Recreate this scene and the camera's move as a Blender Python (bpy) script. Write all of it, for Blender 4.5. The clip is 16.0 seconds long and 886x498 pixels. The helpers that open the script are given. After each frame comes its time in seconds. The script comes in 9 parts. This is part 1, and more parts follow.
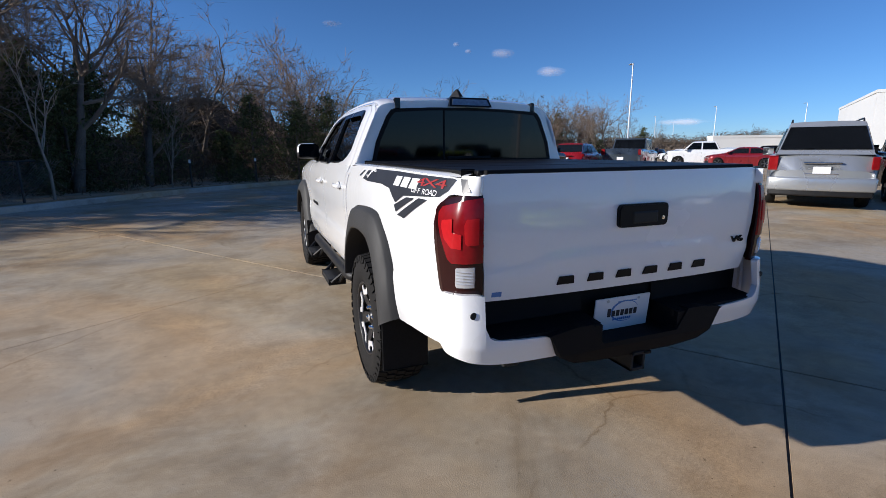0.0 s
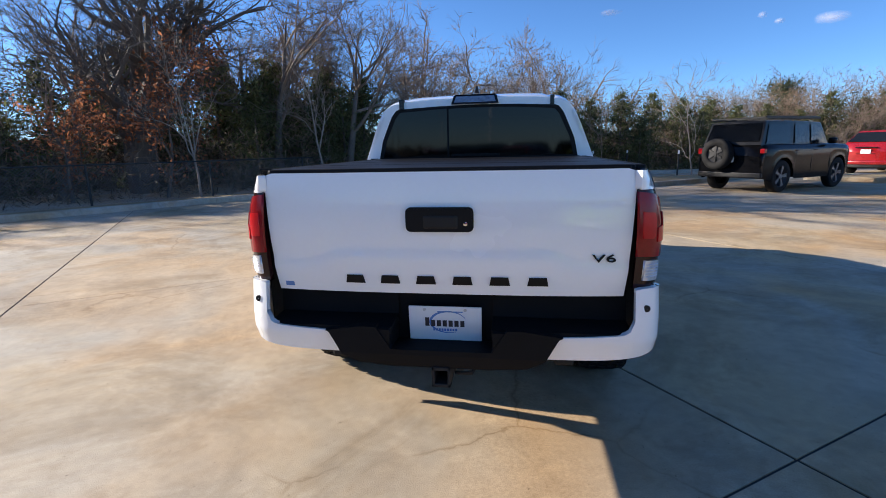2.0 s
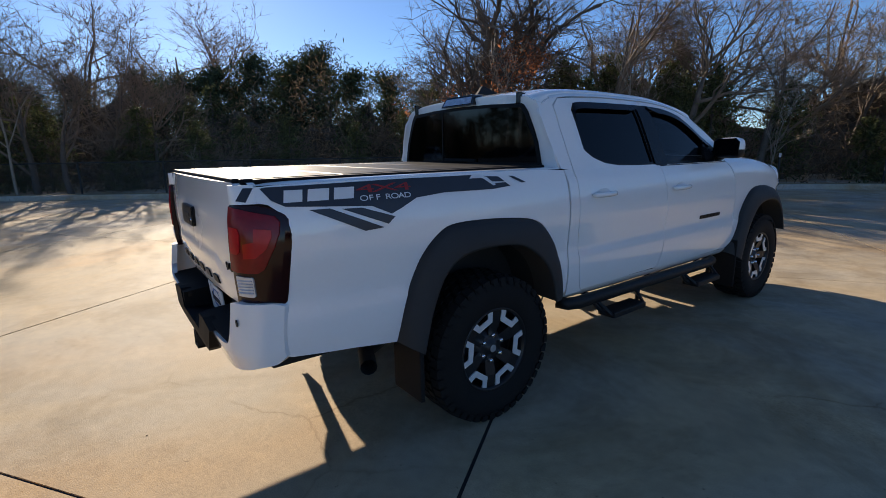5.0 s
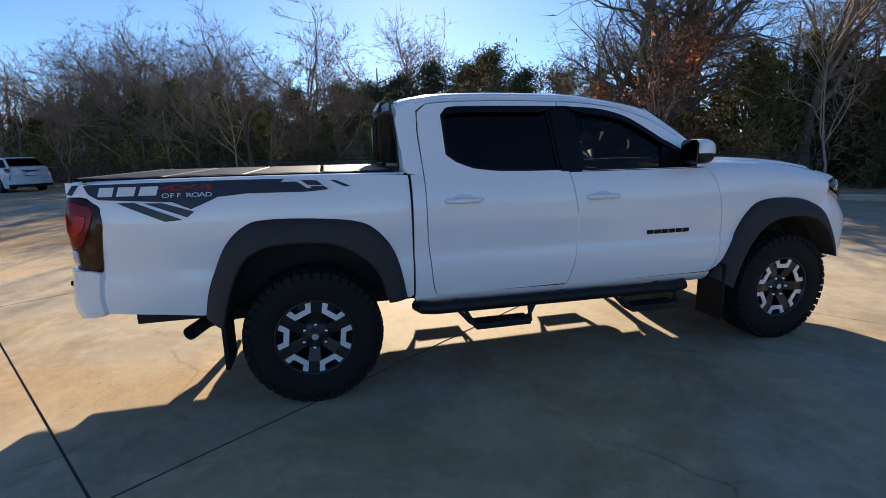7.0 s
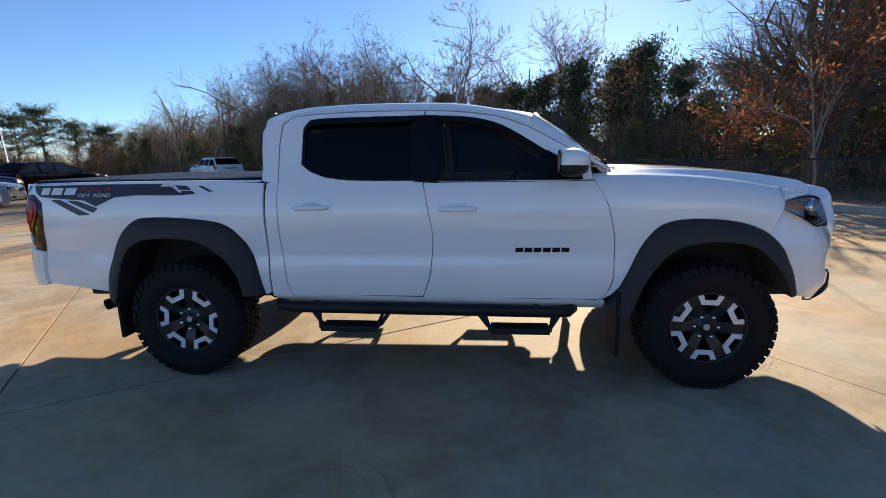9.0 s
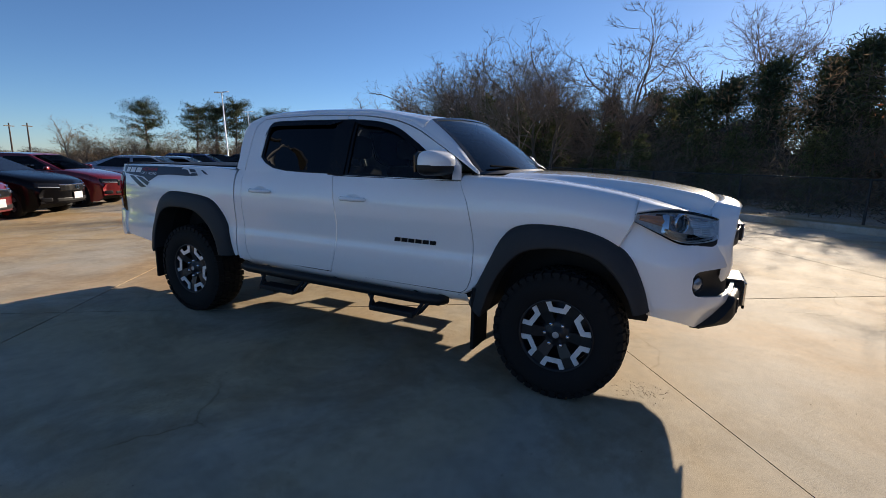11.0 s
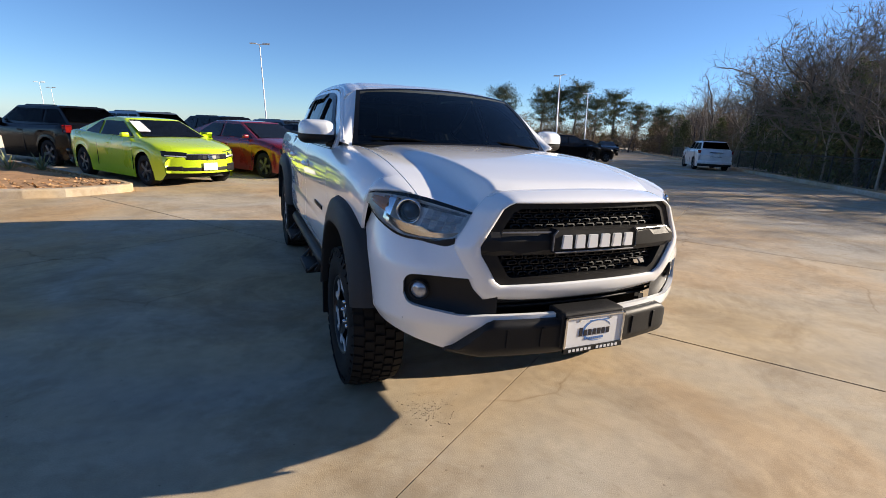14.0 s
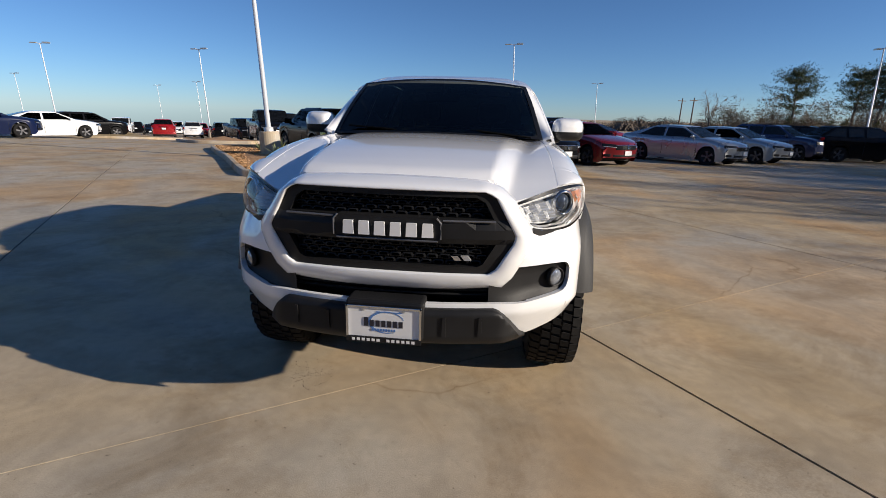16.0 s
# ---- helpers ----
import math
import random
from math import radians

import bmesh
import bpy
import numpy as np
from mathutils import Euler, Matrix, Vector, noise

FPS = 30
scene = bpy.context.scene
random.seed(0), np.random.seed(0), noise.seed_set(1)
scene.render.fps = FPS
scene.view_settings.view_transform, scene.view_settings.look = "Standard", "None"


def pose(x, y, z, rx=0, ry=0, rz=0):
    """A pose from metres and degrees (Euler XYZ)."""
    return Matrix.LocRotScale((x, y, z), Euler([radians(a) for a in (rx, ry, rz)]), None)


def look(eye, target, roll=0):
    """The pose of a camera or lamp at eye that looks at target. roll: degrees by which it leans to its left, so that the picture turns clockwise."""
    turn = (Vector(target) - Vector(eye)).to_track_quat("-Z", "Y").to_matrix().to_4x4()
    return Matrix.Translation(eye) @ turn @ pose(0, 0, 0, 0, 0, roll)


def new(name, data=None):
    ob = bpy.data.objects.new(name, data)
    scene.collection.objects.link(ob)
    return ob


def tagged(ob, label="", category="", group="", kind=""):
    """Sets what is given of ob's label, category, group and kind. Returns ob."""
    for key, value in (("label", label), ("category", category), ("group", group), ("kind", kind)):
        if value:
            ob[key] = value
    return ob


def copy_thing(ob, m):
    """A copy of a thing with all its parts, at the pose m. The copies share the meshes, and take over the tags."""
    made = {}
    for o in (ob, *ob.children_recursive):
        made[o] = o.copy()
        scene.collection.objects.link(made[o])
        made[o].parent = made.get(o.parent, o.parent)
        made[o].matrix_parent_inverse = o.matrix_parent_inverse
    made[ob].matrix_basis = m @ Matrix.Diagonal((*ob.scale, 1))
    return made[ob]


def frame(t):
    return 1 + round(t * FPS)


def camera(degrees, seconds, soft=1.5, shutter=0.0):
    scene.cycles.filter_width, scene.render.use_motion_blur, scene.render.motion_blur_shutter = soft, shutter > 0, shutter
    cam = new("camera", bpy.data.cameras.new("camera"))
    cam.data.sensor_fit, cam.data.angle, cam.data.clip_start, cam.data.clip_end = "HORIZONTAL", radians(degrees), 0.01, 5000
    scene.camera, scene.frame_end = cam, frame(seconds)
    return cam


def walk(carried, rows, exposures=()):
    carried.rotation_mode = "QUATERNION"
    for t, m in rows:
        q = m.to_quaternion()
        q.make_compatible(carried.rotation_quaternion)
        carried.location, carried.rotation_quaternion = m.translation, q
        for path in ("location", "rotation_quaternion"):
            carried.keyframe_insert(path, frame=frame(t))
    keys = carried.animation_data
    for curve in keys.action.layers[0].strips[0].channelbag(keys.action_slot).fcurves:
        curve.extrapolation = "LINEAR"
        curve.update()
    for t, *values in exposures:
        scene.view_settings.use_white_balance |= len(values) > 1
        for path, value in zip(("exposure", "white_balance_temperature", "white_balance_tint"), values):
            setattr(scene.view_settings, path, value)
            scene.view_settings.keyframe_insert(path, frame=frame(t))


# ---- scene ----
cam = camera(86.1, 16.0, 0.6)

PATH = [
    (0, (-1.492, -2.665, 1.369), (-0.759, -0.851, 0.957), -0.3),
    (0.5, (-1.055, -2.782, 1.384), (-0.559, -0.893, 0.956), -0.6),
    (1, (-0.607, -2.908, 1.386), (-0.363, -0.971, 0.954), -1.3),
    (1.5, (-0.16, -2.923, 1.376), (-0.184, -0.969, 0.952), -1.5),
    (2, (0.289, -2.936, 1.369), (-0.013, -1.004, 0.949), -1.3),
    (2.5, (0.709, -2.854, 1.361), (0.137, -0.984, 0.94), -0.9),
    (3, (1.086, -2.649, 1.384), (0.251, -0.882, 0.96), -0.9),
    (3.5, (1.484, -2.437, 1.386), (0.404, -0.809, 0.959), -0.8),
    (4, (1.833, -2.134, 1.378), (0.555, -0.657, 0.949), -1.0),
    (4.5, (2.2, -1.844, 1.372), (0.764, -0.517, 0.949), -1.1),
    (4.7, (2.353, -1.735, 1.389), (0.862, -0.469, 0.969), -1.0),
    (6.8, (3.444, -0.073, 1.392), (1.556, 0.452, 0.991), -1.5),
    (7, (3.505, 0.106, 1.395), (1.604, 0.574, 0.988), -1.2),
    (7.5, (3.594, 0.559, 1.394), (1.659, 0.868, 0.997), -1.0),
    (8, (3.623, 1.04, 1.414), (1.665, 1.177, 1.025), -1.1),
    (8.5, (3.714, 1.51, 1.429), (1.751, 1.479, 1.05), -1.0),
    (8.7, (3.701, 1.693, 1.424), (1.741, 1.594, 1.037), -1.1),
    (10.8, (3.62, 3.659, 1.399), (1.832, 2.838, 1.037), 1.0),
    (11, (3.544, 3.833, 1.382), (1.792, 2.943, 1.01), 1.2),
    (11.5, (3.302, 4.256, 1.414), (1.655, 3.192, 1.018), 1.4),
    (12, (3.01, 4.651, 1.426), (1.484, 3.427, 1.011), 1.7),
    (12.5, (2.639, 4.971, 1.442), (1.252, 3.594, 1.013), 2.1),
    (13, (2.263, 5.297, 1.429), (1.055, 3.764, 0.992), 2.5),
    (13.5, (1.833, 5.52, 1.421), (0.836, 3.849, 0.96), 2.7),
    (14, (1.395, 5.714, 1.413), (0.619, 3.937, 0.923), 2.9),
    (14.5, (0.962, 5.868, 1.415), (0.418, 4.013, 0.901), 2.8),
    (15, (0.508, 5.992, 1.431), (0.21, 4.084, 0.908), 2.4),
    (15.5, (0.041, 6.082, 1.436), (-0.009, 4.155, 0.9), 2.1),
    (16, (-0.433, 5.994, 1.436), (-0.225, 4.081, 0.89), 1.7),
]
walk(cam, [(t, look(eye, target, roll)) for t, eye, target, roll in PATH], [(0, 0.33, 5700, 10), (0.5, 0.56, 5750, 10), (1.0, 0.92, 5850, 10), (2.0, 1.22, 6100, 10), (3.0, 1.12, 6450, 10), (4.0, 0.68, 6900, 10), (4.5, 0.70, 6950, 10), (7.0, 1.12, 7100, 10), (8.5, 1.16, 7150, 10), (11.0, 0.58, 6800, 10), (12.0, 0.87, 6800, 10), (13.0, 1.0, 6700, 10), (14.5, 0.84, 6700, 10), (16, 0.28, 6350, 10)])

# ---- daylight ----
SUN_AZ, SUN_EL = 169.0, 19.4  # degrees: from +x towards +y, and above the horizon
world = bpy.data.worlds.new("sky")
scene.world = world
world.use_nodes = True
wn = world.node_tree.nodes
wl = world.node_tree.links
wn.clear()
sky = wn.new("ShaderNodeTexSky")
sky.sky_type = "NISHITA"
sky.sun_disc = False
sky.sun_elevation = radians(SUN_EL)
sky.sun_rotation = radians(90 - SUN_AZ)
sky.altitude = 200
sky.air_density = 0.75
sky.dust_density = 0.1
sky.ozone_density = 6.0
wbg = wn.new("ShaderNodeBackground")
wbg.inputs["Strength"].default_value = 0.083
wout = wn.new("ShaderNodeOutputWorld")
wsat = wn.new("ShaderNodeHueSaturation")
wsat.inputs["Saturation"].default_value = 1.0
wl.new(sky.outputs[0], wsat.inputs["Color"])
wgam = wn.new("ShaderNodeGamma")
wgam.inputs["Gamma"].default_value = 1.02
wl.new(wsat.outputs[0], wgam.inputs["Color"])
wl.new(wgam.outputs[0], wbg.inputs[0])
wl.new(wbg.outputs[0], wout.inputs[0])

sun = new("sun", bpy.data.lights.new("sun", "SUN"))
sun.data.energy = 5.0
sun.data.angle = radians(0.55)
sun.data.color = (1.0, 0.88, 0.73)
sun_dir = Vector((math.cos(radians(SUN_AZ)) * math.cos(radians(SUN_EL)), math.sin(radians(SUN_AZ)) * math.cos(radians(SUN_EL)), math.sin(radians(SUN_EL))))
sun.matrix_world = look((0, 0, 30), Vector((0, 0, 30)) - sun_dir)

# ---- materials ----
def mat(name, col, rough=0.5, metal=0.0, var=0.12, scale=6.0, fine=60.0, bump=0.0, coat=0.0, world_space=False, rvar=0.08, spec=0.5, island=0.0, objvar=0.0, through_light=0.0):
    """A principled material with colour variation at two scales, roughness variation and fine relief."""
    m = bpy.data.materials.new(name)
    m.use_nodes = True
    n, l = m.node_tree.nodes, m.node_tree.links
    b = n["Principled BSDF"]
    b.inputs["Metallic"].default_value = metal
    b.inputs["Specular IOR Level"].default_value = spec
    b.inputs["Coat Weight"].default_value = coat
    b.inputs["Coat Roughness"].default_value = 0.03
    if world_space:
        co = n.new("ShaderNodeNewGeometry").outputs["Position"]
    else:
        co = n.new("ShaderNodeTexCoord").outputs["Object"]
    a, f = n.new("ShaderNodeTexNoise"), n.new("ShaderNodeTexNoise")
    a.inputs["Scale"].default_value, a.inputs["Detail"].default_value = scale, 4
    f.inputs["Scale"].default_value, f.inputs["Detail"].default_value = fine, 3
    l.new(co, a.inputs["Vector"])
    l.new(co, f.inputs["Vector"])
    add = n.new("ShaderNodeMath")
    add.operation = "MULTIPLY_ADD"
    add.inputs[1].default_value = 0.6
    l.new(a.outputs["Fac"], add.inputs[0])
    half = n.new("ShaderNodeMath")
    half.operation = "MULTIPLY"
    half.inputs[1].default_value = 0.4
    l.new(f.outputs["Fac"], half.inputs[0])
    l.new(half.outputs[0], add.inputs[2])
    src = add.outputs[0]
    if island or objvar:
        extra = n.new("ShaderNodeNewGeometry").outputs["Random Per Island"] if island else n.new("ShaderNodeObjectInfo").outputs["Random"]
        amt = island or objvar
        ma = n.new("ShaderNodeMath")
        ma.operation = "MULTIPLY_ADD"
        ma.inputs[1].default_value = amt
        l.new(extra, ma.inputs[0])
        l.new(src, ma.inputs[2])
        sb = n.new("ShaderNodeMath")
        sb.operation = "SUBTRACT"
        sb.inputs[1].default_value = amt / 2
        l.new(ma.outputs[0], sb.inputs[0])
        src = sb.outputs[0]
    ramp = n.new("ShaderNodeValToRGB")
    lo = [max(0, c * (1 - var)) for c in col]
    hi = [min(1, c * (1 + var)) for c in col]
    ramp.color_ramp.elements[0].position, ramp.color_ramp.elements[1].position = 0.3, 0.7
    ramp.color_ramp.elements[0].color, ramp.color_ramp.elements[1].color = (*lo, 1), (*hi, 1)
    l.new(src, ramp.inputs["Fac"])
    l.new(ramp.outputs["Color"], b.inputs["Base Color"])
    rr = n.new("ShaderNodeMapRange")
    rr.inputs["To Min"].default_value, rr.inputs["To Max"].default_value = max(0.0, rough - rvar), min(1, rough + rvar)
    l.new(a.outputs["Fac"], rr.inputs["Value"])
    l.new(rr.outputs[0], b.inputs["Roughness"])
    if bump:
        bp = n.new("ShaderNodeBump")
        bp.inputs["Strength"].default_value, bp.inputs["Distance"].default_value = 1.0, bump
        l.new(f.outputs["Fac"], bp.inputs["Height"])
        l.new(bp.outputs["Normal"], b.inputs["Normal"])
    if through_light:
        # thin leaves pass some light on
        tl, mx = n.new("ShaderNodeBsdfTranslucent"), n.new("ShaderNodeMixShader")
        mx.inputs[0].default_value = through_light
        l.new(ramp.outputs["Color"], tl.inputs["Color"])
        l.new(b.outputs[0], mx.inputs[1])
        l.new(tl.outputs[0], mx.inputs[2])
        l.new(mx.outputs[0], n["Material Output"].inputs[0])
    return m


def glass(name, tint, ior=1.45, rough=0.0):
    """A thin pane: tinted see-through with a mirror-like sheen by Fresnel."""
    m = bpy.data.materials.new(name)
    m.use_nodes = True
    n, l = m.node_tree.nodes, m.node_tree.links
    n.clear()
    out, mix = n.new("ShaderNodeOutputMaterial"), n.new("ShaderNodeMixShader")
    tr, gl, fr = n.new("ShaderNodeBsdfTransparent"), n.new("ShaderNodeBsdfGlossy"), n.new("ShaderNodeFresnel")
    tr.inputs["Color"].default_value = (*tint, 1)
    gl.inputs["Roughness"].default_value = rough
    fr.inputs["IOR"].default_value = ior
    l.new(fr.outputs[0], mix.inputs[0])
    l.new(tr.outputs[0], mix.inputs[1])
    l.new(gl.outputs[0], mix.inputs[2])
    l.new(mix.outputs[0], out.inputs[0])
    return m


PAINT = mat("white_car_paint", (0.89, 0.895, 0.90), 0.26, var=0.015, scale=1.5, coat=1.0, rvar=0.04)
BLACK = mat("black_trim_plastic", (0.012, 0.012, 0.013), 0.5, spec=0.3, var=0.25, scale=9, fine=400, bump=0.0004)
FLARE = mat("grey_flare_plastic", (0.030, 0.030, 0.031), 0.6, spec=0.35, var=0.2, scale=7, fine=500, bump=0.0006)
GLOSS = mat("gloss_black", (0.010, 0.010, 0.011), 0.22, var=0.2, spec=0.3, coat=0.15)
UNDER = mat("underbody_black", (0.012, 0.012, 0.012), 0.8, var=0.4, scale=5)
RUBBER = mat("tyre_rubber", (0.012, 0.0115, 0.0115), 0.8, spec=0.22, var=0.3, scale=8, fine=120, bump=0.0008)
ALLOY = mat("machined_alloy", (0.82, 0.82, 0.83), 0.35, 0.3, var=0.08, scale=20)
DARKALLOY = mat("dark_wheel_paint", (0.020, 0.020, 0.022), 0.35, 0.3, var=0.2)
CHROME = mat("chrome", (0.75, 0.75, 0.76), 0.08, 1.0, var=0.03, rvar=0.03)
STEEL = mat("galvanised_steel", (0.55, 0.56, 0.57), 0.42, 0.7, var=0.1, scale=3)
LEDGE = mat("bumper_step_plastic", (0.006, 0.006, 0.007), 0.65, spec=0.15, var=0.3, scale=8, fine=300, bump=0.0005)
COVER = mat("tonneau_vinyl", (0.010, 0.010, 0.012), 0.45, var=0.25, scale=4, fine=250, bump=0.0002, spec=0.08)
REDLENS = mat("red_lens", (0.20, 0.005, 0.008), 0.16, var=0.25, scale=9, spec=0.35)
DKLENS = mat("dark_red_lens", (0.020, 0.003, 0.003), 0.14, var=0.15, scale=3, spec=0.35)
CLEARLENS = mat("ribbed_clear_lens", (0.62, 0.63, 0.65), 0.15, 0.35, var=0.15, scale=30, coat=1.0)
FOGLENS = mat("fog_lamp_lens", (0.34, 0.37, 0.42), 0.06, 0.5, var=0.45, scale=45, coat=1.0)
AMBER = mat("amber_reflector", (0.50, 0.22, 0.11), 0.2, var=0.15, coat=0.6)
WHITEPL = mat("white_plate", (0.80, 0.80, 0.80), 0.35, var=0.02)
BLUEINK = mat("blue_ink", (0.10, 0.22, 0.50), 0.4, var=0.05)
DARKINK = mat("black_ink", (0.02, 0.02, 0.03), 0.4, var=0.05)
REDINK = mat("red_ink", (0.34, 0.022, 0.02), 0.4, var=0.05)
DECAL = mat("charcoal_vinyl", (0.028, 0.031, 0.040), 0.33, var=0.1, scale=12)
WHITEINK = mat("white_vinyl", (0.78, 0.78, 0.78), 0.35, var=0.02)
SEAT = mat("grey_seat_fabric", (0.10, 0.10, 0.10), 0.85, var=0.2, scale=12, fine=200, bump=0.001)
DASH = mat("dashboard_plastic", (0.03, 0.03, 0.032), 0.6, var=0.2)
TINT = glass("tinted_glass", (0.003, 0.0033, 0.0035), 1.42)
TINTF = glass("front_door_glass", (0.30, 0.32, 0.32), 1.42)
WSGLASS = glass("windscreen_glass", (0.24, 0.27, 0.27), 1.6)
LAMPGLASS = glass("lamp_cover", (0.93, 0.94, 0.95), 1.45)
LAMPBOX = mat("lamp_housing", (0.78, 0.79, 0.81), 0.22, 0.25, var=0.35, scale=22)
PROJECTOR = mat("projector_lens", (0.035, 0.04, 0.05), 0.05, var=0.2, coat=1.0)
PAPER = mat("paper_sticker", (0.65, 0.75, 0.70), 0.6, var=0.05)


def concrete(name, col, stain=0.35):
    """Broom-finished concrete: broad stains, tan patches, grain and fine cracks of tone, in metres."""
    m = bpy.data.materials.new(name)
    m.use_nodes = True
    n, l = m.node_tree.nodes, m.node_tree.links
    b = n["Principled BSDF"]
    pos = n.new("ShaderNodeNewGeometry").outputs["Position"]
    def noise_tex(scale, detail, rough=0.55, dist=0.0):
        t = n.new("ShaderNodeTexNoise")
        t.inputs["Scale"].default_value, t.inputs["Detail"].default_value = scale, detail
        t.inputs["Roughness"].default_value, t.inputs["Distortion"].default_value = rough, dist
        l.new(pos, t.inputs["Vector"])
        return t
    big, mid, fine, grit = noise_tex(0.28, 5, 0.6, 0.8), noise_tex(1.7, 6, 0.65, 0.5), noise_tex(14, 5), noise_tex(170, 2)
    def ramp(src, p0, c0, p1, c1):
        r = n.new("ShaderNodeValToRGB")
        r.color_ramp.elements[0].position, r.color_ramp.elements[1].position = p0, p1
        r.color_ramp.elements[0].color, r.color_ramp.elements[1].color = (*c0, 1), (*c1, 1)
        l.new(src, r.inputs["Fac"])
        return r.outputs["Color"]
    def mul(a, c, fac=1.0):
        x = n.new("ShaderNodeMix")
        x.data_type, x.blend_type = "RGBA", "MULTIPLY"
        x.inputs["Factor"].default_value = fac
        l.new(a, x.inputs["A"])
        l.new(c, x.inputs["B"])
        return x.outputs["Result"]
    tan = (col[0] * 1.02, col[1] * 0.88, col[2] * 0.66)
    c = ramp(big.outputs["Fac"], 0.38, tan, 0.60, col)
    c = mul(c, ramp(mid.outputs["Fac"], 0.30, (1 - stain,) * 3, 0.58, (1.04,) * 3), 0.68)
    scuff = noise_tex(0.75, 9, 0.75, 0.6)
    c = mul(c, ramp(scuff.outputs["Fac"], 0.38, (0.76, 0.71, 0.64), 0.50, (1.0,) * 3), 0.85)
    # pale scoured patches with crisp rims
    scour = noise_tex(1.1, 10, 0.7, 0.4)
    c = mul(c, ramp(scour.outputs["Fac"], 0.55, (1.0,) * 3, 0.60, (1.09, 1.09, 1.08)))
    c = mul(c, ramp(fine.outputs["Fac"], 0.28, (0.90,) * 3, 0.72, (1.05,) * 3))
    c = mul(c, ramp(grit.outputs["Fac"], 0.32, (0.86,) * 3, 0.68, (1.07,) * 3))
    # pitted rough patches, coarse inside a crisp outline
    pit = noise_tex(55, 4, 0.7)
    where = ramp(noise_tex(0.55, 7, 0.65, 0.3).outputs["Fac"], 0.545, (0.0,) * 3, 0.60, (1.0,) * 3)
    x = n.new("ShaderNodeMix")
    x.data_type, x.blend_type = "RGBA", "MULTIPLY"
    l.new(where, x.inputs["Factor"])
    l.new(c, x.inputs["A"])
    l.new(ramp(pit.outputs["Fac"], 0.36, (0.86, 0.83, 0.79), 0.58, (1.05, 1.03, 1.0)), x.inputs["B"])
    c = x.outputs["Result"]
    # wide warm rust-tan blooms
    c = mul(c, ramp(noise_tex(0.42, 4, 0.5, 0.6).outputs["Fac"], 0.48, (1.0,) * 3, 0.64, (1.08, 0.91, 0.72)))
    # small dark specks and hairline cracks
    speck = noise_tex(38, 3, 0.6)
    c = mul(c, ramp(speck.outputs["Fac"], 0.26, (0.45, 0.43, 0.40), 0.33, (1.0,) * 3))
    warp = n.new("ShaderNodeMix")
    warp.data_type = "VECTOR"
    warp.inputs["Factor"].default_value = 0.28
    l.new(pos, warp.inputs[4])
    l.new(noise_tex(1.3, 6, 0.6).outputs["Color"], warp.inputs[5])
    vor = n.new("ShaderNodeTexVoronoi")
    vor.feature = "DISTANCE_TO_EDGE"
    vor.inputs["Scale"].default_value = 0.62
    l.new(warp.outputs[1], vor.inputs["Vector"])
    hair = ramp(vor.outputs["Distance"], 0.0, (0.70, 0.65, 0.58), 0.005, (1.0,) * 3)
    gate = ramp(noise_tex(0.5, 3).outputs["Fac"], 0.53, (0.0,) * 3, 0.58, (1.0,) * 3)
    x = n.new("ShaderNodeMix")
    x.data_type, x.blend_type = "RGBA", "MULTIPLY"
    l.new(gate, x.inputs["Factor"])
    l.new(c, x.inputs["A"])
    l.new(hair, x.inputs["B"])
    c = x.outputs["Result"]
    info = n.new("ShaderNodeObjectInfo")
    c = mul(c, ramp(info.outputs["Random"], 0.0, (0.93, 0.93, 0.94), 1.0, (1.05, 1.04, 1.02)))
    l.new(c, b.inputs["Base Color"])
    rr = n.new("ShaderNodeMapRange")
    rr.inputs["To Min"].default_value, rr.inputs["To Max"].default_value = 0.68, 0.90
    b.inputs["Specular IOR Level"].default_value = 0.3
    l.new(mid.outputs["Fac"], rr.inputs["Value"])
    l.new(rr.outputs[0], b.inputs["Roughness"])
    bp = n.new("ShaderNodeBump")
    bp.inputs["Strength"].default_value, bp.inputs["Distance"].default_value = 0.6, 0.002
    l.new(grit.outputs["Fac"], bp.inputs["Height"])
    l.new(bp.outputs["Normal"], b.inputs["Normal"])
    return m


CONCRETE = concrete("broomed_concrete", (0.475, 0.420, 0.335))
KERBMAT = concrete("kerb_concrete", (0.50, 0.47, 0.42), 0.25)
JOINT = mat("joint_sealant", (0.05, 0.045, 0.04), 0.8, var=0.3, scale=3, world_space=True)
SOIL = mat("leaf_litter_soil", (0.10, 0.075, 0.045), 0.95, var=0.5, scale=1.5, fine=30, bump=0.01, world_space=True)
DRYGRASS = mat("dry_grass", (0.30, 0.22, 0.11), 0.95, var=0.35, scale=1.2, fine=40, bump=0.008, world_space=True)
BARK = mat("grey_bark", (0.130, 0.104, 0.083), 0.9, var=0.35, scale=3, fine=25, bump=0.01)
TWIG = mat("brown_twigs", (0.215, 0.155, 0.110), 0.9, var=0.3, scale=2)
PALEBARK = mat("pale_bark", (0.30, 0.245, 0.19), 0.9, var=0.3, scale=3, fine=25)
CEDAR = mat("cedar_green", (0.105, 0.112, 0.042), 0.8, var=0.45, scale=1.5, island=0.5, through_light=0.35)
PINE = mat("pine_green", (0.055, 0.072, 0.032), 0.8, var=0.4, scale=1.5, island=0.5, through_light=0.2)
RUST = mat("rust_oak_leaves", (0.33, 0.13, 0.06), 0.85, var=0.45, scale=2, island=0.6, through_light=0.4)
SEALANT = mat("black_joint_sealant", (0.020, 0.019, 0.018), 0.7, var=0.4, scale=3, fine=60)
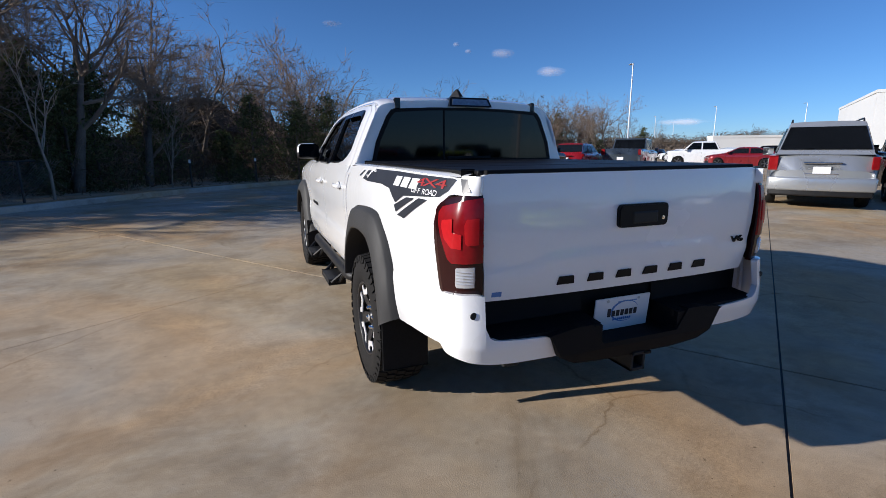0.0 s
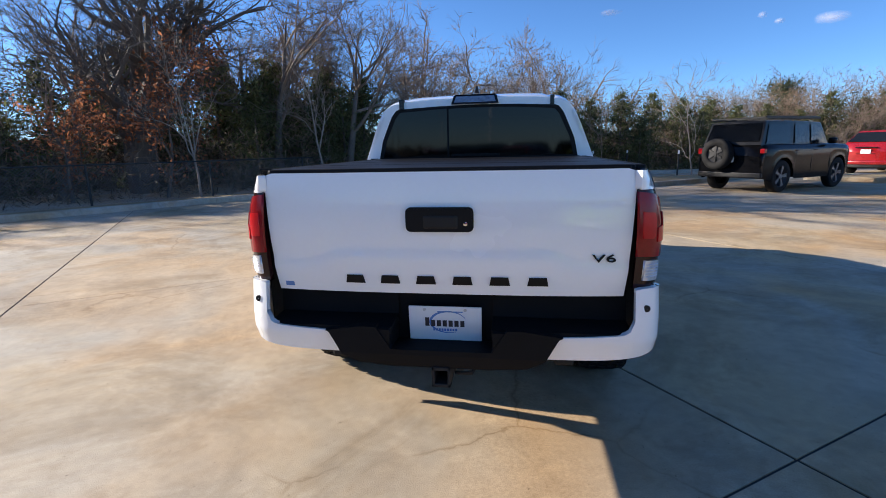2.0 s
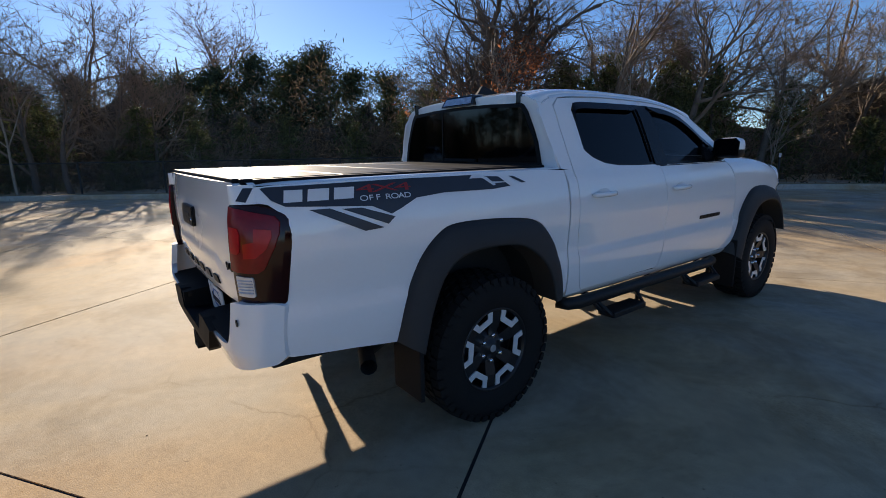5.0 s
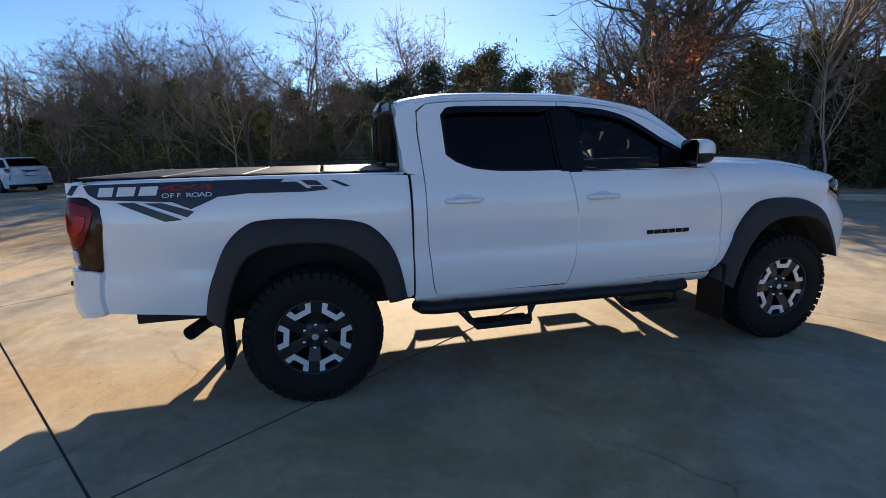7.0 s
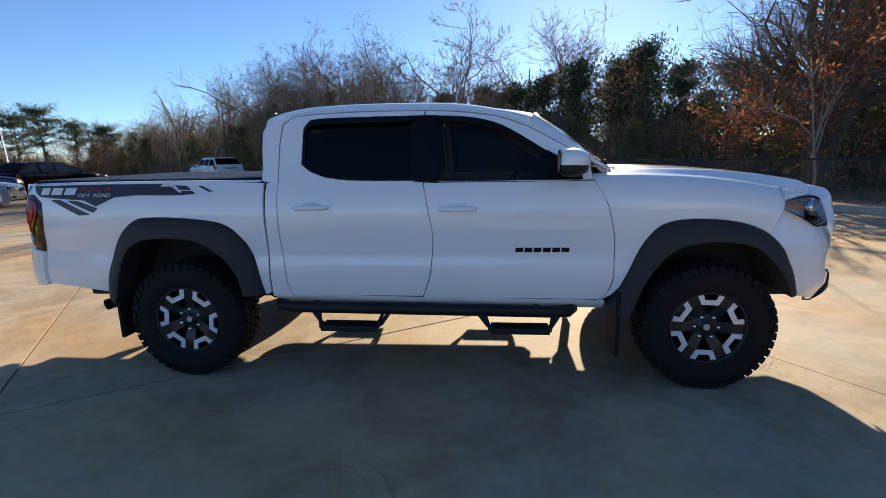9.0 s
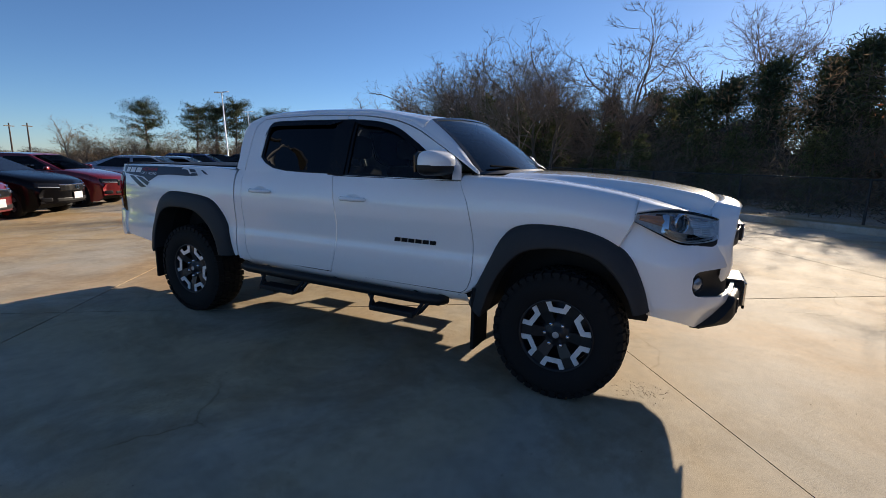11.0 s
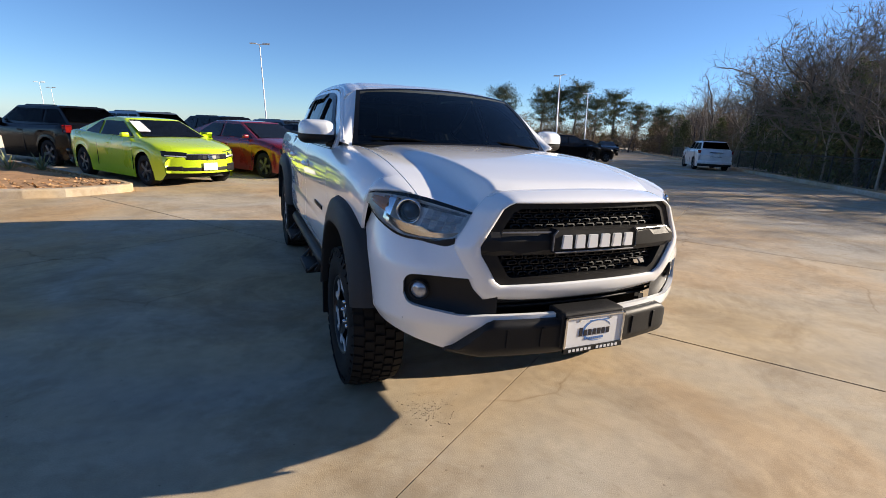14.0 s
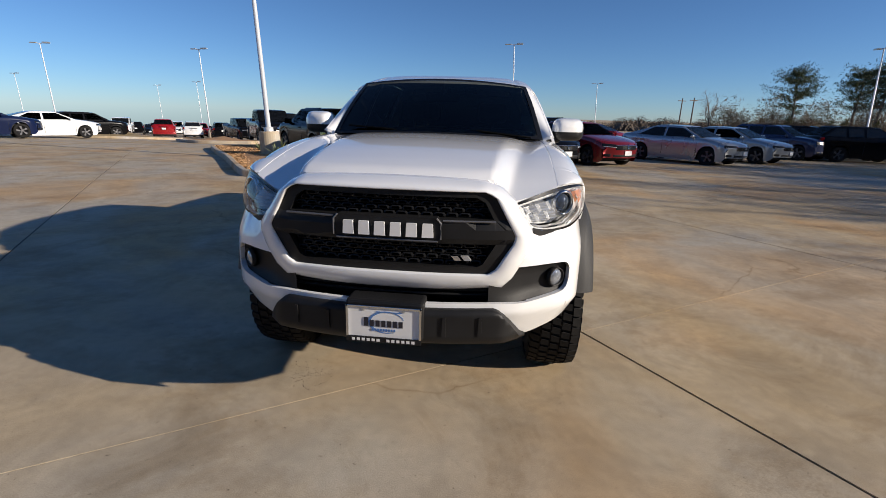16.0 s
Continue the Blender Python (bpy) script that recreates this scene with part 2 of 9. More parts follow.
GRIT = mat("joint_grit", (0.24, 0.20, 0.155), 0.95, var=0.3, scale=5)
CRUMB = mat("dark_crumbs", (0.16, 0.125, 0.09), 0.95, var=0.5, scale=9, island=0.8)
# brown darkened to stand for shade inside the thicket
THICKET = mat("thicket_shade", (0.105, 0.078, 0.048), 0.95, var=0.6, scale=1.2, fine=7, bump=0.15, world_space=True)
BRUSH = mat("brush_foliage", (0.185, 0.130, 0.078), 0.9, var=0.5, scale=0.8, island=0.6, through_light=0.3)

CLADEDGE = mat("satin_grey_edge", (0.16, 0.16, 0.17), 0.32, 0.4, var=0.15)
GREYALLOY = mat("grey_alloy", (0.14, 0.14, 0.15), 0.35, 0.6, var=0.15)
WIPER = mat("wiper_rubber", (0.006, 0.006, 0.006), 0.95, spec=0.02, var=0.1)
BADGE = mat("black_badge", (0.008, 0.008, 0.009), 0.45, spec=0.15, var=0.1)
SMOKE = mat("smoked_plastic", (0.006, 0.006, 0.007), 0.25, spec=0.22, var=0.15)
REDSUNLIT = mat("sunlit_red_element", (0.46, 0.012, 0.015), 0.2, var=0.12, scale=14, spec=0.3)
REARGL = glass("rear_window_glass", (0.004, 0.0044, 0.0052), 1.46, 0.05)
MIRRORGL = mat("dark_mirror_glass", (0.10, 0.105, 0.11), 0.06, 1.0, var=0.1, rvar=0.02)

# ---- mesh tools ----
def obj(name, bm, material, parent=None, smooth=False):
    me = bpy.data.meshes.new(name)
    if smooth:
        for f in bm.faces:
            f.smooth = True
    bm.to_mesh(me)
    bm.free()
    me.materials.append(material)
    o = new(name, me)
    if parent:
        o.parent = parent
    return o


def part(name, bm, material, parent, label="", smooth=False):
    """One mesh object under a thing or under a part."""
    o = obj(name, bm, material, parent, smooth)
    return tagged(o, label) if label else o


def flat(name, verts, faces, material, parent=None, smooth=False, label=""):
    me = bpy.data.meshes.new(name)
    me.from_pydata([tuple(v) for v in verts], [], faces)
    me.validate()
    if smooth:
        me.shade_smooth()
    me.materials.append(material)
    o = new(name, me)
    if parent:
        o.parent = parent
    return tagged(o, label) if label else o


def curve(*pts):
    """A smooth function through (a, b) pairs: cubic with monotone-limited slopes."""
    xs, ys = [p[0] for p in pts], [p[1] for p in pts]
    n = len(xs)
    d = [(ys[i + 1] - ys[i]) / (xs[i + 1] - xs[i]) for i in range(n - 1)]
    m = [d[0]] + [0 if d[i - 1] * d[i] <= 0 else 2 * d[i - 1] * d[i] / (d[i - 1] + d[i]) for i in range(1, n - 1)] + [d[-1]]
    def f(x):
        if x <= xs[0]:
            return ys[0] + m[0] * (x - xs[0]) * 0
        if x >= xs[-1]:
            return ys[-1]
        i = max(k for k in range(n - 1) if xs[k] <= x)
        h = xs[i + 1] - xs[i]
        t = (x - xs[i]) / h
        return ((1 + 2 * t) * (1 - t) ** 2 * ys[i] + t * (1 - t) ** 2 * h * m[i] + t * t * (3 - 2 * t) * ys[i + 1] + t * t * (t - 1) * h * m[i + 1])
    return f


def smooth_line(pts, n):
    """n points, evenly spaced, along a smoothed polyline (any dimension)."""
    p = [np.array(q, float) for q in pts]
    out = []
    for i in range(len(p) - 1):
        a, b, c, d = p[max(i - 1, 0)], p[i], p[i + 1], p[min(i + 2, len(p) - 1)]
        for k in range(12):
            t = k / 12
            out.append(0.5 * (2 * b + (c - a) * t + (2 * a - 5 * b + 4 * c - d) * t * t + (3 * b - a - 3 * c + d) * t ** 3))
    out.append(p[-1])
    out = np.array(out)
    s = np.concatenate([[0], np.cumsum(np.linalg.norm(np.diff(out, axis=0), axis=1))])
    return np.stack([np.interp(np.linspace(0, s[-1], n), s, out[:, k]) for k in range(out.shape[1])], 1)


def box(bm, x0, x1, y0, y1, z0, z1, bevel=0.0, m=None, segs=2):
    r = bmesh.ops.create_cube(bm, size=1.0)
    vs = r["verts"]
    for v in vs:
        v.co = Vector(((x0 + x1) / 2 + v.co.x * (x1 - x0), (y0 + y1) / 2 + v.co.y * (y1 - y0), (z0 + z1) / 2 + v.co.z * (z1 - z0)))
    if bevel:
        es = list({e for v in vs for e in v.link_edges})
        g = bmesh.ops.bevel(bm, geom=es, offset=bevel, segments=segs, affect="EDGES", profile=0.5)
        vs = list({v for f in g["faces"] for v in f.verts} | {v for v in vs if v.is_valid})
    if m:
        for v in vs:
            v.co = m @ v.co
    return vs


def prism(bm, poly, to3, depth):
    """A solid from a flat outline: poly of (a, b); to3(a, b, d) places a point at depth d (0 the face, depth the back)."""
    front = [bm.verts.new(to3(a, b, 0)) for a, b in poly]
    back = [bm.verts.new(to3(a, b, depth)) for a, b in poly]
    n = len(poly)
    bm.faces.new(front)
    bm.faces.new(back[::-1])
    for i in range(n):
        bm.faces.new((front[i], back[i], back[(i + 1) % n], front[(i + 1) % n]))


def lathe(bm, prof, segs, axis="x", centre=(0, 0, 0), close=False):
    """Turn a profile of (along, radius) round an axis."""
    rings = []
    for a, r in prof:
        ring = []
        for k in range(segs):
            t = 2 * math.pi * k / segs
            c, s = math.cos(t) * r, math.sin(t) * r
            p = (a, c, s) if axis == "x" else (c, s, a) if axis == "z" else (c, a, s)
            ring.append(bm.verts.new(Vector(p) + Vector(centre)))
        rings.append(ring)
    for i in range(len(rings) - 1):
        for k in range(segs):
            bm.faces.new((rings[i][k], rings[i][(k + 1) % segs], rings[i + 1][(k + 1) % segs], rings[i + 1][k]))
    if close:
        bm.faces.new(rings[0][::-1])
        bm.faces.new(rings[-1])
    return rings


def tube(bm, pts, rad, segs=8, cap=True):
    """A round bar along points; rad a number or one per point."""
    pts = [Vector(p) for p in pts]
    rings = []
    for i, p in enumerate(pts):
        d = (pts[min(i + 1, len(pts) - 1)] - pts[max(i - 1, 0)]).normalized()
        a = d.cross(Vector((0, 0, 1)))
        if a.length < 1e-3:
            a = d.cross(Vector((1, 0, 0)))
        a.normalize()
        b = d.cross(a)
        r = rad[i] if hasattr(rad, "__len__") else rad
        rings.append([bm.verts.new(p + (a * math.cos(2 * math.pi * k / segs) + b * math.sin(2 * math.pi * k / segs)) * r) for k in range(segs)])
    for i in range(len(rings) - 1):
        for k in range(segs):
            bm.faces.new((rings[i][k], rings[i][(k + 1) % segs], rings[i + 1][(k + 1) % segs], rings[i + 1][k]))
    if cap:
        bm.faces.new(rings[0][::-1])
        bm.faces.new(rings[-1])


def patch(fn, nu, nv, rim=None):
    """A sheet fn(u, v), u and v from 0 to 1, with its edge turned in by the vector rim (a panel's thickness)."""
    bm = bmesh.new()
    g = [[bm.verts.new(fn(i / nu, j / nv)) for j in range(nv + 1)] for i in range(nu + 1)]
    for i in range(nu):
        for j in range(nv):
            bm.faces.new((g[i][j], g[i + 1][j], g[i + 1][j + 1], g[i][j + 1]))
    if rim:
        edge = [g[i][0] for i in range(nu + 1)] + [g[nu][j] for j in range(1, nv + 1)] + [g[i][nv] for i in range(nu - 1, -1, -1)] + [g[0][j] for j in range(nv - 1, 0, -1)]
        inner = [bm.verts.new(v.co + Vector(rim)) for v in edge]
        n = len(edge)
        for k in range(n):
            f = bm.faces.new((edge[(k + 1) % n], edge[k], inner[k], inner[(k + 1) % n]))
            f.edges[0].smooth = False
    return bm


def sheet(outline, holes, fn, step=0.06, rim=None):
    """A sheet cut to an outline with holes in two coordinates (a, b), placed by fn(a, b)."""
    bm = bmesh.new()
    loops = []
    for loop in (outline, *holes):
        vs = [bm.verts.new((a, b, 0)) for a, b in loop]
        for i in range(len(vs)):
            bm.edges.new((vs[i], vs[(i + 1) % len(vs)]))
    bmesh.ops.triangle_fill(bm, use_beauty=True, use_dissolve=False, edges=bm.edges[:])
    a0, a1 = min(p[0] for p in outline), max(p[0] for p in outline)
    b0, b1 = min(p[1] for p in outline), max(p[1] for p in outline)
    for lo, hi, no in ((a0, a1, (1, 0, 0)), (b0, b1, (0, 1, 0))):
        k = max(1, round((hi - lo) / step))
        for i in range(1, k):
            c = lo + (hi - lo) * i / k
            bmesh.ops.bisect_plane(bm, geom=bm.verts[:] + bm.edges[:] + bm.faces[:], plane_co=(c * no[0], c * no[1], 0), plane_no=no)
    if rim:
        border = [e for e in bm.edges if e.is_boundary]
        for e in border:
            e.smooth = False
        r = bmesh.ops.extrude_edge_only(bm, edges=border)
        low = {v for v in r["geom"] if isinstance(v, bmesh.types.BMVert)}
        src = {v: Vector(fn(v.co.x, v.co.y)) for v in bm.verts}
        for v in bm.verts:
            v.co = src[v] + (Vector(rim) if v in low else Vector())
    else:
        for v in bm.verts:
            v.co = Vector(fn(v.co.x, v.co.y))
    return bm


def flip(bm):
    for v in bm.verts:
        v.co.x = -v.co.x
    bmesh.ops.reverse_faces(bm, faces=bm.faces[:])
    return bm


def text(name, body, size, m, material, parent, depth=0.003, sx=1.0):
    """Raised lettering with the built-in font, turned into a mesh."""
    c = bpy.data.curves.new(name, "FONT")
    c.body, c.size, c.extrude, c.align_x, c.align_y = body, size, depth, "CENTER", "CENTER"
    t = bpy.data.objects.new(name, c)
    scene.collection.objects.link(t)
    me = bpy.data.meshes.new_from_object(t.evaluated_get(bpy.context.evaluated_depsgraph_get()))
    bpy.data.objects.remove(t)
    me.transform(m @ Matrix.Diagonal((sx, 1, 1, 1)))
    me.materials.clear()
    me.materials.append(material)
    o = new(name, me)
    o.parent = parent
    return o


def empty(name, x=0, y=0, z=0, turn=0):
    e = new(name)
    e.matrix_world = pose(x, y, z, 0, 0, turn)
    return e

# ---- ground ----
def gz(y, x=0.0):
    """The lot falls gently away behind the truck and far ahead of it, most of all to the far right behind."""
    a, b = min(300.0, max(0.0, -y - 1.5)), min(200.0, max(0.0, y - 14.0))
    return -0.014 * a * a / (a + 3) - 0.008 * b * b / (b + 4) - 0.038 * max(0.0, -y - 12) * max(0.0, min(1.0, x / 22))


KERB = [tuple(p) for p in smooth_line([(-78, -80), (-52, -47), (-38, -29), (-26.0, -14.0), (-19.7, -6.0), (-14.3, 0.6), (-11.1, 4.8), (-8.4, 8.4), (-5.2, 12.6), (-2.6, 15.6), (-0.3, 17.6), (2.4, 18.9), (6.0, 19.9), (12, 21.5), (22, 25.5), (40, 33)], 160)]


def offset(line, d):
    out = []
    for i, p in enumerate(line):
        a, b = line[max(i - 1, 0)], line[min(i + 1, len(line) - 1)]
        tx, ty = b[0] - a[0], b[1] - a[1]
        ln = math.hypot(tx, ty)
        out.append((p[0] - ty / ln * d, p[1] + tx / ln * d))
    return out


def strip(name, line, prof, material, smooth=False, kind="structure", label=""):
    """Sweep a profile of (outward, up) along a plan line, on the lot's fall."""
    rows = [offset(line, d) for d, _ in prof]
    vs, fs = [], []
    n = len(line)
    for (d, h), r in zip(prof, rows):
        vs += [(x, y, gz(line[i][1]) + h) for i, (x, y) in enumerate(r)]
    for j in range(len(prof) - 1):
        for i in range(n - 1):
            fs.append((j * n + i, (j + 1) * n + i, (j + 1) * n + i + 1, j * n + i + 1))
    o = flat(name, vs, [f[::-1] for f in fs], material, None, smooth)
    return tagged(o, label, kind=kind)


# one sheet to the horizon
xs = sorted({*np.round(np.linspace(-60, 60, 25), 3), -2500, -1200, -600, -300, -160, -100, 100, 160, 300, 600, 1200, 2500})
vs = [(x, y, gz(y, x) - 0.03) for x in xs for y in xs]
n = len(xs)
fs = [(i * n + j, (i + 1) * n + j, (i + 1) * n + j + 1, i * n + j + 1) for i in range(n - 1) for j in range(n - 1)]
tagged(flat("ground", vs, fs, CONCRETE), "weathered tan concrete ground", kind="structure")

strip("kerb", KERB, [(0, -0.03), (0, 0.115), (0.008, 0.135), (0.03, 0.148), (0.12, 0.150), (0.15, 0.140), (0.155, 0.05)], KERBMAT, label="pale cast concrete kerb along the lot")
strip("verge", KERB, [(0.15, 0.11), (0.6, 0.12), (1.2, 0.06), (2.5, -0.25), (5, -0.7), (9, -0.9), (20, -0.6), (60, 0.5)], SOIL, True, label="leaf-strewn earth bank under the trees")
strip("verge_grass", KERB, [(0.155, 0.117), (0.4, 0.128), (0.9, 0.118)], DRYGRASS, label="strip of dry grass behind the kerb")

# ---- lot slabs: sawn joints at 4.57 by 3.96 metres ----
UX, UY = math.cos(radians(34.6)), math.sin(radians(34.6))
lot = empty("pavement")
tagged(lot, "concrete slabs with dark sawn joints", kind="structure")
U0, V0, DU, DV = 0.735, -1.60, 3.96, 4.57
slabs = []
for i in range(-16, 17):
    for j in range(-15, 16):
        u0, v0 = U0 + i * DU, V0 + j * DV
        cu, cv = u0 + DU / 2, v0 + DV / 2
        cx, cy = cu * UX - cv * UY, cu * UY + cv * UX
        slabs.append((math.hypot(cx - 0.5, cy - 1.5), i, j))
slabs.sort()
def joint(j):
    """Half the width of a joint across: every other one is a thin saw cut."""
    return 0.0065 if j % 2 == 0 else 0.0035
def slab_corners(i, j):
    u0, u1, v0, v1 = U0 + i * DU + 0.009, U0 + (i + 1) * DU - 0.009, V0 + j * DV + joint(j), V0 + (j + 1) * DV - joint(j + 1)
    return [(u * UX - v * UY, u * UY + v * UX) for u, v in ((u0, v0), (u1, v0), (u1, v1), (u0, v1))]

# ---- the pickup: rear axle at y = 0, nose towards +y, its right side at +x ----
HALF = curve((-1.17, 0.775), (-1.10, 0.815), (-1.0, 0.842), (-0.8, 0.868), (-0.5, 0.884), (0.0, 0.893), (1.0, 0.893), (2.6, 0.893), (3.2, 0.890), (3.5, 0.880), (3.7, 0.858), (3.85, 0.815), (3.95, 0.752), (4.0, 0.70))
TUCK = curve((0.45, 0.070), (0.52, 0.030), (0.58, 0.012), (0.68, 0.002), (0.76, 0.004), (0.80, 0.013), (0.90, 0.008), (1.0, 0.0), (1.08, 0.002), (1.15, 0.012), (1.20, 0.026), (1.26, 0.050), (1.32, 0.075))
def side(y, z):
    """Half width of the body at a place along and up the flank."""
    return HALF(y) - TUCK(z)
CABX = curve((1.22, 0.853), (1.27, 0.838), (1.33, 0.812), (1.45, 0.763), (1.58, 0.706), (1.66, 0.660), (1.72, 0.615))
def cab(y, z):
    return CABX(z) - 0.02 * max(0.0, y - 1.6) ** 2 - 0.06 * max(0.0, 0.75 - y)
RAIL = curve((0.52, 1.585), (0.56, 1.62), (0.66, 1.665), (0.85, 1.690), (1.2, 1.700), (1.65, 1.692), (1.95, 1.660), (2.15, 1.600), (2.35, 1.495), (2.55, 1.375), (2.70, 1.285))  # roof rail and windscreen pillar, seen from the side
FTOP = curve((2.62, 1.290), (2.9, 1.283), (3.15, 1.268), (3.4, 1.238), (3.6, 1.200), (3.75, 1.163), (3.87, 1.128), (4.0, 1.095))  # shoulder of the hood and fender

truck = empty("pickup_truck")
tagged(truck, "white crew-cab pickup truck with black wheel flares parked on concrete", "pickup truck")

R_OUT = [(-0.549, 0.560), (-0.511, 0.719), (-0.421, 0.923), (-0.315, 1.029), (-0.202, 1.058), (0.054, 1.052), (0.292, 1.018), (0.412, 0.928), (0.486, 0.794), (0.535, 0.560)]
R_IN = [(-0.455, 0.500), (-0.405, 0.689), (-0.335, 0.835), (-0.245, 0.905), (-0.126, 0.928), (0.05, 0.925), (0.180, 0.895), (0.315, 0.80), (0.39, 0.68), (0.42, 0.56)]
F_OUT = [(2.660, 0.500), (2.758, 0.700), (2.869, 0.927), (2.997, 1.017), (3.237, 1.028), (3.443, 0.988), (3.600, 0.890), (3.680, 0.740), (3.722, 0.600)]
F_IN = [(2.775, 0.430), (2.830, 0.600), (2.899, 0.737), (3.023, 0.862), (3.210, 0.902), (3.411, 0.880), (3.535, 0.790), (3.610, 0.680), (3.645, 0.590)]


def over(y, line):
    """Height of an arch line at y, for the panel edge that follows it."""
    for (a, za), (b, zb) in zip(line, line[1:]):
        if a <= y <= b:
            return za + (zb - za) * (y - a) / (b - a)
    return None


RA, FA = [tuple(p) for p in smooth_line(R_OUT, 60)], [tuple(p) for p in smooth_line(F_OUT, 60)]
G = 0.0028  # half a panel gap


def door_edge_b(z):
    return curve((0.53, 1.545), (0.60, 1.572), (0.72, 1.606), (0.92, 1.622), (1.10, 1.596), (1.26, 1.565))(z)
def door_edge_f(z):
    return curve((0.53, 2.585), (0.58, 2.655), (0.70, 2.690), (0.85, 2.690), (1.10, 2.645), (1.26, 2.565))(z)
def door_edge_r(z):
    return curve((0.53, 0.735), (0.60, 0.696), (0.75, 0.680), (0.95, 0.664), (1.26, 0.660))(z)


SILL = curve((0.5, 0.545), (1.5, 0.528), (2.7, 0.520))
LAMP_TOP = smooth_line([(0.522, 4.006, 1.088), (0.60, 3.945, 1.112), (0.70, 3.846, 1.137), (0.775, 3.755, 1.142), (0.832, 3.668, 1.134), (0.858, 3.598, 1.118)], 60)
LAMP_BOT = smooth_line([(0.592, 4.014, 0.984), (0.64, 3.982, 0.969), (0.713, 3.905, 0.960), (0.785, 3.822, 0.970), (0.842, 3.725, 1.018), (0.862, 3.600, 1.078)], 60)
LT_R = LAMP_TOP[::-1]
LT_Y = LT_R[:, 1]
def body_side(sgn):
    fl = (lambda b: b) if sgn > 0 else flip
    rim = (-0.02, 0, 0)
    # bed side, in one sheet that follows the wheel arch
    out = [(-1.05, 0.625), (-1.0, 0.606)] + [(-0.75, 0.585), (RA[0][0] - 0.02, 0.562)] + [(y, z) for y, z in RA] + [(0.555, 0.560), (0.572, 0.575), (0.575, 0.8), (0.568, 1.262), (0.35, 1.272), (-0.4, 1.278), (-1.0, 1.268), (-1.085, 1.262), (-1.09, 1.212), (-1.035, 1.200), (-0.992, 1.165), (-0.988, 1.10), (-1.012, 0.98), (-1.046, 0.835)]
    part("bed_side", fl(sheet(out, [], lambda a, b: (side(a, b), a, b), 0.05, rim)), PAINT, truck, smooth=True)
    # rolled top edge of the bed
    part("bed_rail", fl(patch(lambda u, v: (side(-1.085 + 1.63 * u, 1.268) - 0.002 - 0.085 * v - 0.004 * math.sin(math.pi * v), -1.085 + 1.63 * u, 1.268 + 0.012 * math.sin(math.pi * min(1, v * 1.4)) + 0.004 * math.sin(math.pi * u)), 30, 6)), PAINT, truck, smooth=True)
    # cab corner behind the rear door
    def corner(u, v):
        z = SILL(0.6) + (1.262 - SILL(0.6)) * v
        a = 0.585
        return (side(a, z) + (cab(a, z) - side(a, z)) * max(0, (v - 0.93) / 0.07), a + (door_edge_r(z) - G - a) * u, z)
    part("cab_corner", fl(patch(corner, 3, 24, rim)), PAINT, truck, smooth=True)
    doors = []
    for name, e0, e1, hz in (("rear_door", door_edge_r, door_edge_b, 0.98), ("front_door", door_edge_b, door_edge_f, 1.875)):
        def skin(u, v):
            z = SILL((e0(0.6) + e1(0.6)) / 2) + 0.022 + (1.252 - SILL(1.6) - 0.022) * v
            a = e0(z) + G + (e1(z) - e0(z) - 2 * G) * u
            x = side(a, z)
            return (x + (cab(a, z) - x) * max(0, (v - 0.94) / 0.06) * 0.5, a, z)
        d = part(name, fl(patch(skin, 26, 34, rim)), PAINT, truck, smooth=True)
        h = bmesh.new()
        zc, yc = 1.112 if hz < 1 else 1.098, hz - 0.10
        pts = [(sgn * (side(yc + t, zc) + 0.030 * math.sin(math.pi * (t + 0.115) / 0.23) ** 0.5 + 0.003), yc + t, zc) for t in np.linspace(-0.112, 0.112, 13)]
        tube(h, pts, [0.008] + [0.0155] * 11 + [0.008], 10)
        part("door_handle", h, PAINT, d, smooth=True)
        c = bmesh.new()
        lathe(c, [(0.0, 0.001), (0.0005, 0.04), (0.003, 0.046)], 20)
        for vv in c.verts:
            vv.co = Vector((sgn * (side(yc, zc) - 0.001 + vv.co.x), yc + vv.co.y * 1.5, zc + vv.co.z * 0.75))
        part("handle_recess", c, PAINT, d, smooth=True)
        doors.append(d)
    # model badge on the front door, as plain bars
    for k in range(6):
        a = 2.112 + k * 0.054
        b = bmesh.new()
        prism(b, [(a + 0.004, 0.836), (a + 0.048, 0.836), (a + 0.050, 0.862), (a + 0.006, 0.862)], lambda p, q, dd: (sgn * (side(p, q) + 0.007 - dd), p, q), 0.008)
        part("badge_bar", b, BADGE, doors[1], "gloss black badge bar")
    # rocker
    part("rocker", fl(patch(lambda u, v: (side(0.6 + 2.06 * u, 0.545) - 0.03 + 0.02 * v - 0.05 * (1 - v) ** 2, 0.59 + 2.06 * u, SILL(0.6 + 2.06 * u) - 0.055 + 0.072 * v), 12, 6)), PAINT, truck, smooth=True)
    # upper door frames with the window openings
    rail_pts = [(a, RAIL(a) - 0.004) for a in (2.60, 2.5, 2.4, 2.3, 2.2, 2.1, 2.0, 1.9, 1.8, 1.7, 1.5, 1.3, 1.1, 0.9, 0.75, 0.66, 0.60)]
    rear_hole = [(0.800, 1.37), (0.795, 1.60), (0.835, 1.640), (1.0, 1.646), (1.2, 1.648), (1.512, 1.646), (1.535, 1.262), (1.3, 1.264), (1.10, 1.270), (0.96, 1.288), (0.86, 1.325)]
    front_hole = [(1.625, 1.645), (1.80, 1.634), (1.93, 1.612), (2.03, 1.578), (2.13, 1.525), (2.30, 1.415), (2.43, 1.322), (2.47, 1.285), (2.46, 1.258), (2.38, 1.250), (2.0, 1.253), (1.645, 1.258)]
    def gh(a, b):
        return (cab(a, b), a, b)
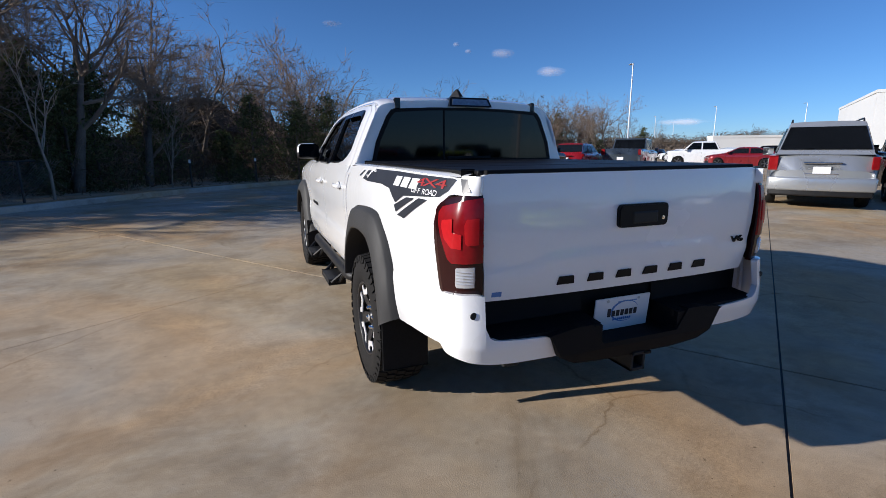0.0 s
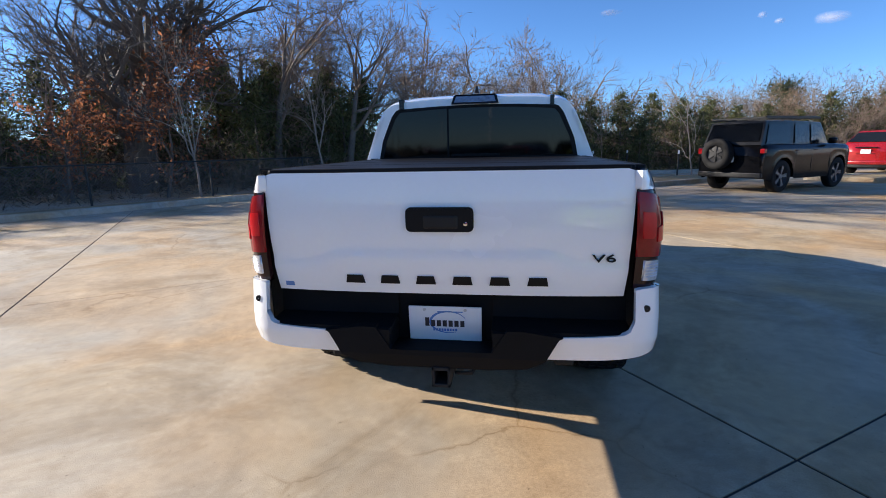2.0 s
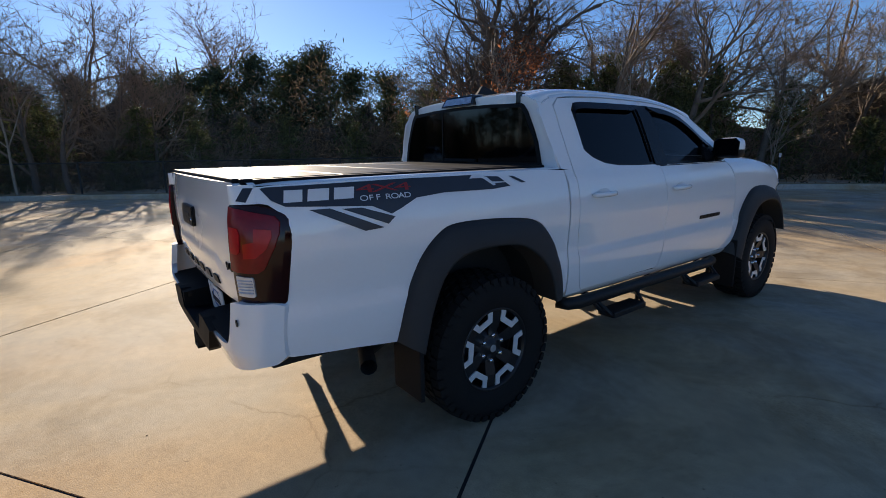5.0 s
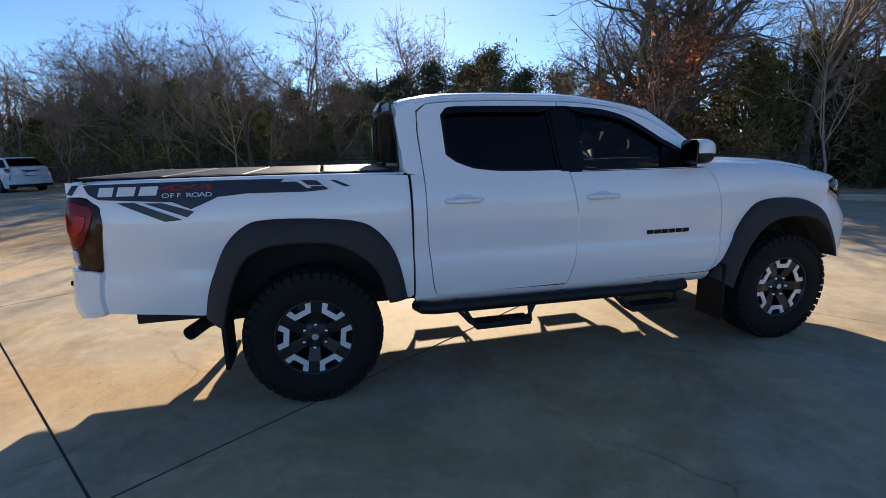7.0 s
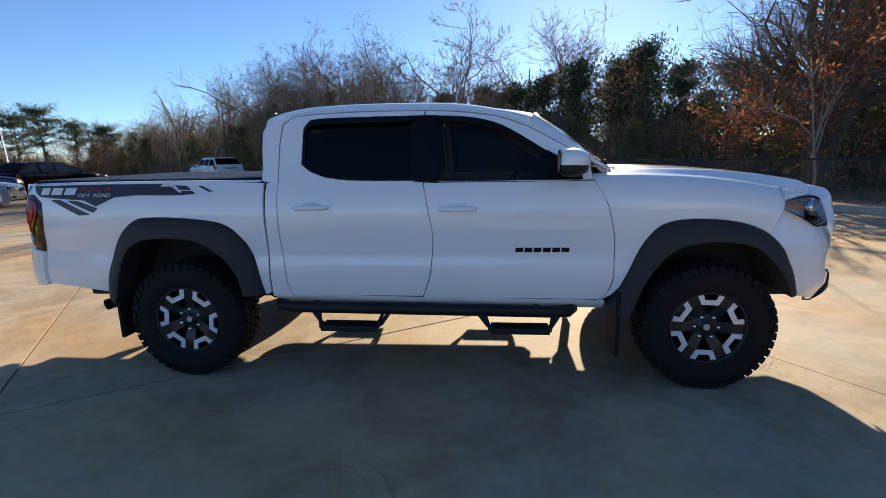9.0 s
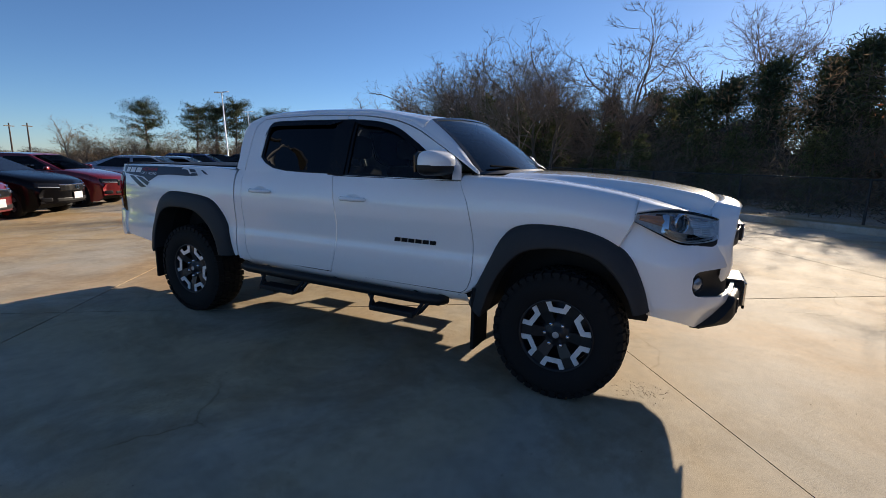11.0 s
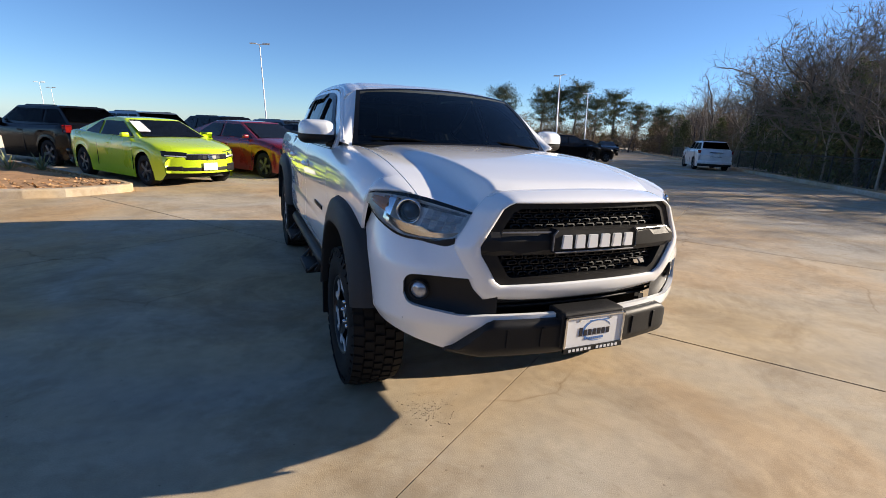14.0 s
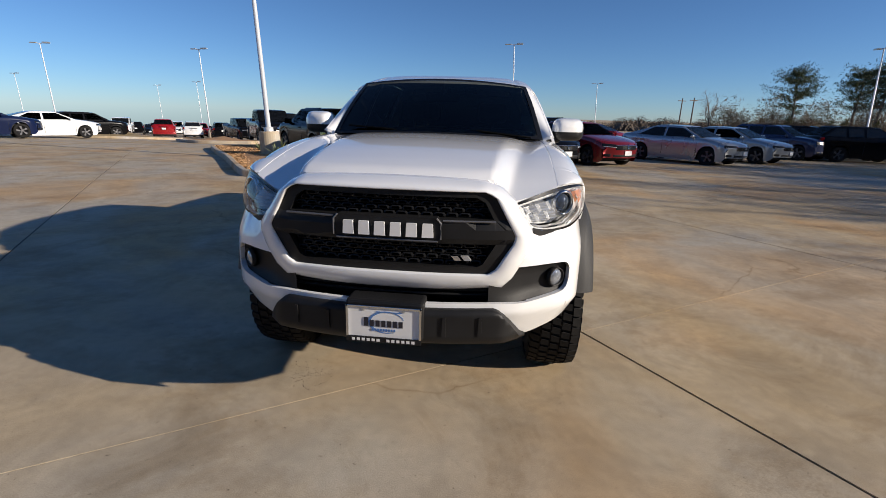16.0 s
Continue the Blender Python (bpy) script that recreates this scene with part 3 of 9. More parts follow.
    part("rear_door_frame", fl(sheet([(door_edge_r(1.26) + G, 1.256), (0.652, 1.50), (0.66, 1.62), (0.72, 1.665)] + [(a, RAIL(a) - 0.014) for a in (0.85, 1.0, 1.2, 1.4, 1.56)] + [(1.572, 1.256)], [rear_hole], gh, 0.06, rim)), PAINT, doors[0], smooth=True)
    part("front_door_frame", fl(sheet([(1.580, 1.256), (1.568, RAIL(1.57) - 0.014)] + [(a, RAIL(a) - 0.014) for a in (1.7, 1.85, 2.0, 2.1, 2.2, 2.3, 2.4, 2.5)] + [(2.545, 1.345), (2.565, 1.256)], [front_hole], gh, 0.06, rim)), PAINT, doors[1], smooth=True)
    part("pillar_c", fl(sheet([(0.565, 1.27), (0.535, 1.45), (0.525, 1.575), (0.545, 1.615)] + [(a, RAIL(a) + 0.0) for a in (0.58, 0.64, 0.70)] + [(0.715, 1.668), (0.652, 1.625), (0.644, 1.50), (door_edge_r(1.26) - G, 1.256)], [], gh, 0.06, rim)), PAINT, truck, smooth=True)
    def rail_strip(u, v):
        a = 0.66 + (2.655 - 0.66) * u
        z = RAIL(a) - 0.006 + 0.020 * v
        return (cab(a, z) - 0.012 * v * v, a, z)
    part("roof_rail", fl(patch(rail_strip, 48, 4, (-0.03, 0, -0.01))), PAINT, truck, smooth=True)
    # black surrounds and glass
    def inset(poly, k):
        cx, cy = sum(p[0] for p in poly) / len(poly), sum(p[1] for p in poly) / len(poly)
        return [(cx + (p[0] - cx) * k, cy + (p[1] - cy) * k) for p in poly]
    for poly, g, d in ((rear_hole, TINT, doors[0]), (front_hole, TINTF, doors[1])):
        part("window_seal", fl(sheet(inset(poly, 1.035), [inset(poly, 0.915)], lambda a, b: (cab(a, b) - 0.006, a, b), 0.08, (-0.02, 0, 0))), SMOKE, d, smooth=True)
        part("window_pane", fl(sheet(inset(poly, 0.955), [], lambda a, b: (cab(a, b) - 0.016, a, b), 0.08)), g, d, smooth=True)
    part("pillar_trim", fl(sheet([(1.515, 1.255), (1.500, 1.655), (1.64, 1.655), (1.655, 1.255)], [], lambda a, b: (cab(a, b) + 0.003, a, b), 0.08, rim)), SMOKE, doors[1], smooth=True)
    part("mirror_sail", fl(sheet([(2.215, 1.256), (2.27, 1.40), (2.30, 1.432), (2.50, 1.318), (2.505, 1.256)], [], lambda a, b: (cab(a, b) + 0.005, a, b), 0.06, rim)), SMOKE, doors[1], smooth=True)
    # smoked wind deflectors over the windows
    for d, line in ((doors[0], [(0.80, 1.55), (0.81, 1.615), (0.86, 1.648), (1.1, 1.655), (1.52, 1.655)]), (doors[1], [(1.63, 1.652), (1.80, 1.642), (1.93, 1.620), (2.05, 1.578), (2.20, 1.490), (2.36, 1.385)])):
        sl = smooth_line(line, 24)
        def visor(u, v):
            a, z = sl[min(23, round(u * 23))]
            z2 = z - 0.040 * v * min(1, 6 * u * (1.02 - u) + 0.3)
            return (cab(a, z2) + 0.006 + 0.008 * v, a, z2)
        part("wind_deflector", fl(patch(visor, 23, 4, (-0.004, 0, 0))), SMOKE, d, "smoked plastic wind deflector", smooth=True)
    # wheel-arch flares
    for o, i, nm in ((R_OUT, R_IN, "rear_flare"), (F_OUT, F_IN, "front_flare")):
        lo, li = smooth_line(o, 40), smooth_line(i, 40)
        def flare(u, v):
            k = min(39, round(u * 39))
            (a0, z0), (a1, z1) = lo[k], li[k]
            if v <= 0.7:
                t = v / 0.7
                a, z = a0 + (a1 - a0) * t, z0 + (z1 - z0) * t
                base = side(a0, z0) + (0.014 if v > 0 else -0.012)
                return (base + (0.952 - base) * math.sin(t * math.pi / 2) ** 0.8, a, z)
            t = (v - 0.7) / 0.3
            return (0.952 - 0.17 * t * t - 0.01 * t, a1 + (0.02 if a1 < np.mean(li[:, 0]) else -0.02) * 0, z1 + 0.006 * t)
        part(nm, fl(patch(flare, 39, 14)), FLARE, truck, "dark grey moulded plastic wheel flare", smooth=True)
        # wheel well behind the flare
        def well(u, v):
            k = min(39, round(u * 39))
            a1, z1 = li[k]
            return (0.79 - 0.42 * v, a1, z1 + 0.004)
        part("wheel_well", fl(patch(well, 39, 3)), UNDER, truck, smooth=True)
    # front fender: flank turned over into the hood edge, then tapering out above the headlamp
    def fender(u, v):
        a0 = door_edge_f(1.0) + G
        y = a0 + (3.815 - a0) * u
        ft = FTOP(y)
        if y < 3.60:
            zb = over(y, FA)
            zb = max(0.53, 0.545 if zb is None else zb)
            if y > 3.50:
                zb = max(zb, 1.080 - (3.60 - y) * 2.2)
            xb = side(y, zb)
        else:
            k = min(59, max(0, int(np.searchsorted(LT_Y, y))))
            xb, zb = LT_R[k][0], LT_R[k][2] + 0.006
        zs = max(zb, ft - 0.17)
        bulge = 0.75 + 0.25 * max(0, min(1, (y - 3.4) / 0.4))
        if y < 3.60 and v < 0.6:
            z = zb + (zs - zb) * v / 0.6
            dy = door_edge_f(min(z, 1.26)) - door_edge_f(1.0)
            return (side(y, z), y + dy * (1 - u) ** 3, z)
        if y < 3.60:
            t = (v - 0.6) / 0.4 * math.pi / 2
            x0, x1 = side(y, zs), 0.708
        else:
            t, x0, x1, zs = v * math.pi / 2, xb, 0.708, zb
        z = zs + (ft - zs) * math.sin(t)
        dy = door_edge_f(min(z, 1.26)) - door_edge_f(1.0)
        return (x1 + (x0 - x1) * math.cos(t) ** bulge, y + dy * (1 - u) ** 3, z)
    part("fender", fl(patch(fender, 90, 28, (-0.015, 0, -0.012))), PAINT, truck, smooth=True)
    # mud flaps
    for yy, zz in ((-0.46, 0.26), (2.72, 0.20)):
        f = bmesh.new()
        box(f, sgn * 0.70, sgn * 0.93, yy - 0.012, yy + 0.012, zz, 0.60, 0.006)
        part("mud_flap", f, RUBBER, truck, "black rubber mud flap")
    # mirror: rounded painted cap, dark lower half and foot
    def ovoid(cx, cy, cz, ax, ay, az, lo, hi, nu=20, nv=14):
        q = bmesh.new()
        def pw(v, e):
            return math.copysign(abs(v) ** e, v)
        g = []
        for i in range(nu + 1):
            row_ = []
            for j in range(nv + 1):
                th, ph = 2 * math.pi * i / nu, lo + (hi - lo) * j / nv
                x = ax * pw(math.cos(ph), 0.45) * pw(math.cos(th), 0.5)
                y = ay * pw(math.cos(ph), 0.45) * pw(math.sin(th), 0.6)
                z = az * pw(math.sin(ph), 0.6)
                if y > 0:
                    x *= 1 - 0.25 * y / ay
                    z *= 1 - 0.22 * y / ay
                row_.append(q.verts.new((sgn * (cx + x), cy + y - 0.25 * x, cz + z)))
            g.append(row_)
        for i in range(nu):
            for j in range(nv):
                f = (g[i][j], g[i + 1][j], g[i + 1][j + 1], g[i][j + 1])
                q.faces.new(f if sgn > 0 else f[::-1])
        bmesh.ops.remove_doubles(q, verts=q.verts[:], dist=0.0004)
        return q
    mir = part("mirror", ovoid(0.912, 2.445, 1.342, 0.112, 0.085, 0.092, 0.0, math.pi / 2), PAINT, truck, smooth=True)
    mb = ovoid(0.912, 2.440, 1.345, 0.115, 0.081, 0.066, -math.pi / 2, 0.0)
    tube(mb, [(sgn * 0.85, 2.462, 1.297), (sgn * 0.80, 2.475, 1.284), (sgn * 0.755, 2.480, 1.278)], 0.030, 8)
    part("mirror_base", mb, BLACK, mir, "black plastic mirror base", smooth=True)
    mb = bmesh.new()
    prism(mb, [(0.812, 1.300), (1.010, 1.302), (1.013, 1.402), (0.984, 1.428), (0.840, 1.428), (0.810, 1.402)], lambda a, b, dd: (sgn * a, 2.358 - 0.25 * (a - 0.912) + dd, b), 0.012)
    part("mirror_glass", mb, MIRRORGL, mir)
    # step bar with two drop steps
    sb = bmesh.new()
    tube(sb, [(sgn * 0.80, 0.60, 0.485), (sgn * 0.855, 0.63, 0.478), (sgn * 0.872, 0.70, 0.475), (sgn * 0.872, 2.35, 0.462), (sgn * 0.855, 2.44, 0.462), (sgn * 0.80, 2.47, 0.466)], 0.038, 12)
    bar = part("step_bar", sb, BLACK, truck, "black tubular side step bar", smooth=True)
    for y0 in (0.90, 1.95):
        st = bmesh.new()
        box(st, sgn * 0.865, sgn * 0.985, y0 + 0.02, y0 + 0.37, 0.352, 0.388, 0.006)
        for yy in (y0, y0 + 0.39):
            tube(st, [(sgn * 0.88, yy + (-0.06 if yy == y0 else 0.05), 0.455), (sgn * 0.905, yy + (0.0 if yy == y0 else 0.0), 0.385), (sgn * 0.92, yy + (0.03 if yy == y0 else -0.03), 0.365)], 0.014, 6)
            tube(st, [(sgn * 0.875, yy + (-0.02 if yy == y0 else 0.01), 0.455), (sgn * 0.97, yy + (0.02 if yy == y0 else -0.02), 0.37)], 0.012, 6)
        part("drop_step", st, BLACK, bar)
    for yy in (0.85, 1.55, 2.25):
        st = bmesh.new()
        tube(st, [(sgn * 0.86, yy, 0.475), (sgn * 0.70, yy, 0.52), (sgn * 0.55, yy, 0.52)], 0.018, 6)
        part("bracket", st, BLACK, bar)
    # side decal of the bed: dark field, white figures and bars
    def on_side(a, b, dd=0.0):
        return (sgn * (side(a, b) + 0.0035 - dd), a, b)
    def vinyl(name, poly, m, off=0.0, label=""):
        poly = [(a - 0.095 + 0.035 * max(0.0, min(1.0, (-0.8 - a) / 0.2)), b) for a, b in poly]
        q = sheet(poly, [], lambda a, b: (sgn * (side(a, b) + 0.003 + off), a, b), 0.04)
        if sgn < 0:
            bmesh.ops.reverse_faces(q, faces=q.faces[:])
        return part(name, q, m, truck, label, smooth=True)
    vinyl("decal_field", [(-0.99, 1.258), (-0.965, 1.262), (-0.40, 1.268), (0.0, 1.266), (-0.02, 1.25), (0.06, 1.25), (0.10, 1.222), (0.23, 1.222), (0.25, 1.205), (0.11, 1.195), (-0.18, 1.198), (-0.33, 1.186), (-0.41, 1.150), (-0.46, 1.130), (-0.545, 1.168), (-0.70, 1.178), (-0.90, 1.190), (-0.955, 1.215)], DECAL, 0, "charcoal vinyl decal on the bed side")
    vinyl("decal_bar", [(-0.80, 1.172), (-0.72, 1.172), (-0.50, 1.078), (-0.585, 1.072)], DECAL)
    vinyl("decal_bar", [(-0.675, 1.167), (-0.59, 1.165), (-0.445, 1.118), (-0.48, 1.090)], DECAL)
    vinyl("decal_bar", [(-1.045, 1.262), (-1.012, 1.262), (-1.045, 1.212), (-1.075, 1.218)], DECAL)
    vinyl("decal_bar", [(0.07, 1.258), (0.16, 1.252), (0.21, 1.226), (0.11, 1.230)], DECAL, 0.001)
    vinyl("decal_bar", [(0.23, 1.252), (0.265, 1.25), (0.345, 1.215), (0.31, 1.215)], DECAL)
    vinyl("decal_line", [(0.02, 1.268), (0.085, 1.254), (0.135, 1.214), (0.115, 1.212), (0.07, 1.245), (0.0, 1.260)], WHITEINK, 0.0015)
    vinyl("decal_line", [(0.16, 1.255), (0.185, 1.252), (0.245, 1.222), (0.25, 1.202), (0.225, 1.204)], WHITEINK, 0.0015)
    # figures: a plain white mark of three bars, then the readable words
    for a in (0.0, 0.104, 0.206):
        f = -1 if sgn < 0 else 1
        c0 = -0.905 if sgn > 0 else -0.38
        vinyl("decal_mark", [(c0 + f * (a), 1.204), (c0 + f * (a + 0.082), 1.204), (c0 + f * (a + 0.094), 1.248), (c0 + f * (a + 0.012), 1.248)], WHITEINK, 0.0015)
    ry = 90 if sgn > 0 else -90
    m4 = Matrix.Translation((sgn * (side(-0.5, 1.235) + 0.008), -0.568 if sgn > 0 else -0.88, 1.236)) @ Matrix.Rotation(radians(90 * sgn), 4, "Z") @ Matrix.Rotation(radians(90 - 22), 4, "X")
    def hug(o, off):
        for v in o.data.vertices:
            v.co.x = sgn * (side(v.co.y, v.co.z) + off)
    for k, ch in enumerate("4X4"):
        hug(text("decal_letter", ch, 0.054, m4 @ Matrix.Translation(((k - 1) * 0.086, 0, 0)) @ Matrix.Diagonal((1.6, 0.9, 1, 1)), REDINK, truck, 0.001, 2.0), 0.0050)
    m5 = Matrix.Translation((sgn * (side(-0.5, 1.2) + 0.006), -0.568 if sgn > 0 else -0.84, 1.200)) @ Matrix.Rotation(radians(90 * sgn), 4, "Z") @ Matrix.Rotation(radians(90 - 18), 4, "X")
    for k, ch in enumerate("OFF ROAD"):
        if ch != " ":
            hug(text("decal_letter", ch, 0.032, m5 @ Matrix.Translation(((k - 3.5 + (0.25 if k < 3 else -0.25)) * 0.031, 0, 0)), WHITEINK, truck, 0.001, 1.5), 0.0050)


body_side(1)
body_side(-1)

# dark shell inside the panels, with room for the wheels
b = bmesh.new()
box(b, -0.80, 0.80, -1.02, -0.50, 0.62, 1.18)
box(b, -0.80, 0.80, 0.44, 0.53, 0.60, 1.18)
box(b, -0.62, 0.62, -0.55, 0.50, 0.565, 1.18)
box(b, -0.80, 0.80, -0.55, 0.50, 1.00, 1.20)
box(b, -0.58, 0.58, 2.70, 3.86, 0.50, 1.05)
box(b, -0.80, 0.80, 2.70, 2.78, 0.50, 1.10)
box(b, -0.80, 0.80, 0.60, 2.70, 0.50, 0.60)
# added blocker: stops sunlight leaking through the gap between cab and bed
box(b, -0.80, 0.80, 0.50, 0.60, 0.55, 1.255)
box(b, -0.60, 0.60, -0.95, -0.50, 0.50, 1.10, 0.02)
tagged(part("chassis", b, UNDER, truck, "black underbody and light-blocking inner shell"), kind="stuff")
# frame rails, axle, exhaust, fuel tank
for x in (-0.50, 0.50):
    b = bmesh.new()
    box(b, x - 0.04, x + 0.04, -1.0, 3.7, 0.44, 0.54, 0.01)
    part("frame_rail", b, UNDER, truck)
b = bmesh.new()
tube(b, [(-0.70, 0, 0.385), (0.70, 0, 0.385)], 0.05, 10)
lathe(b, [(-0.14, 0.05), (-0.1, 0.13), (0.1, 0.13), (0.14, 0.05)], 14, "x", (0, 0, 0.385))
part("rear_axle", b, UNDER, truck, smooth=True)
b = bmesh.new()
tube(b, [(-0.70, 3.236, 0.385), (0.70, 3.236, 0.385)], 0.04, 10)
part("front_axle", b, UNDER, truck, smooth=True)
b = bmesh.new()
tube(b, [(0.55, 0.3, 0.47), (0.58, -0.45, 0.47), (0.66, -0.60, 0.46), (0.80, -0.66, 0.445)], 0.038, 12, False)
part("exhaust_pipe", b, UNDER, truck, smooth=True)

# roof, rear wall and glass
def roof(u, v):
    y = 0.555 + (2.215 - 0.555) * u
    th = (v - 0.5) * math.pi
    zr = RAIL(y) + 0.012
    xr = cab(y, RAIL(y) + 0.012) - 0.012
    s = math.copysign(abs(math.sin(th)) ** 0.62, math.sin(th))
    crown = 0.052 - 0.010 * max(0, (y - 1.7) / 0.5) + 0.06 * max(0, (0.66 - y) / 0.105) ** 1.5 * 0.4 + 0.05 * max(0, (y - 2.0) / 0.215)
    groove = 0.006 if 0.80 < abs(s) < 0.84 else 0
    return (xr * s, y - 0.03 * (1 - s * s) * (1 - min(1, u * 8)) + 0.045 * (1 - s * s) * max(0, (u - 0.9) * 10), zr + crown * abs(math.cos(th)) ** 0.8 - groove)
part("roof", patch(roof, 40, 48, (0, 0, -0.015)), PAINT, truck, smooth=True)
for s in (-1, 1):
    b = bmesh.new()
    prism(b, [(0.545, 1.690), (0.565, 1.692), (0.57, 1.700), (0.545, 1.700)], lambda a, q, dd: (s * (0.515 + dd), a, q), 0.03)
    box(b, s * 0.514, s * 0.542, 0.520, 0.548, 1.640, 1.704, 0.004)
    part("roof_strip", b, GLOSS, truck)

def rear_wall_y(x, z):
    return 0.548 - 0.030 * (1 - (x / 0.8) ** 2) - 0.07 * max(0, 1.60 - z) * 0.0
def rwx(z):
    return cab(0.56, z) - 0.004
zs = [1.275, 1.35, 1.45, 1.55, 1.60, 1.64]
outl = [(-rwx(z), z) for z in zs] + [(-0.60, 1.668), (-0.45, 1.690), (0, 1.705), (0.45, 1.690), (0.60, 1.668)] + [(rwx(z), z) for z in zs[::-1]]
hole = [(-0.705, 1.290), (-0.675, 1.42), (-0.60, 1.585), (-0.565, 1.628), (-0.30, 1.645), (0, 1.650), (0.30, 1.645), (0.565, 1.628), (0.60, 1.585), (0.675, 1.42), (0.705, 1.290), (0, 1.285)]
part("cab_rear_wall", sheet(outl, [hole], lambda a, q: (a, rear_wall_y(a, q), q), 0.08, (0, 0.03, 0)), PAINT, truck, smooth=True)
RWX = curve((1.285, 0.705), (1.42, 0.675), (1.585, 0.600), (1.628, 0.565), (1.66, 0.50))
def rear_glass(u, v):
    z = 1.287 + 0.350 * v
    x = (2 * u - 1) * (RWX(z) + 0.004)
    return (x, rear_wall_y(x, z) - 0.003, z + 0.016 * v * v * (1 - (x / 0.6) ** 2))
rg = part("rear_window", patch(rear_glass, 20, 10), REARGL, truck, "dark tinted rear window", smooth=True)
part("rear_window_seal", sheet([(a * 1.012, 1.45 + (q - 1.45) * 1.03) for a, q in hole], [[(a * 0.965, 1.45 + (q - 1.45) * 0.93) for a, q in hole]], lambda a, q: (a, rear_wall_y(a, q) - 0.005, q), 0.1), BADGE, rg, smooth=True)
b = bmesh.new()
for x in (-0.195,):
    prism(b, [(x - 0.006, 1.295), (x + 0.006, 1.295), (x + 0.006, 1.638), (x - 0.006, 1.638)], lambda a, q, dd: (a, rear_wall_y(a, q) - 0.007 + dd, q), 0.004)
box(b, -0.17, 0.17, 0.500, 0.520, 1.300, 1.320, 0.003)
part("slider_frame", b, BADGE, rg)
b = bmesh.new()
prism(b, [(-0.165, 1.672), (0.165, 1.672), (0.150, 1.728), (0.135, 1.737), (-0.135, 1.737), (-0.150, 1.728)], lambda a, q, dd: (a, 0.484 + 0.5 * (q - 1.672) + dd, q - 0.012), 0.08)
brk = part("high_brake_light", b, GLOSS, truck)
b = bmesh.new()
prism(b, [(-0.145, 1.682), (0.145, 1.682), (0.132, 1.724), (-0.132, 1.724)], lambda a, q, dd: (a, 0.480 + 0.5 * (q - 1.672) + dd, q - 0.012), 0.006)
part("lens", b, FOGLENS, brk, "smoked clear brake light lens")
b = bmesh.new()
prism(b, [(0.66, 1.745), (0.88, 1.748), (0.74, 1.800), (0.715, 1.803), (0.70, 1.79)], lambda a, q, dd: (-0.012 + dd * (1 - (q - 1.745) * 8), a, q), 0.028)
part("shark_fin_aerial", b, BLACK, truck, smooth=False)

# windscreen and pillars
def ws(u, v):
    s = (u - 0.5) * 2
    top = Vector((0.605 * s, 2.262 + 0.045 * (1 - s * s) - 0.03, 1.648 + 0.040 * (1 - s * s)))
    bot = Vector((0.725 * s, 2.655 + 0.155 * (1 - s * s), 1.288 + 0.012 * (1 - s * s)))
    p = top.lerp(bot, v)
    p.z += 0.020 * math.sin(math.pi * v)
    p.y += 0.012 * math.sin(math.pi * v)
    return p
wsp = part("windscreen", patch(ws, 24, 14), WSGLASS, truck, smooth=True)
b = bmesh.new()
for u0, u1, v0, v1 in ((0.0, 1.0, 0.0, 0.045), (0.0, 1.0, 0.955, 1.0), (0.0, 0.022, 0, 1), (0.978, 1.0, 0, 1)):
    n = 24 if u1 - u0 > 0.5 else 1
    k = 1 if u1 - u0 > 0.5 else 14
    g = [[b.verts.new(ws(u0 + (u1 - u0) * i / n, v0 + (v1 - v0) * j / k) + Vector((0, 0.003, 0.003))) for j in range(k + 1)] for i in range(n + 1)]
    for i in range(n):
        for j in range(k):
            b.faces.new((g[i][j], g[i][j + 1], g[i + 1][j + 1], g[i + 1][j]))
part("windscreen_band", b, GLOSS, wsp)
for s in (-1, 1):
    def pil(u, v):
        e = ws(1.0 if s > 0 else 0.0, u)
        a = 2.215 + (2.665 - 2.215) * u
        z = RAIL(a) + 0.012
        o = Vector((s * (cab(a, z) - 0.014), a, z))
        p = o.lerp(e, v)
        p.z += 0.008 * math.sin(math.pi * v)
        return p
    part("windscreen_pillar", patch(pil, 16, 5, (0, 0, -0.02)), PAINT, truck, smooth=True)
for x0 in (-0.62, 0.05):
    b = bmesh.new()
    tube(b, [(x0 - 0.02, 2.775 - 0.1 * abs(x0), 1.302), (x0 + 0.30, 2.745, 1.335), (x0 + 0.56, 2.705 - 0.05 * abs(x0 + 0.5), 1.345)], 0.007, 6)
    part("wiper", b, WIPER, wsp)
b = bmesh.new()
box(b, -0.70, -0.60, 2.478, 2.482, 1.385, 1.44)
for v in b.verts:
    s = v.co.x / 0.66
    v.co.x += 0.02
    v.co = Vector((v.co.x, 2.455 + (1.44 - v.co.z) * 1.0, v.co.z))
part("sticker", b, PAPER, wsp, "pale paper inspection sticker")
part("cowl", patch(lambda u, v: ((u - 0.5) * 1.44, 2.655 + 0.155 * (1 - (2 * u - 1) ** 2) + 0.07 * v, 1.282 + 0.012 * (1 - (2 * u - 1) ** 2) - 0.012 * v), 16, 2), BLACK, truck)

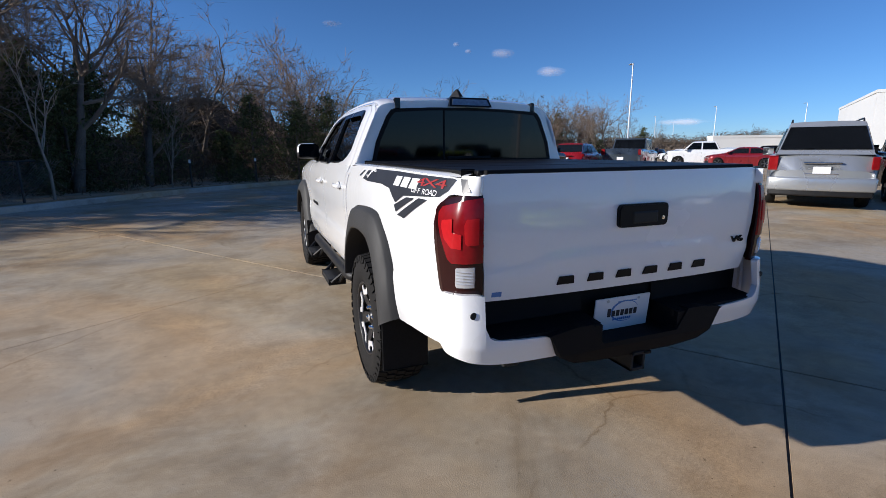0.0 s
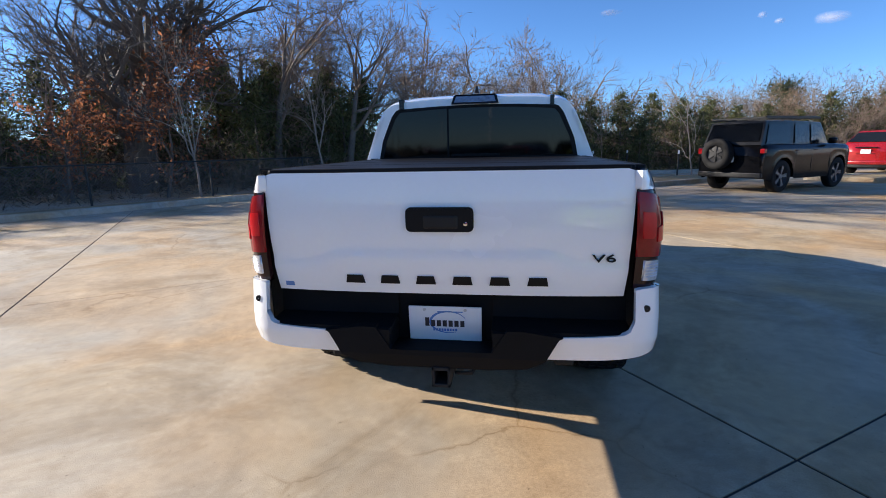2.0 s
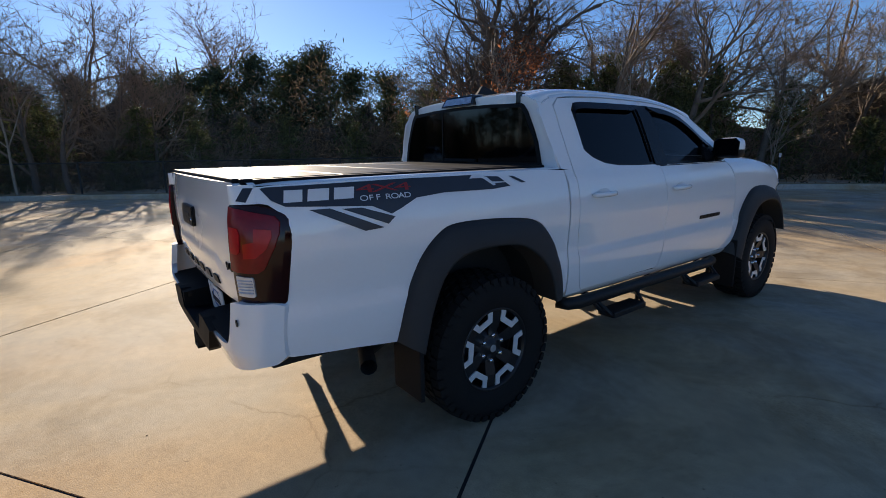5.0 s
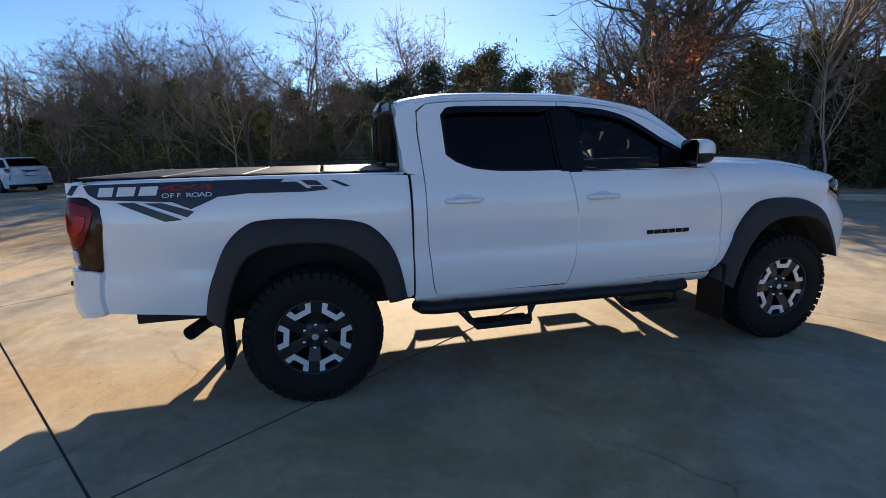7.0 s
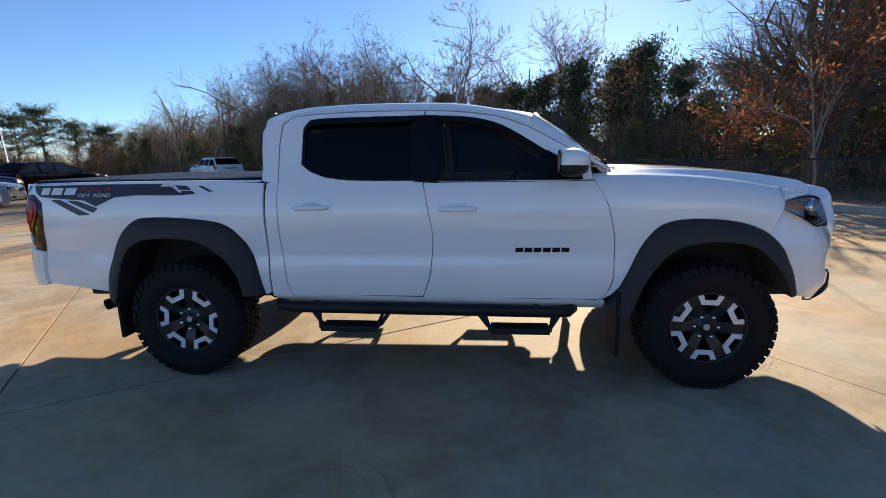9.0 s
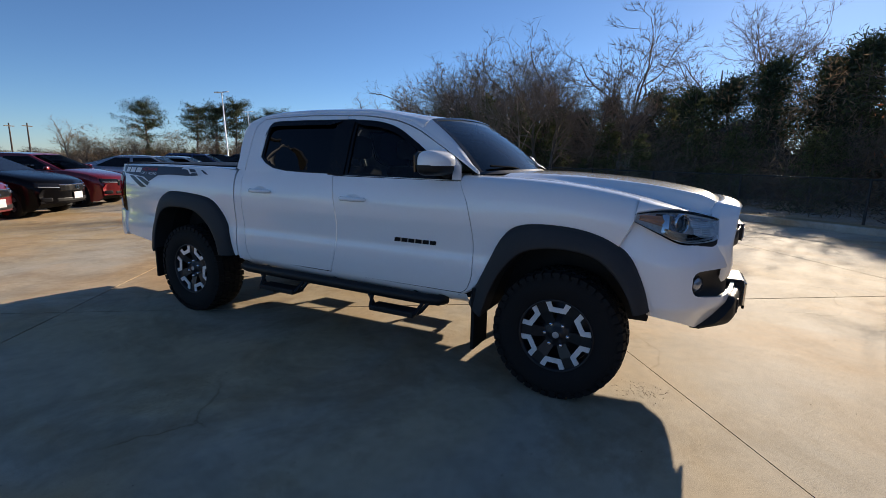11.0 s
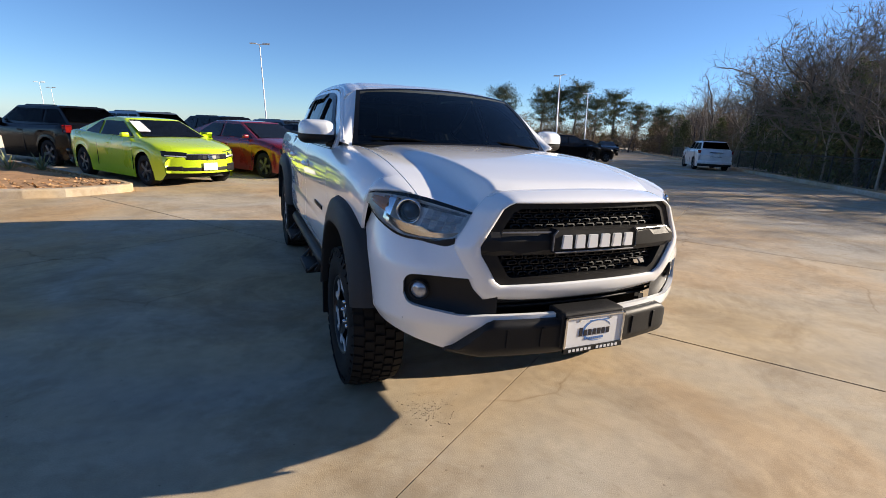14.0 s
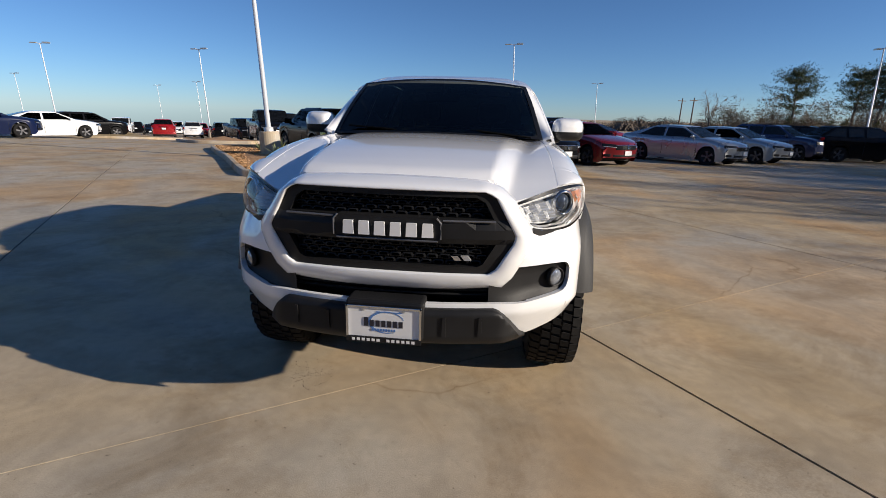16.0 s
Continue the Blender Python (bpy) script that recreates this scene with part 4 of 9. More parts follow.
# hood: a broad centre bulge between two falling shoulders, cut to the lamps and the grille band in front
HZ = curve((2.70, 1.314), (2.95, 1.314), (3.25, 1.303), (3.55, 1.278), (3.80, 1.242), (3.95, 1.212), (4.03, 1.190))
NOSE = curve((0.0, 4.026), (0.30, 4.008), (0.43, 3.979), (0.470, 3.969), (0.498, 3.966))
def hood_front(x):
    x = abs(x)
    return NOSE(x) if x < 0.498 else float(np.interp(x, LAMP_TOP[:, 0], LAMP_TOP[:, 1])) - 0.008
def hood(u, v):
    s = (u - 0.5) * 2
    x = 0.702 * s
    a = abs(x)
    y0 = 2.735 + 0.085 * (1 - s * s)
    y = y0 + (hood_front(x) - y0) * v
    sh = FTOP(y)
    w0, w1 = 0.475 - 0.06 * v, 0.615 - 0.13 * v
    k = 0 if a < w0 else 1 if a > w1 else (a - w0) / (w1 - w0)
    up = 1 - k * k * (3 - 2 * k)
    z = sh + (HZ(y) - sh) * up - 0.008 * (a / 0.4) ** 2 * up
    z -= 0.010 * math.exp(-((a - w1 - 0.02) / 0.05) ** 2) * max(0, 1 - v)
    z -= 0.018 * max(0, (v - 0.93) / 0.07) ** 2 * up
    return (x, y, z)
part("hood", patch(hood, 84, 48, (0, 0, -0.02)), PAINT, truck, "white hood with a raised centre", smooth=True)

# nose: painted band round the grille, bumper, dark mouth
def front_y(x, z):
    """The nose's face, bowed in plan and leaning."""
    return 4.127 - 0.048 * abs(x / 0.5) ** 2.4 - 0.10 * max(0, 0.62 - z) - 0.15 * max(0, 0.86 - z)
GR = [(-0.392, 1.142), (0.392, 1.142), (0.438, 1.118), (0.522, 0.965), (0.516, 0.928), (0.448, 0.815), (0.418, 0.795), (-0.418, 0.795), (-0.448, 0.815), (-0.516, 0.928), (-0.522, 0.965), (-0.438, 1.118)]
# the band is lofted from the grille's rim out to the hood, lamp, bumper and mouth: rim x, z, then outer x, y, z
BAND = [(0.0, 1.142, 0.0, 4.034, 1.190), (0.10, 1.142, 0.10, 4.031, 1.189), (0.20, 1.142, 0.20, 4.026, 1.187), (0.30, 1.142, 0.30, 4.016, 1.183), (0.392, 1.142, 0.395, 3.996, 1.176), (0.416, 1.132, 0.460, 3.986, 1.150), (0.438, 1.118, 0.522, 4.000, 1.096), (0.466, 1.067, 0.545, 4.008, 1.055), (0.494, 1.016, 0.588, 4.014, 0.992), (0.522, 0.965, 0.604, 4.030, 0.952), (0.520, 0.945, 0.594, 4.048, 0.920), (0.516, 0.928, 0.578, 4.058, 0.885), (0.482, 0.872, 0.554, 4.068, 0.836), (0.448, 0.815, 0.522, 4.066, 0.775), (0.418, 0.795, 0.480, 4.060, 0.728), (0.30, 0.795, 0.30, 4.085, 0.718), (0.20, 0.795, 0.20, 4.094, 0.715), (0.10, 0.795, 0.10, 4.099, 0.714), (0.0, 0.795, 0.0, 4.100, 0.714)]
fine = []
for p, q in zip(BAND, BAND[1:]):
    fine += [tuple(m + (o - m) * t / 3 for m, o in zip(p, q)) for t in range(3)]
fine.append(BAND[-1])
fine = [(*q,) for q in fine] + [(-q[0], q[1], -q[2], q[3], q[4]) for q in fine[-2:0:-1]]
def band(u, v):
    xi, zi, xo, yo, zo = fine[round(u * len(fine)) % len(fine)]
    yi = front_y(xi, zi) + 0.016
    if v < 0.15:
        t = v / 0.15
        return (xi, yi - 0.05 * (1 - t) ** 2, zi)
    if v > 0.99:
        return (xo, yo - 0.022, zo - 0.02 * (zo > 1.0))
    t = min(1, (v - 0.15) / 0.77)
    return (xi + (xo - xi) * t, yi + (yo - yi) * t ** 2.1 + 0.004 * math.sin(math.pi * t) ** 0.8, zi + (zo - zi) * t)
b = patch(band, len(fine), 13)
bmesh.ops.remove_doubles(b, verts=b.verts[:], dist=0.0002)
bmesh.ops.recalc_face_normals(b, faces=b.faces[:])
part("grille_band", b, PAINT, truck, smooth=True)
pl = smooth_line([(0.40, 4.118), (0.47, 4.103), (0.545, 4.076), (0.60, 4.047), (0.66, 4.010), (0.72, 3.968), (0.768, 3.926), (0.815, 3.862), (0.845, 3.79), (0.860, 3.70), (0.866, 3.62), (0.868, 3.54), (0.872, 3.42)], 400)
seg = np.concatenate([[0], np.cumsum(np.linalg.norm(np.diff(pl, axis=0), axis=1))])
smooth_wrap = np.array([[np.interp(d, seg, pl[:, 0]), np.interp(d, seg, pl[:, 1])] for d in np.arange(0, 0.86, 0.02)])
def wrap(a, q):
    """a runs along the bumper: across the front, round the corner and back along the flank."""
    if a < 0.40:
        x, y, nx, ny = a, 4.160 - 0.042 * (a / 0.4) ** 2, 1.0, -0.2 * a
    else:
        P = smooth_wrap
        i = min(len(P) - 2, max(0, int((a - 0.40) / 0.02)))
        t = (a - 0.40) / 0.02 - i
        x, y = P[i] * (1 - t) + P[i + 1] * t
        nx, ny = P[i + 1] - P[i]
    ln = math.hypot(nx, ny)
    out = 0.25 + 0.40 * max(0, min(1, (a - 0.56) / 0.2)) * max(0, min(1, (1.12 - a) / 0.25))
    k = 2.4 * max(0, q - 0.775) ** 2 * out + max(0, 0.62 - q) * 0.55 - 0.003 * math.exp(-((q - 0.86) / 0.04) ** 2) * max(0, min(1, (a - 0.5) / 0.1))
    return (x - k * abs(ny / ln), y - k * abs(nx / ln), q)
LAMPZ = (LAMP_BOT[::-1, 1], LAMP_BOT[::-1, 2])
def cover_top(a):
    x, y, _ = wrap(a, 0.875)
    if a < 0.60:
        return float(np.interp(a, [0.540, 0.556, 0.575, 0.60], [0.832, 0.868, 0.915, 0.958]))
    if y < 3.60:
        return 1.098 - (3.60 - y) * 2.2
    return float(np.interp(y - 0.055 * max(0, min(1, (a - 0.60) / 0.1)) * max(0, min(1, (y - 3.60) / 0.1)), *LAMPZ)) - 0.003
cover_bot = curve((0.0, 0.640), (0.46, 0.640), (0.50, 0.612), (0.55, 0.540), (0.595, 0.478), (0.64, 0.474), (0.78, 0.508), (0.90, 0.540), (1.05, 0.568), (1.20, 0.585))
def flank_bot(a):
    z = over(wrap(a, 0.75)[1], FA) if a > 1.0 else None
    return min(cover_top(a) - 0.01, max(cover_bot(a), z or 0))
pocket_bot = curve((0.0, 0.668), (0.46, 0.668), (0.57, 0.664), (0.70, 0.676), (0.80, 0.690), (0.828, 0.705), (0.842, 0.735))
pocket_top = curve((0.54, 0.828), (0.70, 0.828), (0.80, 0.824), (0.828, 0.812), (0.842, 0.79))
for s in (-1, 1):
    fl = (lambda q: q) if s > 0 else flip
    # bumper cover: wraps from the middle round to the wheel arch, open at the fog lamp
    b = bmesh.new()
    def strip_of(a0, a1, n, lo, hi, k):
        g = []
        for i in range(n + 1):
            a = a0 + (a1 - a0) * i / n
            z0, z1 = lo(a), hi(a)
            g.append([b.verts.new(wrap(a, z0 + (z1 - z0) * j / k)) for j in range(k + 1)])
        for i in range(n):
            for j in range(k):
                b.faces.new((g[i][j], g[i + 1][j], g[i + 1][j + 1], g[i][j + 1]))
    strip_of(0.0, 0.842, 60, cover_bot, pocket_bot, 8)
    strip_of(0.540, 0.842, 24, pocket_top, cover_top, 10)
    strip_of(0.842, 1.235, 26, flank_bot, cover_top, 26)
    bmesh.ops.remove_doubles(b, verts=b.verts[:], dist=0.0003)
    border = [e for e in b.edges if e.is_boundary]
    for e in border:
        e.smooth = False
    r = bmesh.ops.extrude_edge_only(b, edges=border)
    for v in r["geom"]:
        if isinstance(v, bmesh.types.BMVert):
            v.co += Vector((-0.012 if v.co.x > 0.6 else 0, -0.022, 0))
    part("bumper_cover", fl(b), PAINT, truck, smooth=True)
    # dark fog-lamp pocket and lamp
    part("fog_pocket", fl(patch(lambda u, v: tuple(Vector(wrap(0.44 + 0.41 * u, pocket_bot(0.44 + 0.402 * u) - 0.004 + (pocket_top(max(0.54, 0.44 + 0.402 * u)) - pocket_bot(0.44 + 0.402 * u) + 0.008) * v)) - Vector((0.014, 0.022 + 0.035 * math.sin(max(0, min(1, u)) * math.pi) * min(1, 4 * v * (1 - v) + 0.2), 0))), 24, 8)), BLACK, truck, "black fog-lamp recess", smooth=True)
    fx, fy, fz = 0.715, 3.940, 0.750
    b = bmesh.new()
    lathe(b, [(0.0, 0.046), (0.016, 0.044), (0.018, 0.039), (0.004, 0.036)], 24, "y")
    for v in b.verts:
        v.co = Vector((s * fx, fy - 0.015, fz)) + Matrix.Rotation(radians(-38 * s), 3, "Z") @ v.co
    fog = part("fog_lamp", b, BLACK, truck, smooth=True)
    b = bmesh.new()
    lathe(b, [(0.006, 0.037), (0.013, 0.030), (0.017, 0.016), (0.019, 0.001)], 24, "y")
    for v in b.verts:
        v.co = Vector((s * fx, fy - 0.012, fz)) + Matrix.Rotation(radians(-38 * s), 3, "Z") @ v.co
    part("lens", b, FOGLENS, fog, smooth=True)
    # headlamp: clear cover over chrome, projector and amber corner
    def hl(u, v, off=0.0):
        k = u * 59
        i = min(58, int(k))
        t = k - i
        lo, hi = LAMP_BOT[i] * (1 - t) + LAMP_BOT[i + 1] * t, LAMP_TOP[i] * (1 - t) + LAMP_TOP[i + 1] * t
        p = lo + (hi - lo) * v
        o = off + 0.016 * math.sin(math.pi * v) * math.sin(math.pi * min(1, u * 1.1))
        nx = 0.35 + 0.6 * u
        return (p[0] + o * nx, p[1] + o * (1.05 - nx * 0.7), p[2])
    lamp = part("headlamp", fl(patch(lambda u, v: hl(u, v, -0.055 + 0.05 * abs(2 * v - 1) ** 3 + 0.05 * abs(2 * u - 1) ** 6 * (1 - abs(2 * v - 1) ** 3)), 30, 12)), LAMPBOX, truck, "clear headlamp with chrome reflector", smooth=True)
    q = patch(lambda u, v: hl(u, v, 0.002), 30, 10)
    q.normal_update()
    if sum(f.normal.x + f.normal.y for f in q.faces) < 0:
        bmesh.ops.reverse_faces(q, faces=q.faces[:])
    w = part("cover", fl(q), LAMPGLASS, lamp, smooth=True)
    w.visible_shadow = False
    rot = Matrix.Rotation(radians(-35 * s), 3, "Z")
    c0 = Vector(hl(0.50, 0.58, -0.045))
    c0.x *= s
    for nm, prof, mt in (("lamp_ring", [(0.0, 0.060), (0.026, 0.056), (0.030, 0.050), (0.022, 0.046), (0.004, 0.044)], CHROME), ("projector", [(0.004, 0.044), (0.018, 0.036), (0.027, 0.020), (0.030, 0.001)], PROJECTOR)):
        q = bmesh.new()
        lathe(q, prof, 28, "y")
        for v in q.verts:
            v.co = c0 + rot @ v.co
        part(nm, q, mt, lamp, smooth=True)
    # stepped clear reflector towards the grille
    for k in range(5):
        for r_ in range(2):
            part("reflector_step", fl(patch(lambda u, v: hl(0.045 + 0.062 * k + 0.058 * u, 0.27 + 0.26 * r_ + 0.24 * v, -0.012 - 0.022 * (u if (k + r_) % 2 else 1 - u) - 0.012 * v + 0.003 * math.sin(22 * v)), 4, 12)), CLEARLENS, lamp, smooth=True)
    part("bezel", fl(patch(lambda u, v: hl(0.03 + 0.75 * u, 0.76 + 0.08 * v, -0.018 + 0.008 * v), 20, 2)), CHROME, lamp, smooth=True)
    part("amber_reflector", fl(patch(lambda u, v: hl(0.70 + 0.24 * u, 0.36 + 0.40 * v, -0.010 - 0.006 * math.sin(9 * v)), 10, 6)), AMBER, lamp, smooth=True)
    part("lamp_strip", fl(patch(lambda u, v: hl(0.02 + 0.66 * u, 0.07 + (0.15 + 0.10 * max(0, min(1, (u - 0.35) / 0.12))) * v, -0.010 - 0.006 * (1 - v)), 22, 3)), CHROME, lamp, smooth=True)
    part("lamp_strip", fl(patch(lambda u, v: hl(0.64 + 0.07 * u, 0.12 + 0.74 * v, -0.012), 3, 10)), CHROME, lamp, smooth=True)
    part("lamp_brow", fl(patch(lambda u, v: hl(0.0 + 0.99 * u, 0.91 + 0.09 * v, 0.003 - 0.004 * (1 - v)), 24, 3)), SMOKE, lamp, smooth=True)
    part("lamp_rim", fl(patch(lambda u, v: hl(0.36 + 0.63 * u, -0.01 + 0.06 * v, 0.003), 24, 2)), SMOKE, lamp, smooth=True)
    part("lower_trim", fl(patch(lambda u, v: tuple(Vector(hl(0.02 + 0.36 * u, 0.05 * v, 0.0)) + Vector((0, 0, -0.036 * (1 - v) * min(1, 5 * (1 - u))))), 12, 3)), BLACK, lamp, smooth=True)

# mouth below the band
part("lower_mouth", patch(lambda u, v: ((u - 0.5) * 1.06, front_y((u - 0.5) * 1.06, 0.7) - 0.085, 0.645 + 0.10 * v), 16, 2), BLACK, truck, smooth=True)
for z in (0.684, 0.706):
    b = bmesh.new()
    tube(b, [(x, front_y(x, 0.7) - 0.028 - 0.05 * max(0, abs(x) - 0.4), z + 0.02 * max(0, abs(x) - 0.4)) for x in np.linspace(-0.54, 0.54, 25)], 0.006, 6)
    part("mouth_blade", b, BLACK, truck, smooth=True)
# dark bar under the painted ledge, tapering out to the corners
BAR = [(0.0, 0.642, 0.004), (0.08, 0.652, 0.020), (0.18, 0.648, 0.042), (0.28, 0.632, 0.054), (0.70, 0.528, 0.056), (0.82, 0.498, 0.040), (0.90, 0.480, 0.010), (1.0, 0.468, -0.05)]
def bar_at(u, v):
    x = (u - 0.5) * 1.20
    a = abs(x)
    q = float(np.interp(v, [k[0] for k in BAR], [k[1] for k in BAR]))
    o = float(np.interp(v, [k[0] for k in BAR], [k[2] for k in BAR]))
    top = float(cover_bot(a)) + 0.004
    q = min(q, top) if a > 0.46 else q
    fade = max(0, min(1, (0.60 - a) / 0.10)) ** 0.6
    return (x, wrap(a, 0.62)[1] - 0.016 + o * fade - (1 - fade) * 0.5 * max(0, 0.60 - q), q)
part("skid_bar", patch(bar_at, 48, 24, (0, -0.05, 0)), BLACK, truck, "dark grey plastic lower bumper bar", smooth=True)
for x in (-0.40, -0.25, 0.25, 0.40):
    b = bmesh.new()
    prism(b, [(x - 0.007, 0.540), (x + 0.010, 0.540), (x + 0.007, 0.622), (x - 0.005, 0.622)], lambda a, q, dd: (a, wrap(abs(a), 0.62)[1] + 0.046 - dd, q), 0.03)
    part("bar_rib", b, BLACK, truck)
part("under_tray", patch(lambda u, v: ((u - 0.5) * 1.0, 4.05 - 0.5 * v, 0.530 - 0.08 * v), 4, 2), UNDER, truck)

# grille: frame, cross bar, mesh of bricks, plain raised marks
def gy(a, q):
    return front_y(a, q)
GI_T = [(-0.36, 1.118), (0.36, 1.118), (0.395, 1.098), (0.432, 1.030), (-0.432, 1.030), (-0.395, 1.098)]
GI_B = [(-0.445, 0.925), (0.445, 0.925), (0.395, 0.838), (0.37, 0.825), (-0.37, 0.825), (-0.395, 0.838)]
gr = part("grille", sheet([(a * 0.998, 0.97 + (q - 0.97) * 0.997) for a, q in GR], [GI_T, GI_B], lambda a, q: (a, gy(a, q) + 0.004 + 0.014 * (1 if 0.935 < q < 1.02 else 0), q), 0.04, (0, -0.05, 0)), BLACK, truck, "satin black grille", smooth=False)
part("grille_backing", sheet([(a * 0.95, 0.97 + (q - 0.97) * 0.95) for a, q in GR], [], lambda a, q: (a, gy(a, q) - 0.06, q), 0.1), UNDER, gr)
b = bmesh.new()
for z0, z1, rows in ((1.030, 1.118, 4), (0.825, 0.925, 4)):
    for r in range(rows):
        z = z0 + (z1 - z0) * (r + 0.5) / rows
        for k in range(-9, 10):
            x = k * 0.052 + (0.026 if r % 2 else 0)
            lim = 0.43 - 0.5 * max(0, (z - 1.03)) if z > 1 else 0.445 - 0.55 * max(0, 0.925 - z)
            if abs(x) + 0.02 > lim:
                continue
            y = gy(x, z) - 0.025
            h = (z1 - z0) / rows * 0.40
            vs = [b.verts.new(p) for p in ((x - 0.024, y, z - h), (x + 0.024, y, z - h), (x + 0.026, y, z), (x + 0.018, y, z + h), (x - 0.018, y, z + h), (x - 0.026, y, z))]
            vi = [b.verts.new((x + (v.co.x - x) * 0.66, y + 0.002, z + (v.co.z - z) * 0.55)) for v in vs]
            vo = [b.verts.new((v.co.x, y - 0.03, v.co.z)) for v in vs]
            for i in range(6):
                b.faces.new((vs[i], vs[(i + 1) % 6], vi[(i + 1) % 6], vi[i]))
                b.faces.new((vs[(i + 1) % 6], vs[i], vo[i], vo[(i + 1) % 6]))
tagged(part("grille_mesh", b, BLACK, gr), kind="stuff")
b = bmesh.new()
prism(b, [(-0.225, 0.950), (-0.225, 1.015), (-0.205, 1.036), (0.205, 1.036), (0.225, 1.015), (0.225, 0.950), (0.215, 0.938), (-0.215, 0.938)], lambda a, q, dd: (a, gy(a, q) + 0.034 - dd, q), 0.05)
pnl = part("emblem_panel", b, BLACK, gr)
b = bmesh.new()
for pts in ([(-0.205, 1.036), (-0.222, 1.016), (-0.222, 0.95)], [(0.205, 1.036), (0.222, 1.016), (0.222, 0.95)], [(-0.21, 0.94), (0.21, 0.94)]):
    tube(b, [(a, gy(a, q) + 0.036, q) for a, q in pts], 0.004, 6)
part("emblem_border", b, CLADEDGE, pnl, "satin grey border")
for sx in (-1, 1):
    b = bmesh.new()
    tube(b, [(sx * 0.228, gy(0.228, 1.02) + 0.020, 1.0235), (sx * 0.44, gy(0.44, 1.02) + 0.020, 1.0235)], 0.0045, 6)
    part("bar_edge", b, CLADEDGE, gr)
for k in range(6):
    b = bmesh.new()
    x = 0.158 - k * 0.0655
    prism(b, [(x - 0.023, 0.957), (x + 0.023, 0.957), (x + 0.020, 1.013), (x - 0.020, 1.013)], lambda a, q, dd: (a, gy(a, q) + 0.044 - dd, q), 0.012)
    part("emblem_bar", b, WHITEPL, pnl, "white raised emblem bar")
for x in (-0.285, -0.325):
    b = bmesh.new()
    prism(b, [(x - 0.022, 0.852), (x + 0.006, 0.852), (x + 0.022, 0.872), (x - 0.006, 0.872)], lambda a, q, dd: (a, gy(a, q) + 0.0 - dd, q), 0.02)
    part("grille_tag", b, CHROME if x > -0.3 else STEEL, gr)

# plates: white dealer plates with plain marks
def plate(y, z, tilt, facing, framed):
    f = 1 if facing > 0 else -1
    M = Matrix.Translation((0.0 if framed else 0.003, y, z)) @ Matrix.Rotation(radians(tilt), 4, "X")
    b = bmesh.new()
    box(b, -0.152, 0.152, -0.004, 0.004, -0.076, 0.076, 0.003, M)
    p = part("licence_plate", b, WHITEPL, truck, "white dealer plate with blue swoosh")
    def mark(name, poly, m, off=0.0055):
        q = bmesh.new()
        prism(q, poly, lambda a, c, dd: M @ Vector((-a * f, (off - dd) * f, c)), 0.002)
        part(name, q, m, p)
    for k in range(7):
        a = -0.083 + k * 0.0245
        h = 0.024 if k == 0 else 0.017
        mark("mark_bar", [(a, -0.012), (a + 0.017, -0.012), (a + 0.017, -0.012 + 2 * h * 0.8), (a, -0.012 + 2 * h * 0.8)], DARKINK, 0.0065)
    for k in range(9):
        a = -0.050 + k * 0.0115
        mark("mark_bar", [(a, -0.032), (a + 0.008, -0.032), (a + 0.008, -0.022), (a, -0.022)], BLUEINK, 0.0065)
    for k in range(22):
        t0, t1 = [math.pi * (0.10 + 1.55 * q / 22) for q in (k, k + 1)]
        w0, w1 = [0.010 * math.sin(math.pi * q / 22) + 0.001 for q in (k, k + 1)]
        c = [(0.012 + math.cos(t) * 0.078, 0.008 + math.sin(t) * 0.050) for t in (t0, t1)]
        i = [(0.012 + math.cos(t) * (0.078 - w), 0.008 + math.sin(t) * (0.050 - w * 0.7)) for t, w in ((t0, w0), (t1, w1))]
        mark("swoosh", [c[0], c[1], i[1], i[0]], BLUEINK, 0.005)
    mark("mark_bar", [(-0.03, 0.052), (0.075, 0.052), (0.075, 0.056), (-0.03, 0.056)], BLUEINK)
    for x in (-0.085, 0.085):
        q = bmesh.new()
        lathe(q, [(0, 0.007), (0.003, 0.006), (0.0035, 0.0005)], 10, "y")
        for v in q.verts:
            v.co = M @ Vector((x + v.co.x, f * (0.004 + v.co.y), 0.062 + v.co.z))
        part("bolt", q, STEEL, p)
    if framed:
        q = bmesh.new()
        for x0, x1, z0, z1 in ((-0.160, 0.160, 0.070, 0.080), (-0.160, -0.150, -0.080, 0.080), (0.150, 0.160, -0.080, 0.080)):
            box(q, x0, x1, -0.002, 0.010, z0, z1, 0.002, M)
        part("plate_frame", q, CHROME, p, "chrome plate frame")
        q = bmesh.new()
        box(q, -0.160, 0.160, -0.002, 0.011, -0.084, -0.060, 0.002, M)
        part("plate_frame", q, BLACK, p)
        for k in range(13):
            if k == 6:
                continue
            a = -0.135 + k * 0.0212
            mark("mark_bar", [(a, -0.078), (a + 0.013, -0.078), (a + 0.013, -0.066), (a, -0.066)], WHITEINK, 0.0125)
    return p
plate(4.212, 0.588, 0, 1, True)
b = bmesh.new()
box(b, -0.165, 0.165, 4.09, 4.206, 0.515, 0.685, 0.012)
part("plate_bracket", b, BLACK, truck, "black plastic plate bracket")
plate(-1.092, 0.652, 5, -1, False)

